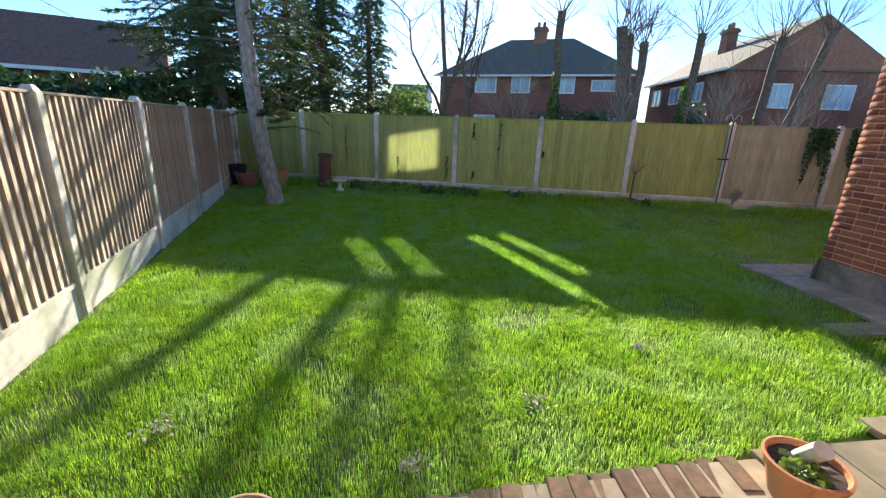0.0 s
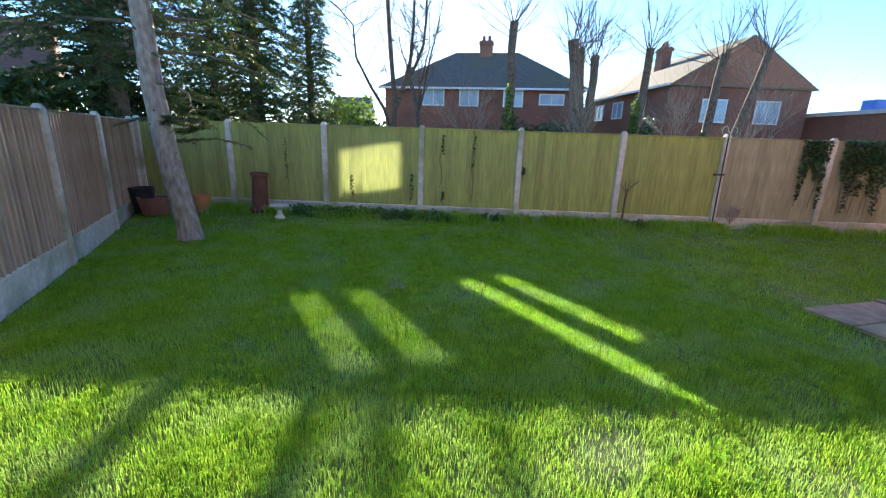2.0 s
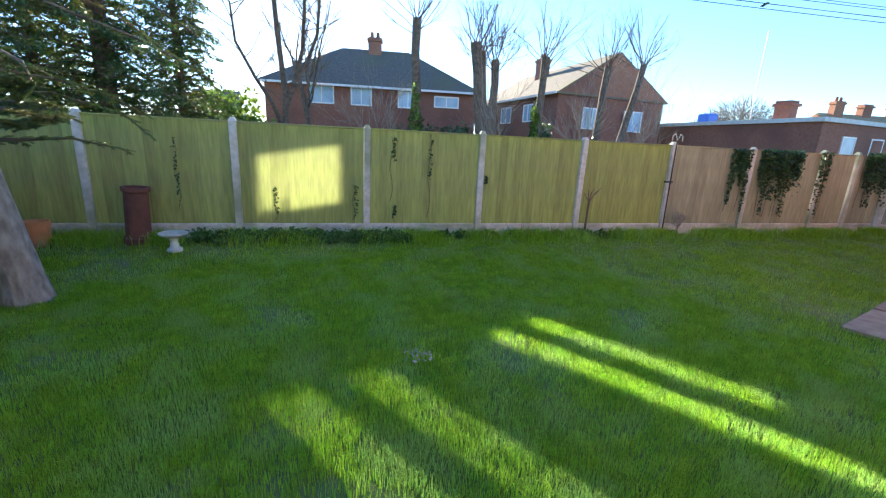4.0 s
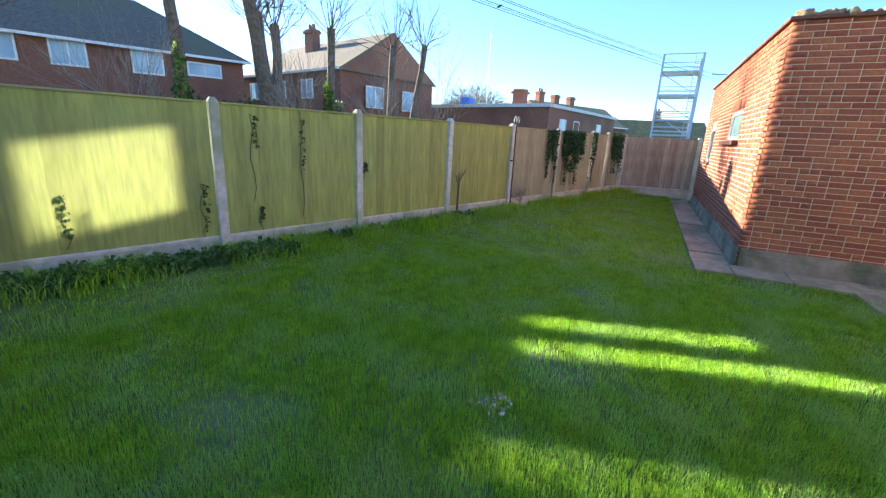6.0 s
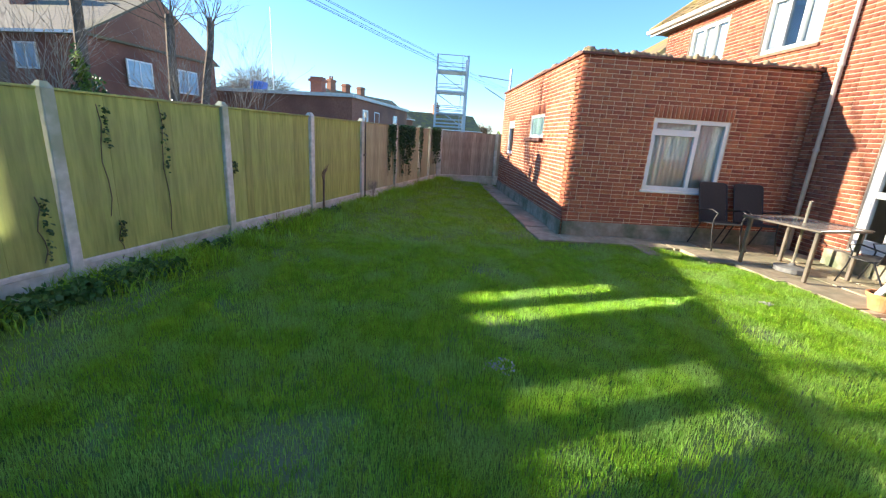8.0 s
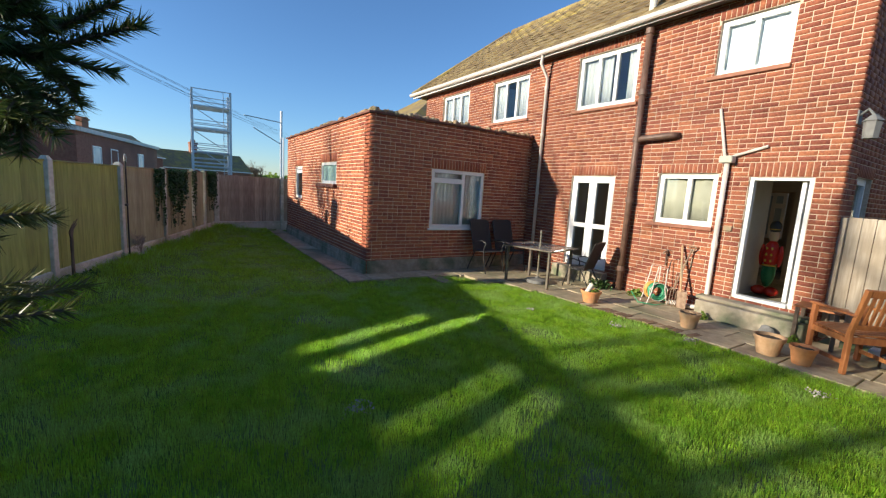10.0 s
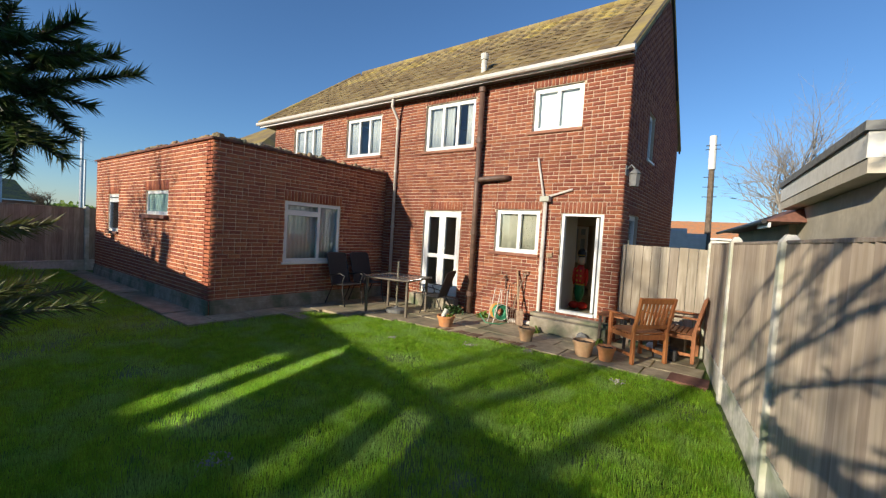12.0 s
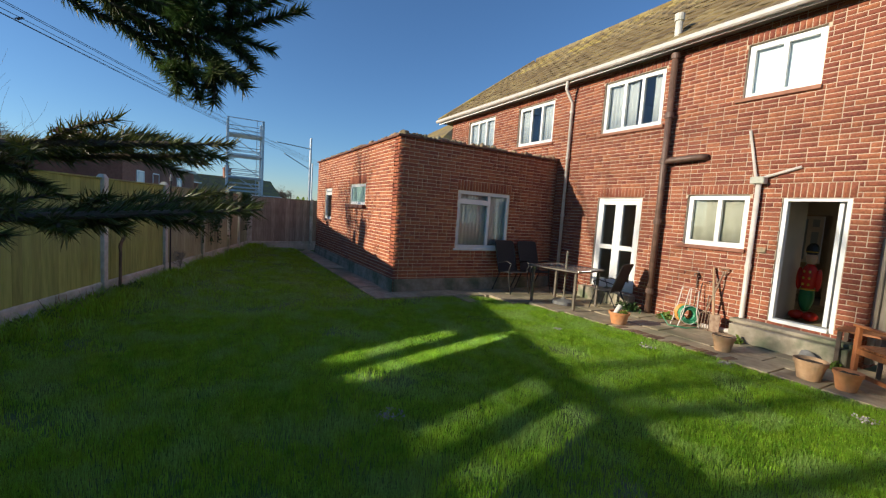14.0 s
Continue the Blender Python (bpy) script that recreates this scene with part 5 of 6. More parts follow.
def spruce():
    t = thing("spruce_tree", "tall spruce with a pale scarred trunk and drooping needled branches", "tree")
    x, y = -1.62, 8.56
    part("trunk", tube([(x, y, -0.1), (x - 0.01, y, 0.12), (x - 0.14, y, 1.0), (x - 0.22, y, 2.0), (x - 0.24, y + 0.02, 3.0), (x - 0.25, y + 0.03, 4.2), (x - 0.2, y, 8.5)], [0.19, 0.15, 0.138, 0.128, 0.118, 0.105, 0.04], 14), "bark", t)
    rng = random.Random(4)
    for i in range(34):
        z, a = rng.uniform(0.3, 4.2), rng.uniform(0, 6.28)
        r = 0.13 - 0.006 * z
        p = Vector((x + float(np.interp(z, (0, 1, 2, 3), (0, -0.14, -0.22, -0.24))) + math.cos(a) * r * 0.9, y + math.sin(a) * r * 0.9, z))
        part("stub", tube([p, p + Vector((math.cos(a) * 0.035, math.sin(a) * 0.035, 0.015))], [0.016, 0.011], 6), "bark_dark", t)
    eyes = [(-1.38, 6.49, 1.4), (-1.5, 6.85, 1.43), (-1.56, 7.18, 1.47), (-1.7, 7.33, 1.51), (-1.74, 7.32, 1.52)]
    x -= 0.2
    tips = [(-1.24, 7.29, 1.45), (-1.18, 7.31, 1.52), (-1.12, 7.33, 1.51), (-1.2, 7.32, 1.45), (-1.3, 7.5, 1.47)]
    near = []
    for k, (u, v, w) in enumerate(tips):
        near.append([(x, y, w + 0.1), (-1.34 + 0.04 * (k % 3), 8.12, w + 0.1), (-1.16 + 0.05 * (k % 4), 7.8, w + 0.07), (u + 0.03 + 0.02 * (k % 3), v + 0.2, w - 0.02), (u, v, w)])
    # the shoots at the end of the bough beside the path, each from its foot to its tip
    shoots = [(-1.103, 7.3, 1.696, -1.149, 7.283, 1.737), (-1.105, 7.283, 1.696, -1.149, 7.273, 1.732), (-1.196, 7.278, 1.686, -1.242, 7.243, 1.709),
               (-1.193, 7.266, 1.679, -1.232, 7.239, 1.686), (-1.117, 7.259, 1.685, -1.169, 7.198, 1.712), (-1.122, 7.268, 1.666, -1.179, 7.182, 1.694),
               (-1.129, 7.251, 1.655, -1.159, 7.229, 1.622), (-1.157, 7.275, 1.621, -1.189, 7.241, 1.592), (-1.129, 7.268, 1.632, -1.153, 7.27, 1.577),
               (-1.126, 7.3, 1.636, -1.151, 7.286, 1.581), (-1.127, 7.315, 1.631, -1.152, 7.305, 1.582), (-1.178, 7.287, 1.658, -1.211, 7.308, 1.675),
               (-1.148, 7.317, 1.664, -1.183, 7.272, 1.662), (-1.149, 7.316, 1.646, -1.183, 7.265, 1.637), (-1.123, 7.297, 1.676, -1.154, 7.255, 1.656),
               (-1.09, 7.281, 1.646, -1.122, 7.243, 1.618), (-1.102, 7.322, 1.693, -1.142, 7.3, 1.719), (-1.128, 7.318, 1.609, -1.159, 7.293, 1.606)]
    R = np.random.RandomState(8)
    rr = random.Random(12)
    bough = part("branch", tube([(x, y, 2.05), (-1.45, 8.1, 2.0), (-1.2, 7.75, 1.86), (-1.12, 7.5, 1.74), (-1.11, 7.34, 1.68), (-1.14, 7.28, 1.66)], [0.022, 0.017, 0.013, 0.009, 0.006, 0.004], 7), "bark_dark", t)
    lines = []
    for k, sh in enumerate(shoots):
        p, q = Vector(sh[:3]), Vector(sh[3:])
        d = (q - p)
        hub = Vector((-1.1, 7.42, 1.71)) + Vector((rr.gauss(0, 0.02), rr.gauss(0, 0.03), rr.gauss(0, 0.01)))
        lines += [(hub, hub.lerp(p, 0.5) + Vector((0, 0, -0.008))), (hub.lerp(p, 0.5) + Vector((0, 0, -0.008)), p), (p, q)]
        for sgn in (-1, 1):
            side = d.cross(Vector((rr.gauss(0, 0.3), rr.gauss(0, 0.3), 1))).normalized() * sgn
            f = p.lerp(q, rr.uniform(0.0, 0.35))
            lines.append((f, f + (d.normalized() + side * 0.8 + Vector((0, 0, -0.12))).normalized() * d.length * rr.uniform(0.4, 0.6)))
    for k in range(16):                                     # shoots further back along the bough
        f = Vector((-1.14, 7.5, 1.76)).lerp(Vector((-1.45, 8.05, 1.98)), k / 15)
        w = Vector((rr.gauss(0.1, 0.6), rr.gauss(-0.5, 0.4), rr.uniform(-0.5, 0.25))).normalized()
        g = f + w * rr.uniform(0.08, 0.15)
        lines += [(f, g), (f.lerp(g, 0.4), f.lerp(g, 0.4) + (w + w.cross(Vector((0, 0, 1)))).normalized() * 0.06)]
    bm = bmesh.new()
    for p, q in lines:
        tube_into(bm, [p, q], [0.0022, 0.0014], 4, False)
    part("twig", bm, "bark_dark", bough)
    v, f = needles_on(lines, 4200, 0.0165, 0.0018, R)
    raw("needles", v, f, "needle", bough)
    near += [
        [(x, y, 1.9), (-1.2, 8.75, 1.85), (-0.85, 8.85, 1.75), (-0.6, 8.85, 1.6)],
        [(x, y, 1.3), (-1.2, 8.9, 1.35), (-0.8, 9.05, 1.25)],
        [(x, y, 1.7), (-1.3, 9.0, 1.75), (-0.8, 9.2, 1.6), (-0.6, 9.2, 1.4)],
        [(x, y, 1.6), (-2.1, 8.75, 1.6), (-2.45, 8.9, 1.5)],
        [(x, y, 2.0), (-1.4, 9.0, 1.95), (-1.1, 9.4, 1.8)],
    ]
    for k, path in enumerate(near):
        pts, lines = spruce_branch(path, 100 + k, 0.11, 0.022, 0.4, avoid=eyes, fade=0.3, lift=0.4)
        br = part("branch", tube(pts, [0.014, 0.01, 0.007, 0.005, 0.003][:len(pts)] if len(pts) > 3 else [0.02, 0.012, 0.005], 7), "bark_dark", t)
        bm = bmesh.new()
        for p, q in lines:
            tube_into(bm, [p, q], [0.0022, 0.0014], 3, False)
        part("twig", bm, "bark_dark", br)
        v, f = needles_on(lines, 2600, 0.0165, 0.0019, R)
        raw("needles", v, f, "needle", br)
    V, F, off = [], [], 0
    TW = bmesh.new()
    for k in range(66):
        z = 2.4 + 5.8 * k / 66
        a = k * 2.4 + rng.uniform(-0.4, 0.4)
        ln = (2.1 - 0.22 * (z - 2.6)) * rng.uniform(0.65, 1.1)
        d = Vector((math.cos(a), math.sin(a), 0))
        if z < 4.6 and d.y < 0.15:
            d = Vector((d.x, 0.15 + abs(d.y) * 0.7, 0)).normalized()
        o = Vector((x - 0.24, y, z))
        path = [o, o + d * ln * 0.4 + Vector((0, 0, 0.08)), o + d * ln * 0.75 + Vector((0, 0, -0.1)), o + d * ln + Vector((0, 0, -0.35))]
        if path[-1].z < 2.1:
            path[-1].z = 2.1
        pts, lines = spruce_branch(path, 200 + k, 0.5, 0.1, 0.5)
        tube_into(TW, pts, [0.03, 0.022, 0.014, 0.005], 5)
        v, f = needles_on(lines, 120, 0.045, 0.011, R)
        V.append(v); F.append(f + off); off += len(v)
    part("limb", TW, "bark_dark", t)
    raw("crown", np.concatenate(V), np.concatenate(F), "needle", t)


spruce()


def conifer(x, y, h, r, z0, seed, label, trunk=0.16, dens=1.0, bend=0.0):
    t = thing("conifer", label, "tree")
    rng = random.Random(seed)
    R = np.random.RandomState(seed)
    part("trunk", tube([(x, y, 0), (x + bend * 0.3, y, h * 0.3), (x + bend, y, h * 0.6), (x + bend, y, h)], [trunk, trunk * 0.8, trunk * 0.6, 0.02], 8), "bark_dark", t)
    V, F, off = [], [], 0
    bm = bmesh.new()
    n = int(150 * dens)
    for k in range(n):
        u = k / n
        z = z0 + (h - z0) * u
        a = k * 2.4 + rng.uniform(-0.5, 0.5)
        ln = r * (1 - 0.75 * u) * rng.uniform(0.5, 1.15)
        d = Vector((math.cos(a), math.sin(a), 0))
        o = Vector((x + bend * min(1, z / (h * 0.6)), y, z))
        path = [o, o + d * ln * 0.5 + Vector((0, 0, 0.15)), o + d * ln + Vector((0, 0, -0.1))]
        pts, lines = spruce_branch(path, seed * 100 + k, 0.55, 0.11, 0.5)
        tube_into(bm, pts, [0.03, 0.02, 0.006], 4)
        v, f = needles_on(lines, 46, 0.09, 0.03, R)
        V.append(v); F.append(f + off); off += len(v)
    part("limb", bm, "bark_dark", t)
    raw("crown", np.concatenate(V), np.concatenate(F), "needle", t)


conifer(-1.6, 15.6, 10, 2.0, 0.8, 5, "dark tall conifer behind the fence", 0.22, 1.5)
conifer(-0.2, 18.2, 7.0, 1.6, 0.8, 6, "dark conifer behind the fence", 0.16, 1.0)
conifer(-4.6, 13.2, 8, 2.6, 2.2, 7, "spreading dark conifer behind the corner", 0.24, 1.1, 0.5)
old = part("leaning_trunk", tube([(-4.0, 13.0, 0), (-4.05, 13.0, 2.9), (-4.2, 13.0, 3.6), (-4.6, 13.0, 5.2), (-4.7, 13.0, 7.5)], [0.2, 0.19, 0.17, 0.12, 0.05], 9), "bark_dark")
tagged(old, "dark leaning trunk with a long level limb behind the fence", "tree")
part("limb", tube([(-4.1, 13.0, 2.75), (-4.75, 12.9, 2.78), (-4.2, 12.9, 2.85), (-3.7, 12.8, 3.05), (-3.2, 12.8, 3.4), (-2.8, 12.7, 3.9)], [0.11, 0.12, 0.12, 0.1, 0.08, 0.03], 8), "bark_dark", old)
conifer(-3.0, 17.0, 7, 1.9, 0.8, 9, "dark conifer behind the fence", 0.16, 1.0)


# ---- paving ----
def lowered(make, *args):
    """Builds things drawn over a paving at height 0 and sets them down on the real one."""
    before = set(scene.collection.objects)
    made = make(*args)
    for o in set(scene.collection.objects) - before:
        if o.parent is None:
            o.location.z += LOW
    return made


def paving():
    t = thing("patio", "worn buff and grey paving slabs with moss in the joints", "patio", kind="structure")
    part("bed", boxes([((-1.35, 0.25, -0.12), (3.4, 1.7, -0.012)), ((3.4, 0.25, -0.12), (4.95, 1.98, -0.012)), ((4.95, 0.25, -0.12), (5.44, 4.74, -0.012)), ((5.44, 4.28, -0.12), (13.2, 4.74, -0.012))]), "soil", t)
    rng = random.Random(11)
    y = 0.27
    row = 0
    while y < 3.1:
        d = (0.6, 0.45, 0.6)[row % 3]
        x = -1.3 - (0.2 if row % 2 else 0.0)
        while x < 5.4:
            w = rng.choice((0.6, 0.6, 0.75, 0.45))
            x0, x1 = max(x, fence_x(y) + 0.06), min(x + w, 5.42)
            lim = edge_y((x0 + x1) / 2) if x1 < 4.95 else 3.2
            y1 = min(y + d, lim)
            if x1 - x0 > 0.12 and y1 - y > 0.1:
                z = rng.uniform(0.004, 0.018)
                part("slab", boxes([((x0, y, -0.03), (x1 - 0.014, y1 - 0.014, z))], None, 0.005), "slab", t)
            x += w
        y += d
        row += 1
    y = 3.12
    while y < 4.8:
        part("slab", boxes([((4.94, y, -0.03), (5.42, min(y + 0.6, 4.75) - 0.014, 0.012))], None, 0.005), "slab", t)
        y += 0.6
    x = 5.44
    while x < 12.9:
        w = rng.uniform(0.5, 0.7)
        part("slab", boxes([((x, 4.29, -0.03), (x + w - 0.015, 4.74, rng.uniform(0.0, 0.02)))], None, 0.005), "slab", t)
        x += w
    for i in range(14):
        x = 0.72 + i * 0.114
        b = part("brick", boxes([((0, 0, -0.04), (0.1, 0.215, 0.02))], None, 0.006), "edging", t)
        b.matrix_basis = pose(x, edge_y(x) - 0.2, -0.006 + rng.uniform(-0.006, 0.006), rng.uniform(-2, 2), rng.uniform(-2, 2), rng.uniform(-5, 5) - 8)
    part("slab", boxes([((fence_x(1.5) + 0.08, 1.36, -0.03), (fence_x(1.5) + 0.5, edge_y(-1.2) + 0.02, 0.024))], None, 0.005), "tile_red", t)
    st = thing("door_step", "rough concrete step under the back door with a thin white edge", "step")
    part("step", boxes([((0.02, 0.27, 0.0), (1.32, 0.62, 0.25)), ((0.02, 0.27, 0.25), (1.38, 0.5, 0.305))], None, 0.012), "plinth", st)
    fs = part("french_step", boxes([((3.1, 0.27, 0.0), (4.35, 0.45, 0.26))], None, 0.01), "plinth")
    tagged(fs, "low concrete step below french doors", "step")


lowered(paving)


# ---- pipes ----
def pipes():
    t = thing("soil_pipe", "brown cast iron soil pipe with a short branch", "pipe")
    x, y = 2.78, 0.35
    part("pipe", tube([(x, y, -0.06), (x, y, 4.5)], 0.055, 14), "pipe_brown", t, smooth=True)
    for z in (0.3, 1.55, 2.62, 3.4, 4.4):
        part("collar", tube([(x, y, z), (x, y, z + 0.09)], 0.072, 14), "pipe_brown", t)
    part("branch", tube([(x, y, 2.62), (x - 0.1, y, 2.66), (x - 0.6, y - 0.01, 2.68), (x - 0.68, y - 0.1, 2.68)], 0.052, 12), "pipe_brown", t, smooth=True)
    t = thing("vent_pipe", "grey vent pipe with a collar standing out of the tiled roof", "pipe")
    part("pipe", tube([(2.85, 0.25, 4.66), (2.85, 0.25, 5.15)], 0.06, 12), "concrete", t)
    part("cowl", tube([(2.85, 0.25, 5.08), (2.85, 0.25, 5.2)], 0.08, 12), "concrete", t)
    t = thing("rain_pipe", "white rainwater pipe down the brick corner", "pipe")
    part("pipe", tube([(5.1, 0.52, 4.58), (5.14, 0.5, 4.4), (5.12, 0.3, 4.12), (5.12, 0.3, -0.06)], 0.035, 10), "pipe_white", t, smooth=True)
    for z in (3.9, 2.9, 1.6):
        part("clip", tube([(5.12, 0.3, z), (5.12, 0.3, z + 0.05)], 0.046, 10), "pipe_white", t)
    t = thing("waste_pipe", "aged white waste pipes meeting in a hopper beside the back door", "pipe")
    part("hopper", boxes([((1.22, 0.25, 2.22), (1.4, 0.38, 2.32))], None, 0.01), "concrete", t)
    part("pipe", tube([(1.31, 0.3, 2.24), (1.31, 0.3, 0.12), (1.36, 0.31, 0.0), (1.46, 0.36, -0.02), (1.82, 0.42, -0.025)], 0.036, 12), "pipe_white", t, smooth=True)
    part("feed", tube([(1.36, 0.29, 2.31), (1.52, 0.27, 3.02)], 0.021, 8), "pipe_white", t)
    part("feed", tube([(1.27, 0.29, 2.31), (0.84, 0.27, 2.44)], 0.021, 8), "pipe_white", t)
    part("socket", tube([(1.31, 0.3, 0.95), (1.31, 0.3, 1.05)], 0.044, 10), "pipe_white", t)
    t = thing("vent", "small terracotta vent on the brick wall", "vent")
    part("vent", boxes([((1.13, 0.243, 1.22), (1.24, 0.275, 1.3))], None, 0.008), "terra_old", t)
    t = thing("wall_lantern", "grey weathered metal lantern on the house corner", "lamp")
    part("bracket", tube([(0.0, 0.2, 2.75), (-0.1, 0.27, 2.82), (-0.16, 0.3, 2.74)], 0.014, 8), "lead", t)
    part("backplate", boxes([((-0.02, 0.12, 2.66), (-0.001, 0.26, 2.82))], None, 0.004), "lead", t)
    lt = lathe([(0.0, 2.75), (0.03, 2.74), (0.1, 2.67), (0.095, 2.665)], 6)
    bmesh.ops.translate(lt, verts=lt.verts, vec=(-0.16, 0.3, 0))
    part("cap", lt, "lead", t)
    lt = lathe([(0.085, 2.665), (0.07, 2.47), (0.0, 2.46)], 6)
    bmesh.ops.translate(lt, verts=lt.verts, vec=(-0.16, 0.3, 0))
    part("shade", lt, "lead", t)


pipes()


# ---- garden furniture ----
def plant_pot(x, y, r, h, material, label, fill="soil", tilt=0):
    t = thing("plant_pot", label, "pot", "patio pots", at=pose(x, y, LOW + 0.015, tilt, 0, random.uniform(0, 360)))
    p = lathe([(0.0, 0.004), (r * 0.68, 0.0), (r * 0.93, h * 0.78), (r * 1.02, h * 0.79), (r * 1.05, h * 0.99), (r * 0.98, h), (r * 0.93, h * 0.98), (r * 0.9, h * 0.82), (0, h * 0.8)], 28)
    part("pot", p, material, t, smooth=False)
    s = lathe([(0.0, h * 0.86), (r * 0.5, h * 0.85), (r * 0.9, h * 0.83)], 16)
    for v in s.verts:
        v.co.z += random.uniform(-0.006, 0.01)
    part("soil", s, "compost", t)
    return t


p = plant_pot(2.42, 1.62, 0.155, 0.19, "terracotta", "orange terracotta pot holding a grey stone tube and weeds")
tb = tube([(-0.1, 0.0, 0.1), (0.02, 0.03, 0.28)], [0.035, 0.04], 14)
part("stone_tube", tb, "concrete", p, "pale stone tube")
leaf_clump("weeds", (0.05, -0.03, 0.18), (0.07, 0.07, 0.03), 90, 0.035, "leaf_y", p, 4)
plant_pot(1.0, 1.4, 0.13, 0.21, "terra_old", "weathered buff clay pot with dry soil")
plant_pot(0.07, 1.5, 0.15, 0.22, "terra_old", "large weathered clay pot with a rolled rim")
plant_pot(-0.24, 1.5, 0.12, 0.2, "terracotta", "orange clay pot with dark soil")


def wooden_chair(m, label):
    t = thing("garden_armchair", label, "chair", "wooden garden armchairs", at=m)
    w, d = 0.58, 0.5
    for x in (0, w - 0.045):
        part("leg", boxes([((x, 0, 0), (x + 0.045, 0.05, 0.62))], None, 0.005), "teak", t)
        b = boxes([((x, -0.025, 0), (x + 0.045, 0.025, 0.44))], None, 0.005)
        b2 = boxes([((x, -0.025, 0), (x + 0.045, 0.02, 0.5))], Matrix.Translation((0, 0, 0.43)) @ Matrix.Rotation(radians(-13), 4, "X"), 0.005)
        for bb, nm in ((b, "leg"), (b2, "back_post")):
            bmesh.ops.translate(bb, verts=bb.verts, vec=(0, d, 0))
            part(nm, bb, "teak", t)
        part("arm", boxes([((x - 0.012, -0.03, 0.62), (x + 0.057, d + 0.06, 0.645))], None, 0.008), "teak", t)
        part("side_rail", boxes([((x + 0.01, 0.05, 0.33), (x + 0.035, d - 0.02, 0.39)), ]), "teak", t)
        part("side_stretcher", boxes([((x + 0.01, 0.05, 0.1), (x + 0.035, d - 0.02, 0.14))]), "teak", t)
    part("front_rail", boxes([((0.045, 0.01, 0.33), (w - 0.045, 0.035, 0.4))]), "teak", t)
    part("rear_rail", boxes([((0.045, d - 0.015, 0.33), (w - 0.045, d + 0.01, 0.4))]), "teak", t)
    for i in range(7):
        part("seat_slat", boxes([((0.0 if i > 0 else 0.046, 0.0 + i * 0.069, 0.4), (w if i > 0 else w - 0.046, 0.055 + i * 0.069, 0.42))], None, 0.003), "teak", t)
    bk = Matrix.Translation((0, d, 0.43)) @ Matrix.Rotation(radians(-13), 4, "X")
    part("top_rail", boxes([((0.046, -0.02, 0.42), (w - 0.046, 0.015, 0.5))], bk, 0.006), "teak", t)
    part("lower_rail", boxes([((0.046, -0.015, 0.06), (w - 0.046, 0.01, 0.11))], bk, 0.004), "teak", t)
    for i in range(7):
        x = 0.085 + i * 0.062
        part("back_slat", boxes([((x, -0.01, 0.112), (x + 0.036, 0.006, 0.418))], bk, 0.003), "teak", t)
    return t


wooden_chair(pose(-0.5, 0.66, LOW + 0.015, 0, 0, 51.9), "red-brown slatted wooden garden armchair on the patio by the lawn")
wooden_chair(pose(-0.68, 0.14, LOW + 0.015, 0, 0, 90), "red-brown slatted wooden garden armchair beside the grey fence")
st = thing("side_table", "small dark wooden side table with clutter below", "table", at=pose(-0.28, 0.26, LOW + 0.015, 0, 0, 4))
part("top", boxes([((0, 0, 0.46), (0.45, 0.4, 0.485))], None, 0.005), "teak", st)
for x, y in ((0.02, 0.02), (0.39, 0.02), (0.02, 0.34), (0.39, 0.34)):
    part("leg", boxes([((x, y, 0), (x + 0.04, y + 0.04, 0.46))]), "bark_dark", st)
for k, (x, y, w, d, h, m_) in enumerate(((-1.0, 0.55, 0.3, 0.24, 0.16, "black"), (-0.75, 0.22, 0.22, 0.16, 0.1, "white"), (-1.05, 0.2, 0.2, 0.2, 0.28, "bark_dark"))):
    c = part(("storage_box", "white_tray", "log_basket")[k], boxes([((x, y, LOW + 0.017), (x + w, y + d, LOW + 0.017 + h))], None, 0.015), m_)
    tagged(c, ("low black storage box on the patio", "small white tray lying under the chairs", "dark wooden basket against the fence")[k], ("box", "tray", "basket")[k])


def patio_chair(m, label, recline=12):
    t = thing("steel_chair", label, "chair", "black patio chairs", at=m)
    for x in (0, 0.5):
        part("side_frame", tube([(x, 0.02, 0.0), (x, 0.1, 0.3), (x, 0.12, 0.5), (x, 0.06, 0.62), (x, 0.2, 0.66), (x, 0.5, 0.6)], 0.012, 8), "black", t, smooth=True)
        part("rear_leg", tube([(x, 0.62, 0.0), (x, 0.4, 0.42), (x, 0.1, 0.44)], 0.012, 8), "black", t)
        part("back_tube", tube([(x, 0.44, 0.4), (x, 0.52, 0.66), (x, 0.64, 1.02)], 0.012, 8), "black", t)
    part("top_tube", tube([(0, 0.64, 1.02), (0.06, 0.655, 1.05), (0.44, 0.655, 1.05), (0.5, 0.64, 1.02)], 0.012, 8), "black", t)
    bm = boxes([((0.015, 0.08, 0.425), (0.485, 0.46, 0.437))])
    part("seat", bm, "mesh_black", t)
    part("backrest", boxes([((0.015, 0, 0), (0.485, 0.01, 0.66))], Matrix.Translation((0, 0.45, 0.42)) @ Matrix.Rotation(radians(-17), 4, "X")), "mesh_black", t)
    return t


patio_chair(pose(4.7, 1.95, LOW + 0.015, 0, 0, -88), "black textile high backed patio chair against the brick wing")
patio_chair(pose(4.72, 1.36, LOW + 0.015, 0, 0, -92), "black textile high backed patio chair against the brick wing")
patio_chair(pose(3.58, 0.66, LOW + 0.015, 0, 0, 106) @ Matrix.Diagonal((1, 0.86, 0.82, 1)), "black steel patio chair drawn up to a table")

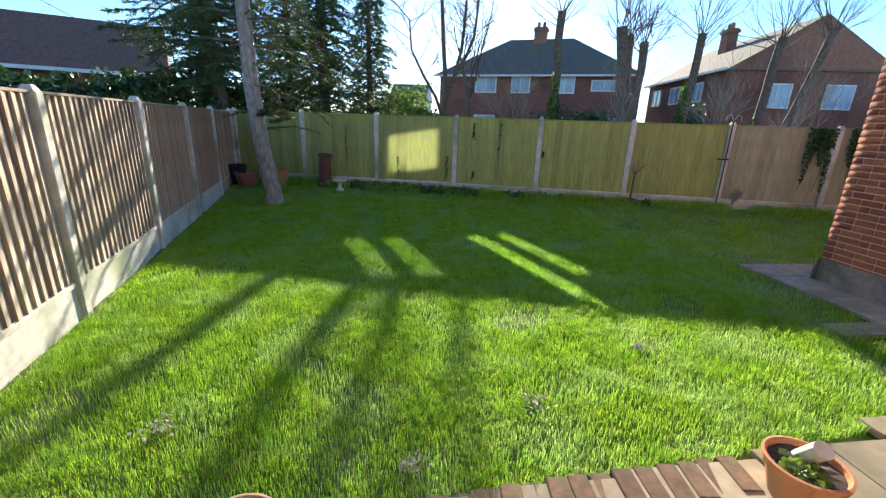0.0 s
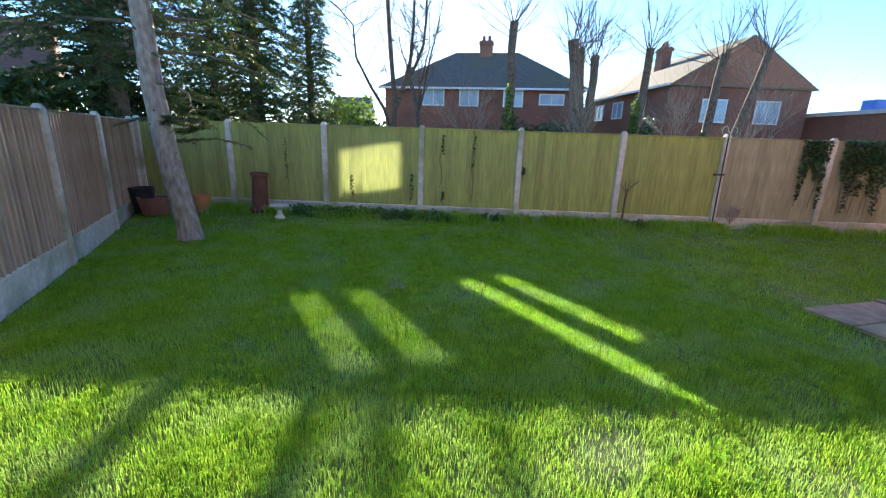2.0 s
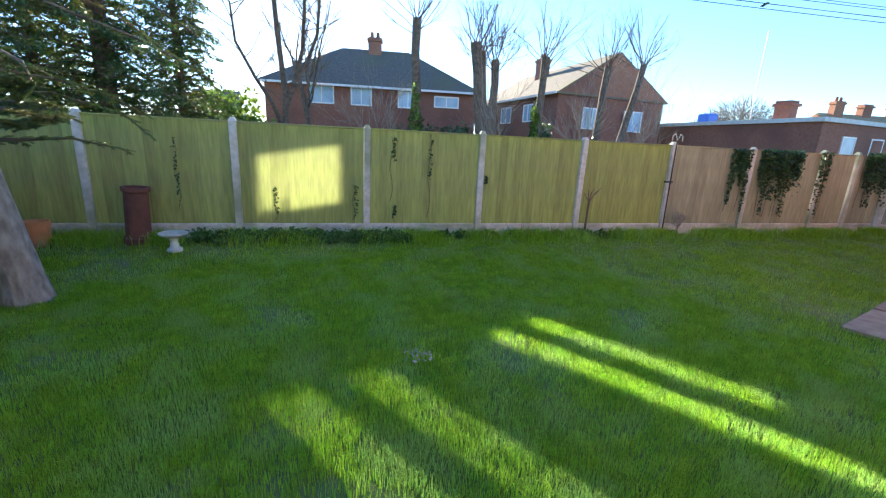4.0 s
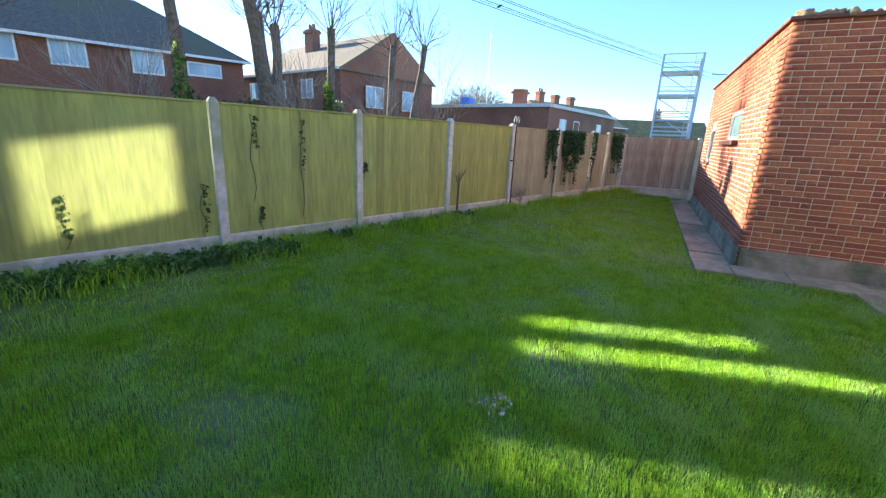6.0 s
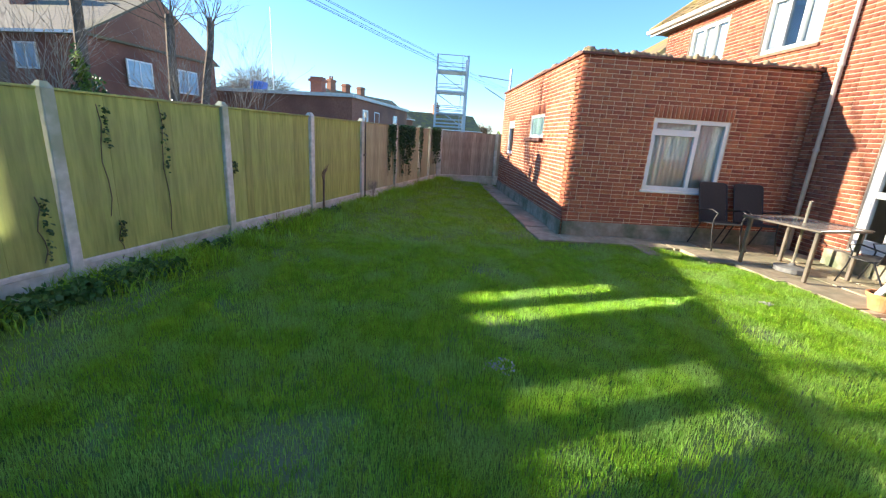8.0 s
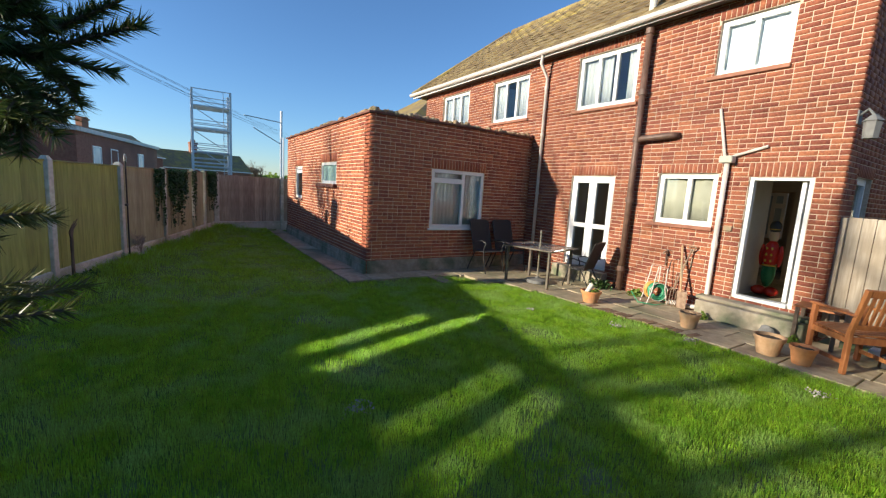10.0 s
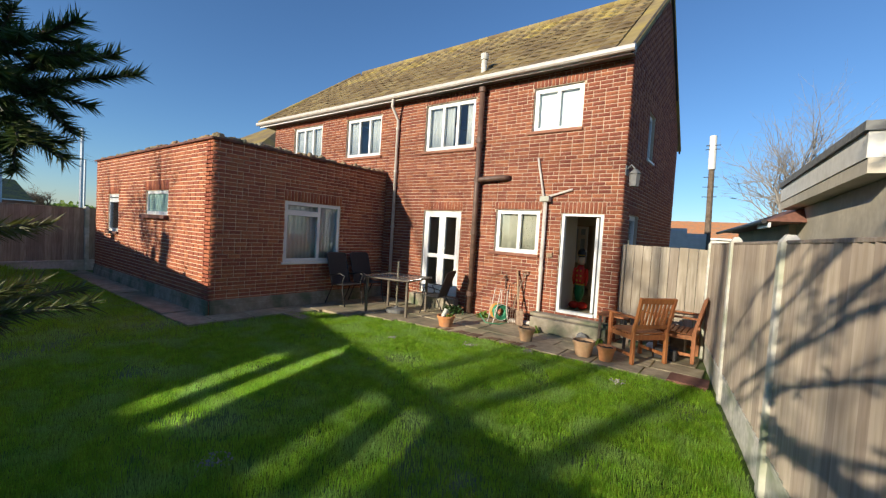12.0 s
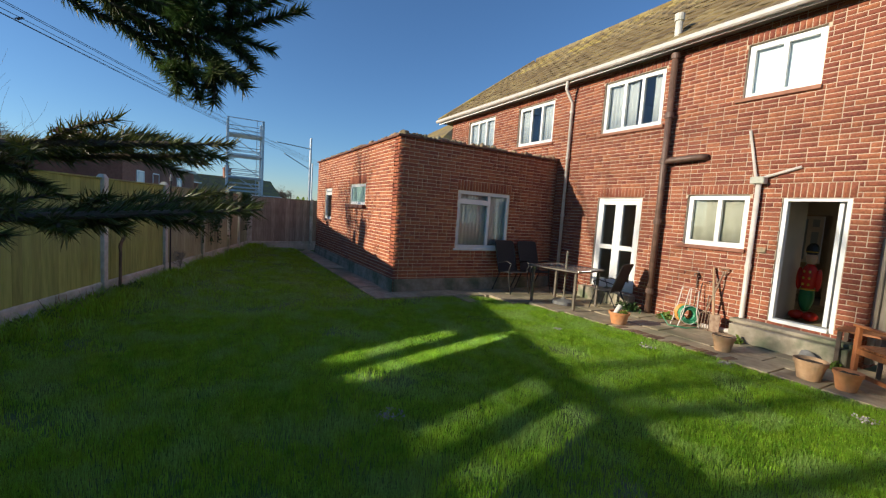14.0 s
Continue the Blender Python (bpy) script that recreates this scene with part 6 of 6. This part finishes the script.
tt = thing("patio_table", "square bronze framed patio table with an obscured glass top", "table", at=pose(3.8, 1.42, LOW + 0.015, 0, 0, 12) @ Matrix.Diagonal((0.94, 0.94, 0.98, 1)))
part("tabletop", boxes([((-0.52, -0.46, 0.7), (0.52, 0.46, 0.712))], None, 0.003), "table", tt)
part("rim", boxes([((-0.56, -0.5, 0.685), (0.56, -0.46, 0.72)), ((-0.56, 0.46, 0.685), (0.56, 0.5, 0.72)), ((-0.56, -0.46, 0.685), (-0.52, 0.46, 0.72)), ((0.52, -0.46, 0.685), (0.56, 0.46, 0.72))], None, 0.008), "bronze", tt)
for x, y in ((-0.5, -0.44), (0.45, -0.44), (-0.5, 0.39), (0.45, 0.39)):
    part("leg", boxes([((x, y, 0), (x + 0.05, y + 0.05, 0.685))], None, 0.008), "bronze", tt)
part("parasol_base", lathe([(0, 0.0), (0.22, 0.0), (0.22, 0.06), (0.05, 0.09), (0.03, 0.12), (0.0, 0.12)], 20), "lead", tt)
part("parasol_stub", tube([(0, 0, 0.1), (0, 0, 1.02)], 0.019, 10), "plinth", tt)


def tools():
    t = thing("hose_reel", "wire hose reel wound with orange and green garden hose", "hose", at=pose(1.98, 0.55, 0.015, 0, 0, 60))
    for y in (-0.1, 0.1):
        pts = [(0.15 * math.cos(a) * 1.0, y, 0.2 + 0.15 * math.sin(a)) for a in [i * math.pi / 9 for i in range(19)]]
        part("rim", tube(pts, 0.006, 6), "pipe_white", t)
        part("stand", tube([(-0.16, y, 0.0), (-0.1, y, 0.25), (-0.1, y, 0.6), (0.05, y, 0.62), (0.12, y, 0.2), (0.18, y, 0.0)], 0.009, 6), "pipe_white", t)
    for k, (m_, r) in enumerate((("hose_y", 0.1), ("hose_y", 0.125), ("hose_y", 0.145), ("hose_g", 0.14), ("hose_g", 0.115), ("hose_g", 0.09))):
        y0 = -0.09 + (0 if k < 3 else 0.1)
        pts = []
        for i in range(60):
            a = i * 0.42
            pts.append((r * math.cos(a), y0 + 0.085 * i / 59, 0.2 + r * math.sin(a)))
        part("hose", tube(pts, 0.0115, 6), m_, t, smooth=True)
    part("loose_hose", tube([(-0.05, 0.12, 0.1), (-0.25, 0.05, 0.01), (0.1, 0.3 - 0.1, 0.01), (0.3, 0.05, 0.01), (0.35, -0.1, 0.15)], 0.0085, 6), "hose_g", t, smooth=True)
    t = thing("garden_fork", "rusty garden fork with a wooden shaft leaning on the brick wall", "fork")
    part("shaft", tube([(1.72, 0.5, 0.3), (1.62, 0.3, 0.95)], 0.014, 8), "rust", t)
    part("grip", tube([(1.56, 0.29, 1.0), (1.6, 0.3, 0.93), (1.64, 0.3, 0.93), (1.68, 0.29, 1.0), (1.56, 0.29, 1.0)], 0.011, 6), "rust", t)
    for i in range(4):
        x = 1.66 + i * 0.045
        part("tine", tube([(1.72, 0.5, 0.33), (x, 0.51, 0.27), (x, 0.54, 0.02)], 0.006, 5), "rust", t)
    t = thing("spade", "old spade with a pale wooden shaft leaning on the wall", "spade")
    part("shaft", tube([(1.6, 0.5, 0.28), (1.78, 0.29, 1.0)], 0.018, 8), "terra_old", t)
    part("blade", boxes([((1.5, 0.49, 0.02), (1.66, 0.5, 0.3))], None, 0.003), "rust", t)
    t = thing("wall_tap", "brass outdoor tap on a short pipe above a hose reel", "tap")
    part("pipe", tube([(2.02, 0.28, 0.62), (2.02, 0.28, 0.86)], 0.012, 8), "pipe_brown", t)
    part("tap", tube([(2.02, 0.24, 0.86), (2.02, 0.36, 0.86), (2.02, 0.38, 0.82)], 0.014, 8), "rust", t)
    part("handle", tube([(1.98, 0.32, 0.9), (2.06, 0.32, 0.9)], 0.007, 6), "pipe_brown", t)
    t = thing("tool_rack", "thin dark wire frame leaning on brick wall", "rack")
    part("frame", tube([(1.9, 0.5, 0.03), (1.92, 0.3, 0.72), (1.78, 0.28, 0.78), (1.72, 0.3, 0.7)], 0.008, 6), "black", t)
    for k, (x, y, s) in enumerate(((2.4, 0.42, 0.1), (3.0, 0.55, 0.14), (3.15, 0.45, 0.12), (1.16, 0.72, 0.07), (0.1, 0.7, 0.06))):
        w = thing("weeds", "low green weeds growing in a paving joint", "plant", "patio weeds")
        leaf_clump("leaves", (x, y, s * 0.5), (s * 1.3, s, s * 0.8), 220, 0.045, "leaf_y" if k in (0, 3, 4) else "leaf", w, 300 + k, 0.3)
    rock = bmesh.new()
    bmesh.ops.create_icosphere(rock, subdivisions=2, radius=0.09)
    for v in rock.verts:
        v.co = Vector((v.co.x * 1.1 + 0.35, v.co.y * 0.7 + 0.75, max(0.016, v.co.z * 1.1 + 0.07))) + Vector((noise.noise(v.co * 14), noise.noise(v.co * 14 + Vector((5, 0, 0))), 0)) * 0.03
    tagged(part("rock", rock, "lead"), "dark jagged rock at the foot of the step", "rock")


lowered(tools)


# ---- the figure and things inside the back door ----
def figure():
    me = []
    bm = bmesh.new()
    slots = ["red", "green", "gold", "skin", "black"]

    def blob(c, r, m_, sc=(1, 1, 1)):
        g = bmesh.ops.create_uvsphere(bm, u_segments=18, v_segments=12, radius=r)
        for v in g["verts"]:
            v.co = Vector((v.co.x * sc[0] + c[0], v.co.y * sc[1] + c[1], v.co.z * sc[2] + c[2]))
        for f in {f for v in g["verts"] for f in v.link_faces}:
            f.material_index = slots.index(m_); f.smooth = True

    blob((0, 0, 0.38), 0.14, "green", (1, 0.8, 1.7)); blob((0, 0, 0.68), 0.155, "red", (1, 0.85, 1.5))
    blob((0, 0, 0.99), 0.1, "skin", (1, 0.9, 1.1)); blob((0, 0, 1.12), 0.115, "black", (1, 0.9, 0.95))
    blob((-0.12, 0.03, 0.08), 0.12, "red", (1.2, 1.2, 0.62)); blob((0.12, 0.03, 0.08), 0.12, "red", (1.2, 1.2, 0.62))
    blob((0.17, 0, 0.66), 0.055, "red", (1, 1, 3.2)); blob((-0.17, 0, 0.66), 0.055, "red", (1, 1, 3.2))
    for z in (0.58, 0.68, 0.78):
        blob((-0.05, 0.13, z), 0.022, "gold"); blob((0.05, 0.13, z), 0.022, "gold")
    blob((0, 0.01, 0.5), 0.15, "gold", (1.0, 0.86, 0.13)); blob((0, 0.02, 1.09), 0.1, "gold", (1.1, 0.95, 0.14))
    m = bpy.data.meshes.new("foil_figure")
    bm.to_mesh(m); bm.free()
    for s in slots:
        m.materials.append(M[s])
    ob = new("foil_figure", m)
    ob.matrix_basis = pose(0.93, -0.75, 0.205) @ Matrix.Diagonal((0.7, 0.75, 0.98, 1))
    tagged(ob, "shiny red and green foil balloon figure standing in the kitchen", "balloon")


figure()
k = thing("kitchen_cupboard", "cream kitchen cupboard with a worktop inside the door", "cupboard")
part("body", boxes([((2.1, -2.9, 0.2), (2.72, -0.1, 1.1))]), "whitewall", k)
part("worktop", boxes([((2.08, -2.95, 1.1), (2.74, -0.08, 1.14))]), "slab", k)
k = window("window_11", Matrix(((-1, 0, 0, 2.0), (0, -1, 0, -3.1), (0, 0, 1, 1.0), (0, 0, 0, 1))) @ Matrix.Translation((0, 0.06, 0)), 0.42, 0.92, [0.5, 0.5], "white framed glazed panel at the back of the kitchen", transom=0.7, frame_w=0.03, glass="pane_far", sill=False)
for i in range(2):
    b = thing("ornament", "small pale ornament on the kitchen window ledge", "ornament", at=pose(1.7 + i * 0.42, 0.02, 1.25))
    part("ornament", lathe([(0, 0), (0.03, 0), (0.035, 0.04), (0.015, 0.08), (0.02, 0.12), (0, 0.13)], 12), "whitewall", b)


# ---- the neighbouring bungalow, pole, roofs ----
def neighbour():
    t = thing("cream_bungalow", "cream rendered bungalow with a flat roofed part and a tiled eave", "building")
    m = wall_frame((-2.64, -7.3), (-3.26, -1.2)) @ Matrix.Translation((0, 0, 0.2))
    part("wall", boxes([((0, 0, 0), (6.13, 5, 2.75))], m), "cream", t)
    part("fascia", boxes([((-0.25, -0.35, 2.98), (6.35, 5.2, 3.36))], m), "whitewall", t)
    part("roof_edge", boxes([((-0.3, -0.4, 3.362), (6.4, 5.2, 3.5))], m), "lead", t)
    part("soffit", boxes([((-0.25, -0.33, 2.76), (6.35, 5.2, 2.975))], m), "cream", t)
    n = wall_frame((-0.9, -15.5), (-2.6, -4.6)) @ Matrix.Translation((0, 0, 0.2))
    part("wall", boxes([((0, 0.3, 0), (8.4, 5, 2.35))], n), "cream", t)
    bm = bmesh.new()
    vs = [bm.verts.new(n @ Vector(p)) for p in ((-0.4, -0.4, 2.35), (9.6, -0.4, 2.35), (9.6, 5, 2.35), (-0.4, 5, 2.35), (2.2, 2.3, 3.6), (8.0, 2.3, 3.6))]
    for f in ((0, 1, 5, 4), (1, 2, 5), (2, 3, 4, 5), (3, 0, 4), (3, 2, 1, 0)):
        bm.faces.new([vs[i] for i in f])
    part("roof", bm, "tile_red", t)
    part("gutter", tube([n @ Vector((-0.4, -0.46, 2.32)), n @ Vector((9.6, -0.46, 2.34))], 0.06, 8), "black", t)
    part("fascia", boxes([((8.2, -0.36, 2.2), (9.5, -0.3, 2.33))], n), "white", t)
    p = thing("telegraph_pole", "dark telegraph pole with a pale sleeve and steps at the top", "pole")
    part("pole", tube([(0.1, -17.5, 0), (0.2, -17.5, 5.6)], [0.15, 0.13], 10), "bark_dark", p)
    part("sleeve", tube([(0.2, -17.5, 5.6), (0.24, -17.5, 7.3)], [0.17, 0.16], 10), "whitewall", p)
    for z in (4.2, 4.7, 5.2, 6.6, 6.8):
        part("step", tube([(-0.12, -17.4, z), (0.53, -17.4, z)], 0.02, 6), "black", p)
    far_house("orange_roofed_house", wall_frame((4.5, -30), (-3, -30)), 7.5, 6, 2.6, 4.0, 0, "terracotta", "whitewall", "distant house with an orange tiled roof", [], None, 0.2)
    s = thing("white_shed", "low white wall with a sloping edge beside the house", "wall")
    part("wall", boxes([((0.5, -12.6, 0), (2.0, -12.4, 2.35)), ((-0.2, -12.6, 0), (0.5, -12.4, 2.15))]), "whitewall", s)


neighbour()


# ---- ivy, weeds and things along the fence ----
def ivy(name, x0, x1, z0, z1, n, seed, label, drop=0.03):
    t = thing(name, label, "ivy", "ivy on the fence")
    rng = np.random.RandomState(seed)
    x = x0 + (x1 - x0) * rng.rand(n)
    z = z1 - (z1 - z0) * rng.rand(n) ** 1.15 * (0.35 + 0.65 * np.abs(np.sin(x * 19 + seed) * np.cos(x * 7)))
    y = fence_y(x) - 0.03 - drop * rng.rand(n)
    base = np.array([[0, 0, 0], [0.5, 0.1, 0.45], [0, 0, 1.0], [-0.5, 0.1, 0.45]])
    tri = np.array([[0, 1, 2], [0, 2, 3]])
    d = np.stack([rng.randn(n) * 0.6, -0.3 - rng.rand(n) * 0.7, -0.4 - rng.rand(n)], 1)
    v, f = spread(base, tri, np.stack([x, y, z], 1), frames_from(d, rng.randn(n) * 0.6), (0.045 if n > 100 else 0.034) * (0.5 + 0.9 * rng.rand(n)))
    raw("leaves", v, f, "leaf", t)
    for k in range(max(1, int((x1 - x0) * 6))):
        xx = x0 + (x1 - x0) * rng.rand()
        part("stem", tube([(xx + 0.03 * math.sin(i * 1.7 + k), fence_y(xx) - 0.025, z1 + (z0 - z1) * i / 6) for i in range(7)], 0.004, 4), "bark_dark", t)


ivy("ivy", 8.55, 9.0, 0.45, 1.66, 900, 1, "dark ivy hanging over the timber fence")
ivy("ivy", 9.2, 10.2, 0.35, 1.68, 2200, 2, "thick dark ivy hanging over the timber fence", 0.08)
ivy("ivy", 10.7, 10.95, 0.3, 1.68, 500, 3, "narrow dark ivy beside a concrete post")
ivy("ivy", 11.9, 12.6, 0.55, 1.72, 1500, 4, "dark ivy at the corner of the fence", 0.08)
for k, (x, z0, z1) in enumerate(((2.4, 0.55, 1.55), (2.95, 0.3, 1.62), (2.42, 0.12, 0.5), (3.85, 0.75, 1.0), (0.75, 0.25, 0.75), (-0.45, 0.4, 1.4), (1.85, 0.25, 0.8))):
    ivy("ivy_strand", x, x + 0.05, z0, z1, 45, 20 + k, "thin strand of ivy climbing a green fence panel")


def fence_foot():
    for k in range(26):
        x = -0.25 + k * 0.105 + random.uniform(-0.05, 0.05)
        t = thing("nettles", "low clump of dark green weeds at the fence foot", "plant", "weeds at the fence")
        leaf_clump("leaves", (x, fence_y(x) - 0.25 - random.uniform(0, 0.25), 0.06), (0.15, 0.15, 0.11), 300, 0.045, "nettle", t, 400 + k, 0.2)
    for k in range(10):
        x = 2.6 + k * 0.42 + random.uniform(-0.1, 0.1)
        t = thing("grass_clump", "rough green clump of grass and weeds at the fence foot", "plant", "weeds at the fence")
        leaf_clump("leaves", (x, fence_y(x) - 0.2, 0.04), (0.2, 0.1, 0.08), 220, 0.05, "leaf_y" if k % 3 == 0 else "nettle", t, 430 + k, 0.2)
    x = 4.6
    t = thing("dead_twigs", "heap of dry brown twigs against the gravel board", "twigs")
    rng = random.Random(3)
    for i in range(60):
        a, b = rng.uniform(-0.35, 0.5), rng.uniform(0.04, 0.34)
        o = Vector((x + a, fence_y(x + a) - rng.uniform(0.08, 0.35), rng.uniform(0.0, 0.05)))
        d = Vector((rng.gauss(0, 0.5), rng.gauss(0, 0.25), rng.uniform(0.05, 0.7)))
        part("twig", tube([o, o + d * b * 0.6, o + d * b + Vector((rng.gauss(0, 0.03), 0, 0.03))], [0.005, 0.004, 0.002], 4), "terra_old" if i % 3 else "bark_dark", t)
    bare_tree("sapling", "small pruned sapling with stubby upright shoots by the fence", (
        [([Vector((5.62, fence_y(5.62) - 0.17, 0)), Vector((5.63, fence_y(5.62) - 0.17, 0.4)), Vector((5.64, fence_y(5.62) - 0.17, 0.62))], [0.022, 0.018, 0.02])],
        [([Vector((5.64, fence_y(5.62) - 0.17, 0.6)), Vector((5.64 + dx * 0.5, fence_y(5.62) - 0.17, 0.6 + h * 0.6)), Vector((5.64 + dx, fence_y(5.62) - 0.2, 0.6 + h))], [0.014, 0.01, 0.005]) for dx, h in ((-0.2, 0.18), (-0.08, 0.22), (0.06, 0.25), (0.19, 0.2), (0.26, 0.26))]))
    y = fence_y(7.2) - 0.14
    t = thing("garden_stake", "thin dark metal stake with a hooked double top", "stake")
    part("rod", tube([(7.22, y, 0), (7.2, y, 1.78)], 0.012, 8), "black", t)
    part("hook", tube([(7.2, y, 1.72), (7.12, y, 1.84), (7.04, y, 1.8), (7.04, y, 1.72)], 0.008, 6), "concrete", t)
    part("hook", tube([(7.2, y, 1.72), (7.28, y, 1.84), (7.36, y, 1.8), (7.36, y, 1.72)], 0.008, 6), "concrete", t)
    part("crossbar", boxes([((7.04, y - 0.02, 0.98), (7.26, y + 0.02, 1.01))]), "black", t)
    bare_tree("dry_shrub", "small dry brown shrub at the fence", limbs(77, (7.45, fence_y(7.45) - 0.2, 0), 0.22, 0.008, 3, [10, 6, 4], 40, 0.5, length=0.7, min_r=0.002), "bark")
    t = thing("bird_bath", "low weathered stone bird bath with a round bowl", "bird bath", at=pose(-0.52, 9.72, -0.01) @ Matrix.Scale(0.66, 4))
    part("pedestal", lathe([(0, 0), (0.13, 0), (0.13, 0.05), (0.08, 0.09), (0.065, 0.2), (0.1, 0.27), (0, 0.27)], 18), "whitewall", t)
    part("bowl", lathe([(0, 0.27), (0.12, 0.27), (0.25, 0.34), (0.25, 0.365), (0.21, 0.36), (0, 0.32)], 24), "concrete", t)
    t = thing("chimney_pot_planter", "tall red clay chimney pot standing by the fence", "pot", at=pose(-0.93, 10.35, 0, 2, 3, 0) @ Matrix.Scale(1.2, 4))
    part("pot", lathe([(0, 0), (0.14, 0), (0.14, 0.06), (0.12, 0.08), (0.115, 0.56), (0.135, 0.58), (0.135, 0.62), (0.1, 0.62), (0.1, 0.3), (0, 0.3)], 20), "tile_red", t)
    for k, (x, y, r, h, mm, lb) in enumerate(((-1.95, 10.5, 0.15, 0.32, "terracotta", "red clay pot in the shaded corner"), (-2.65, 10.3, 0.26, 0.3, "brick_far", "dark red tub in the shaded corner"), (-2.9, 10.5, 0.2, 0.45, "black", "black plastic tub in the shaded corner"))):
        pt = thing("tub", lb, "pot", at=pose(x, y, 0))
        part("tub", lathe([(0, 0), (r * 0.75, 0), (r, h), (r * 0.9, h), (r * 0.85, h * 0.85), (0, h * 0.85)], 20), mm, pt)


fence_foot()


def lawn_litter():
    for k, (x, y, s) in enumerate(((1.02, 6.08, 0.13), (-0.6, 2.3, 0.09), (1.45, 2.35, 0.08), (2.45, 2.9, 0.05), (0.7, 1.95, 0.07), (2.0, 9.3, 0.1))):
        t = thing("pale_leaves", "small flat patch of pale frosted dead leaves on the lawn", "leaves", "dead leaves on the lawn")
        rng = np.random.RandomState(500 + k)
        n = 70
        base = np.array([[0, 0, 0], [0.5, 0.1, 0.45], [0, 0, 1.0], [-0.5, 0.1, 0.45]])
        d = rng.randn(n, 3) * np.array([1, 1, 0.25])
        p = np.stack([x + rng.randn(n) * s * 0.5, y + rng.randn(n) * s * 0.5, ground_z(x, y) + 0.02 + 0.012 * rng.rand(n)], 1)
        v, f = spread(base, np.array([[0, 1, 2], [0, 2, 3]]), p, frames_from(d, rng.rand(n) * 6), 0.018 * (0.5 + rng.rand(n)))
        raw("leaf_scatter", v, f, "deadleaf", t)


lawn_litter()


# ---- lawn ----
def lawn():
    n = 880000
    x = np.random.rand(n) * 17 - 3.5
    y = np.random.rand(n) * 10.5 + 1.5
    near = np.random.rand(n // 2, 2)
    x = np.concatenate([x, near[:, 0] * 7.0 - 2.6]); y = np.concatenate([y, near[:, 1] * 7.2 + 1.7])
    ok = on_lawn(x, y)
    x, y = x[ok], y[ok]
    tuft = 0.5 + 0.5 * np.sin(x * 7 + 2 * np.sin(y * 5)) * np.sin(y * 8 + 1.7 * np.sin(x * 6))
    clump = np.clip(np.sin(x * 19 + 3 * np.sin(y * 13)) * np.sin(y * 21 + 2.5 * np.sin(x * 17)) + 0.5 * np.sin(x * 3.3 + y * 2.1), 0, 1)
    bare = np.sin(x * 2.1 + 1) * np.sin(y * 2.7 + 2 * np.sin(x * 1.3)) > 0.82
    keep = (np.random.rand(len(x)) < 0.55 + 0.45 * tuft) & ~(bare & (np.random.rand(len(x)) < 0.6))
    x, y, tuft, clump = x[keep], y[keep], tuft[keep], clump[keep]
    grass("lawn_grass", x, y, 0.01 + 0.011 * tuft + 0.018 * clump, 1.25, np.full(len(x), 0.0019), "bright green rough lawn grass in tufts")
    m = 26000
    x = np.random.rand(m) * 15.5 - 2.9
    y = fence_y(x) - 0.1 - np.abs(np.random.randn(m)) * 0.28
    c = np.sin(x * 3.1) + np.sin(x * 7.3) + np.random.randn(m) * 0.7 > -0.3
    ok = on_lawn(x, y) & c
    grass("long_grass", x[ok], y[ok], np.full(ok.sum(), 0.16), 0.7, np.full(ok.sum(), 0.005), "long rough grass along the foot of the fence")


lawn()
for item in LATE:
    lay_bricks(*item)
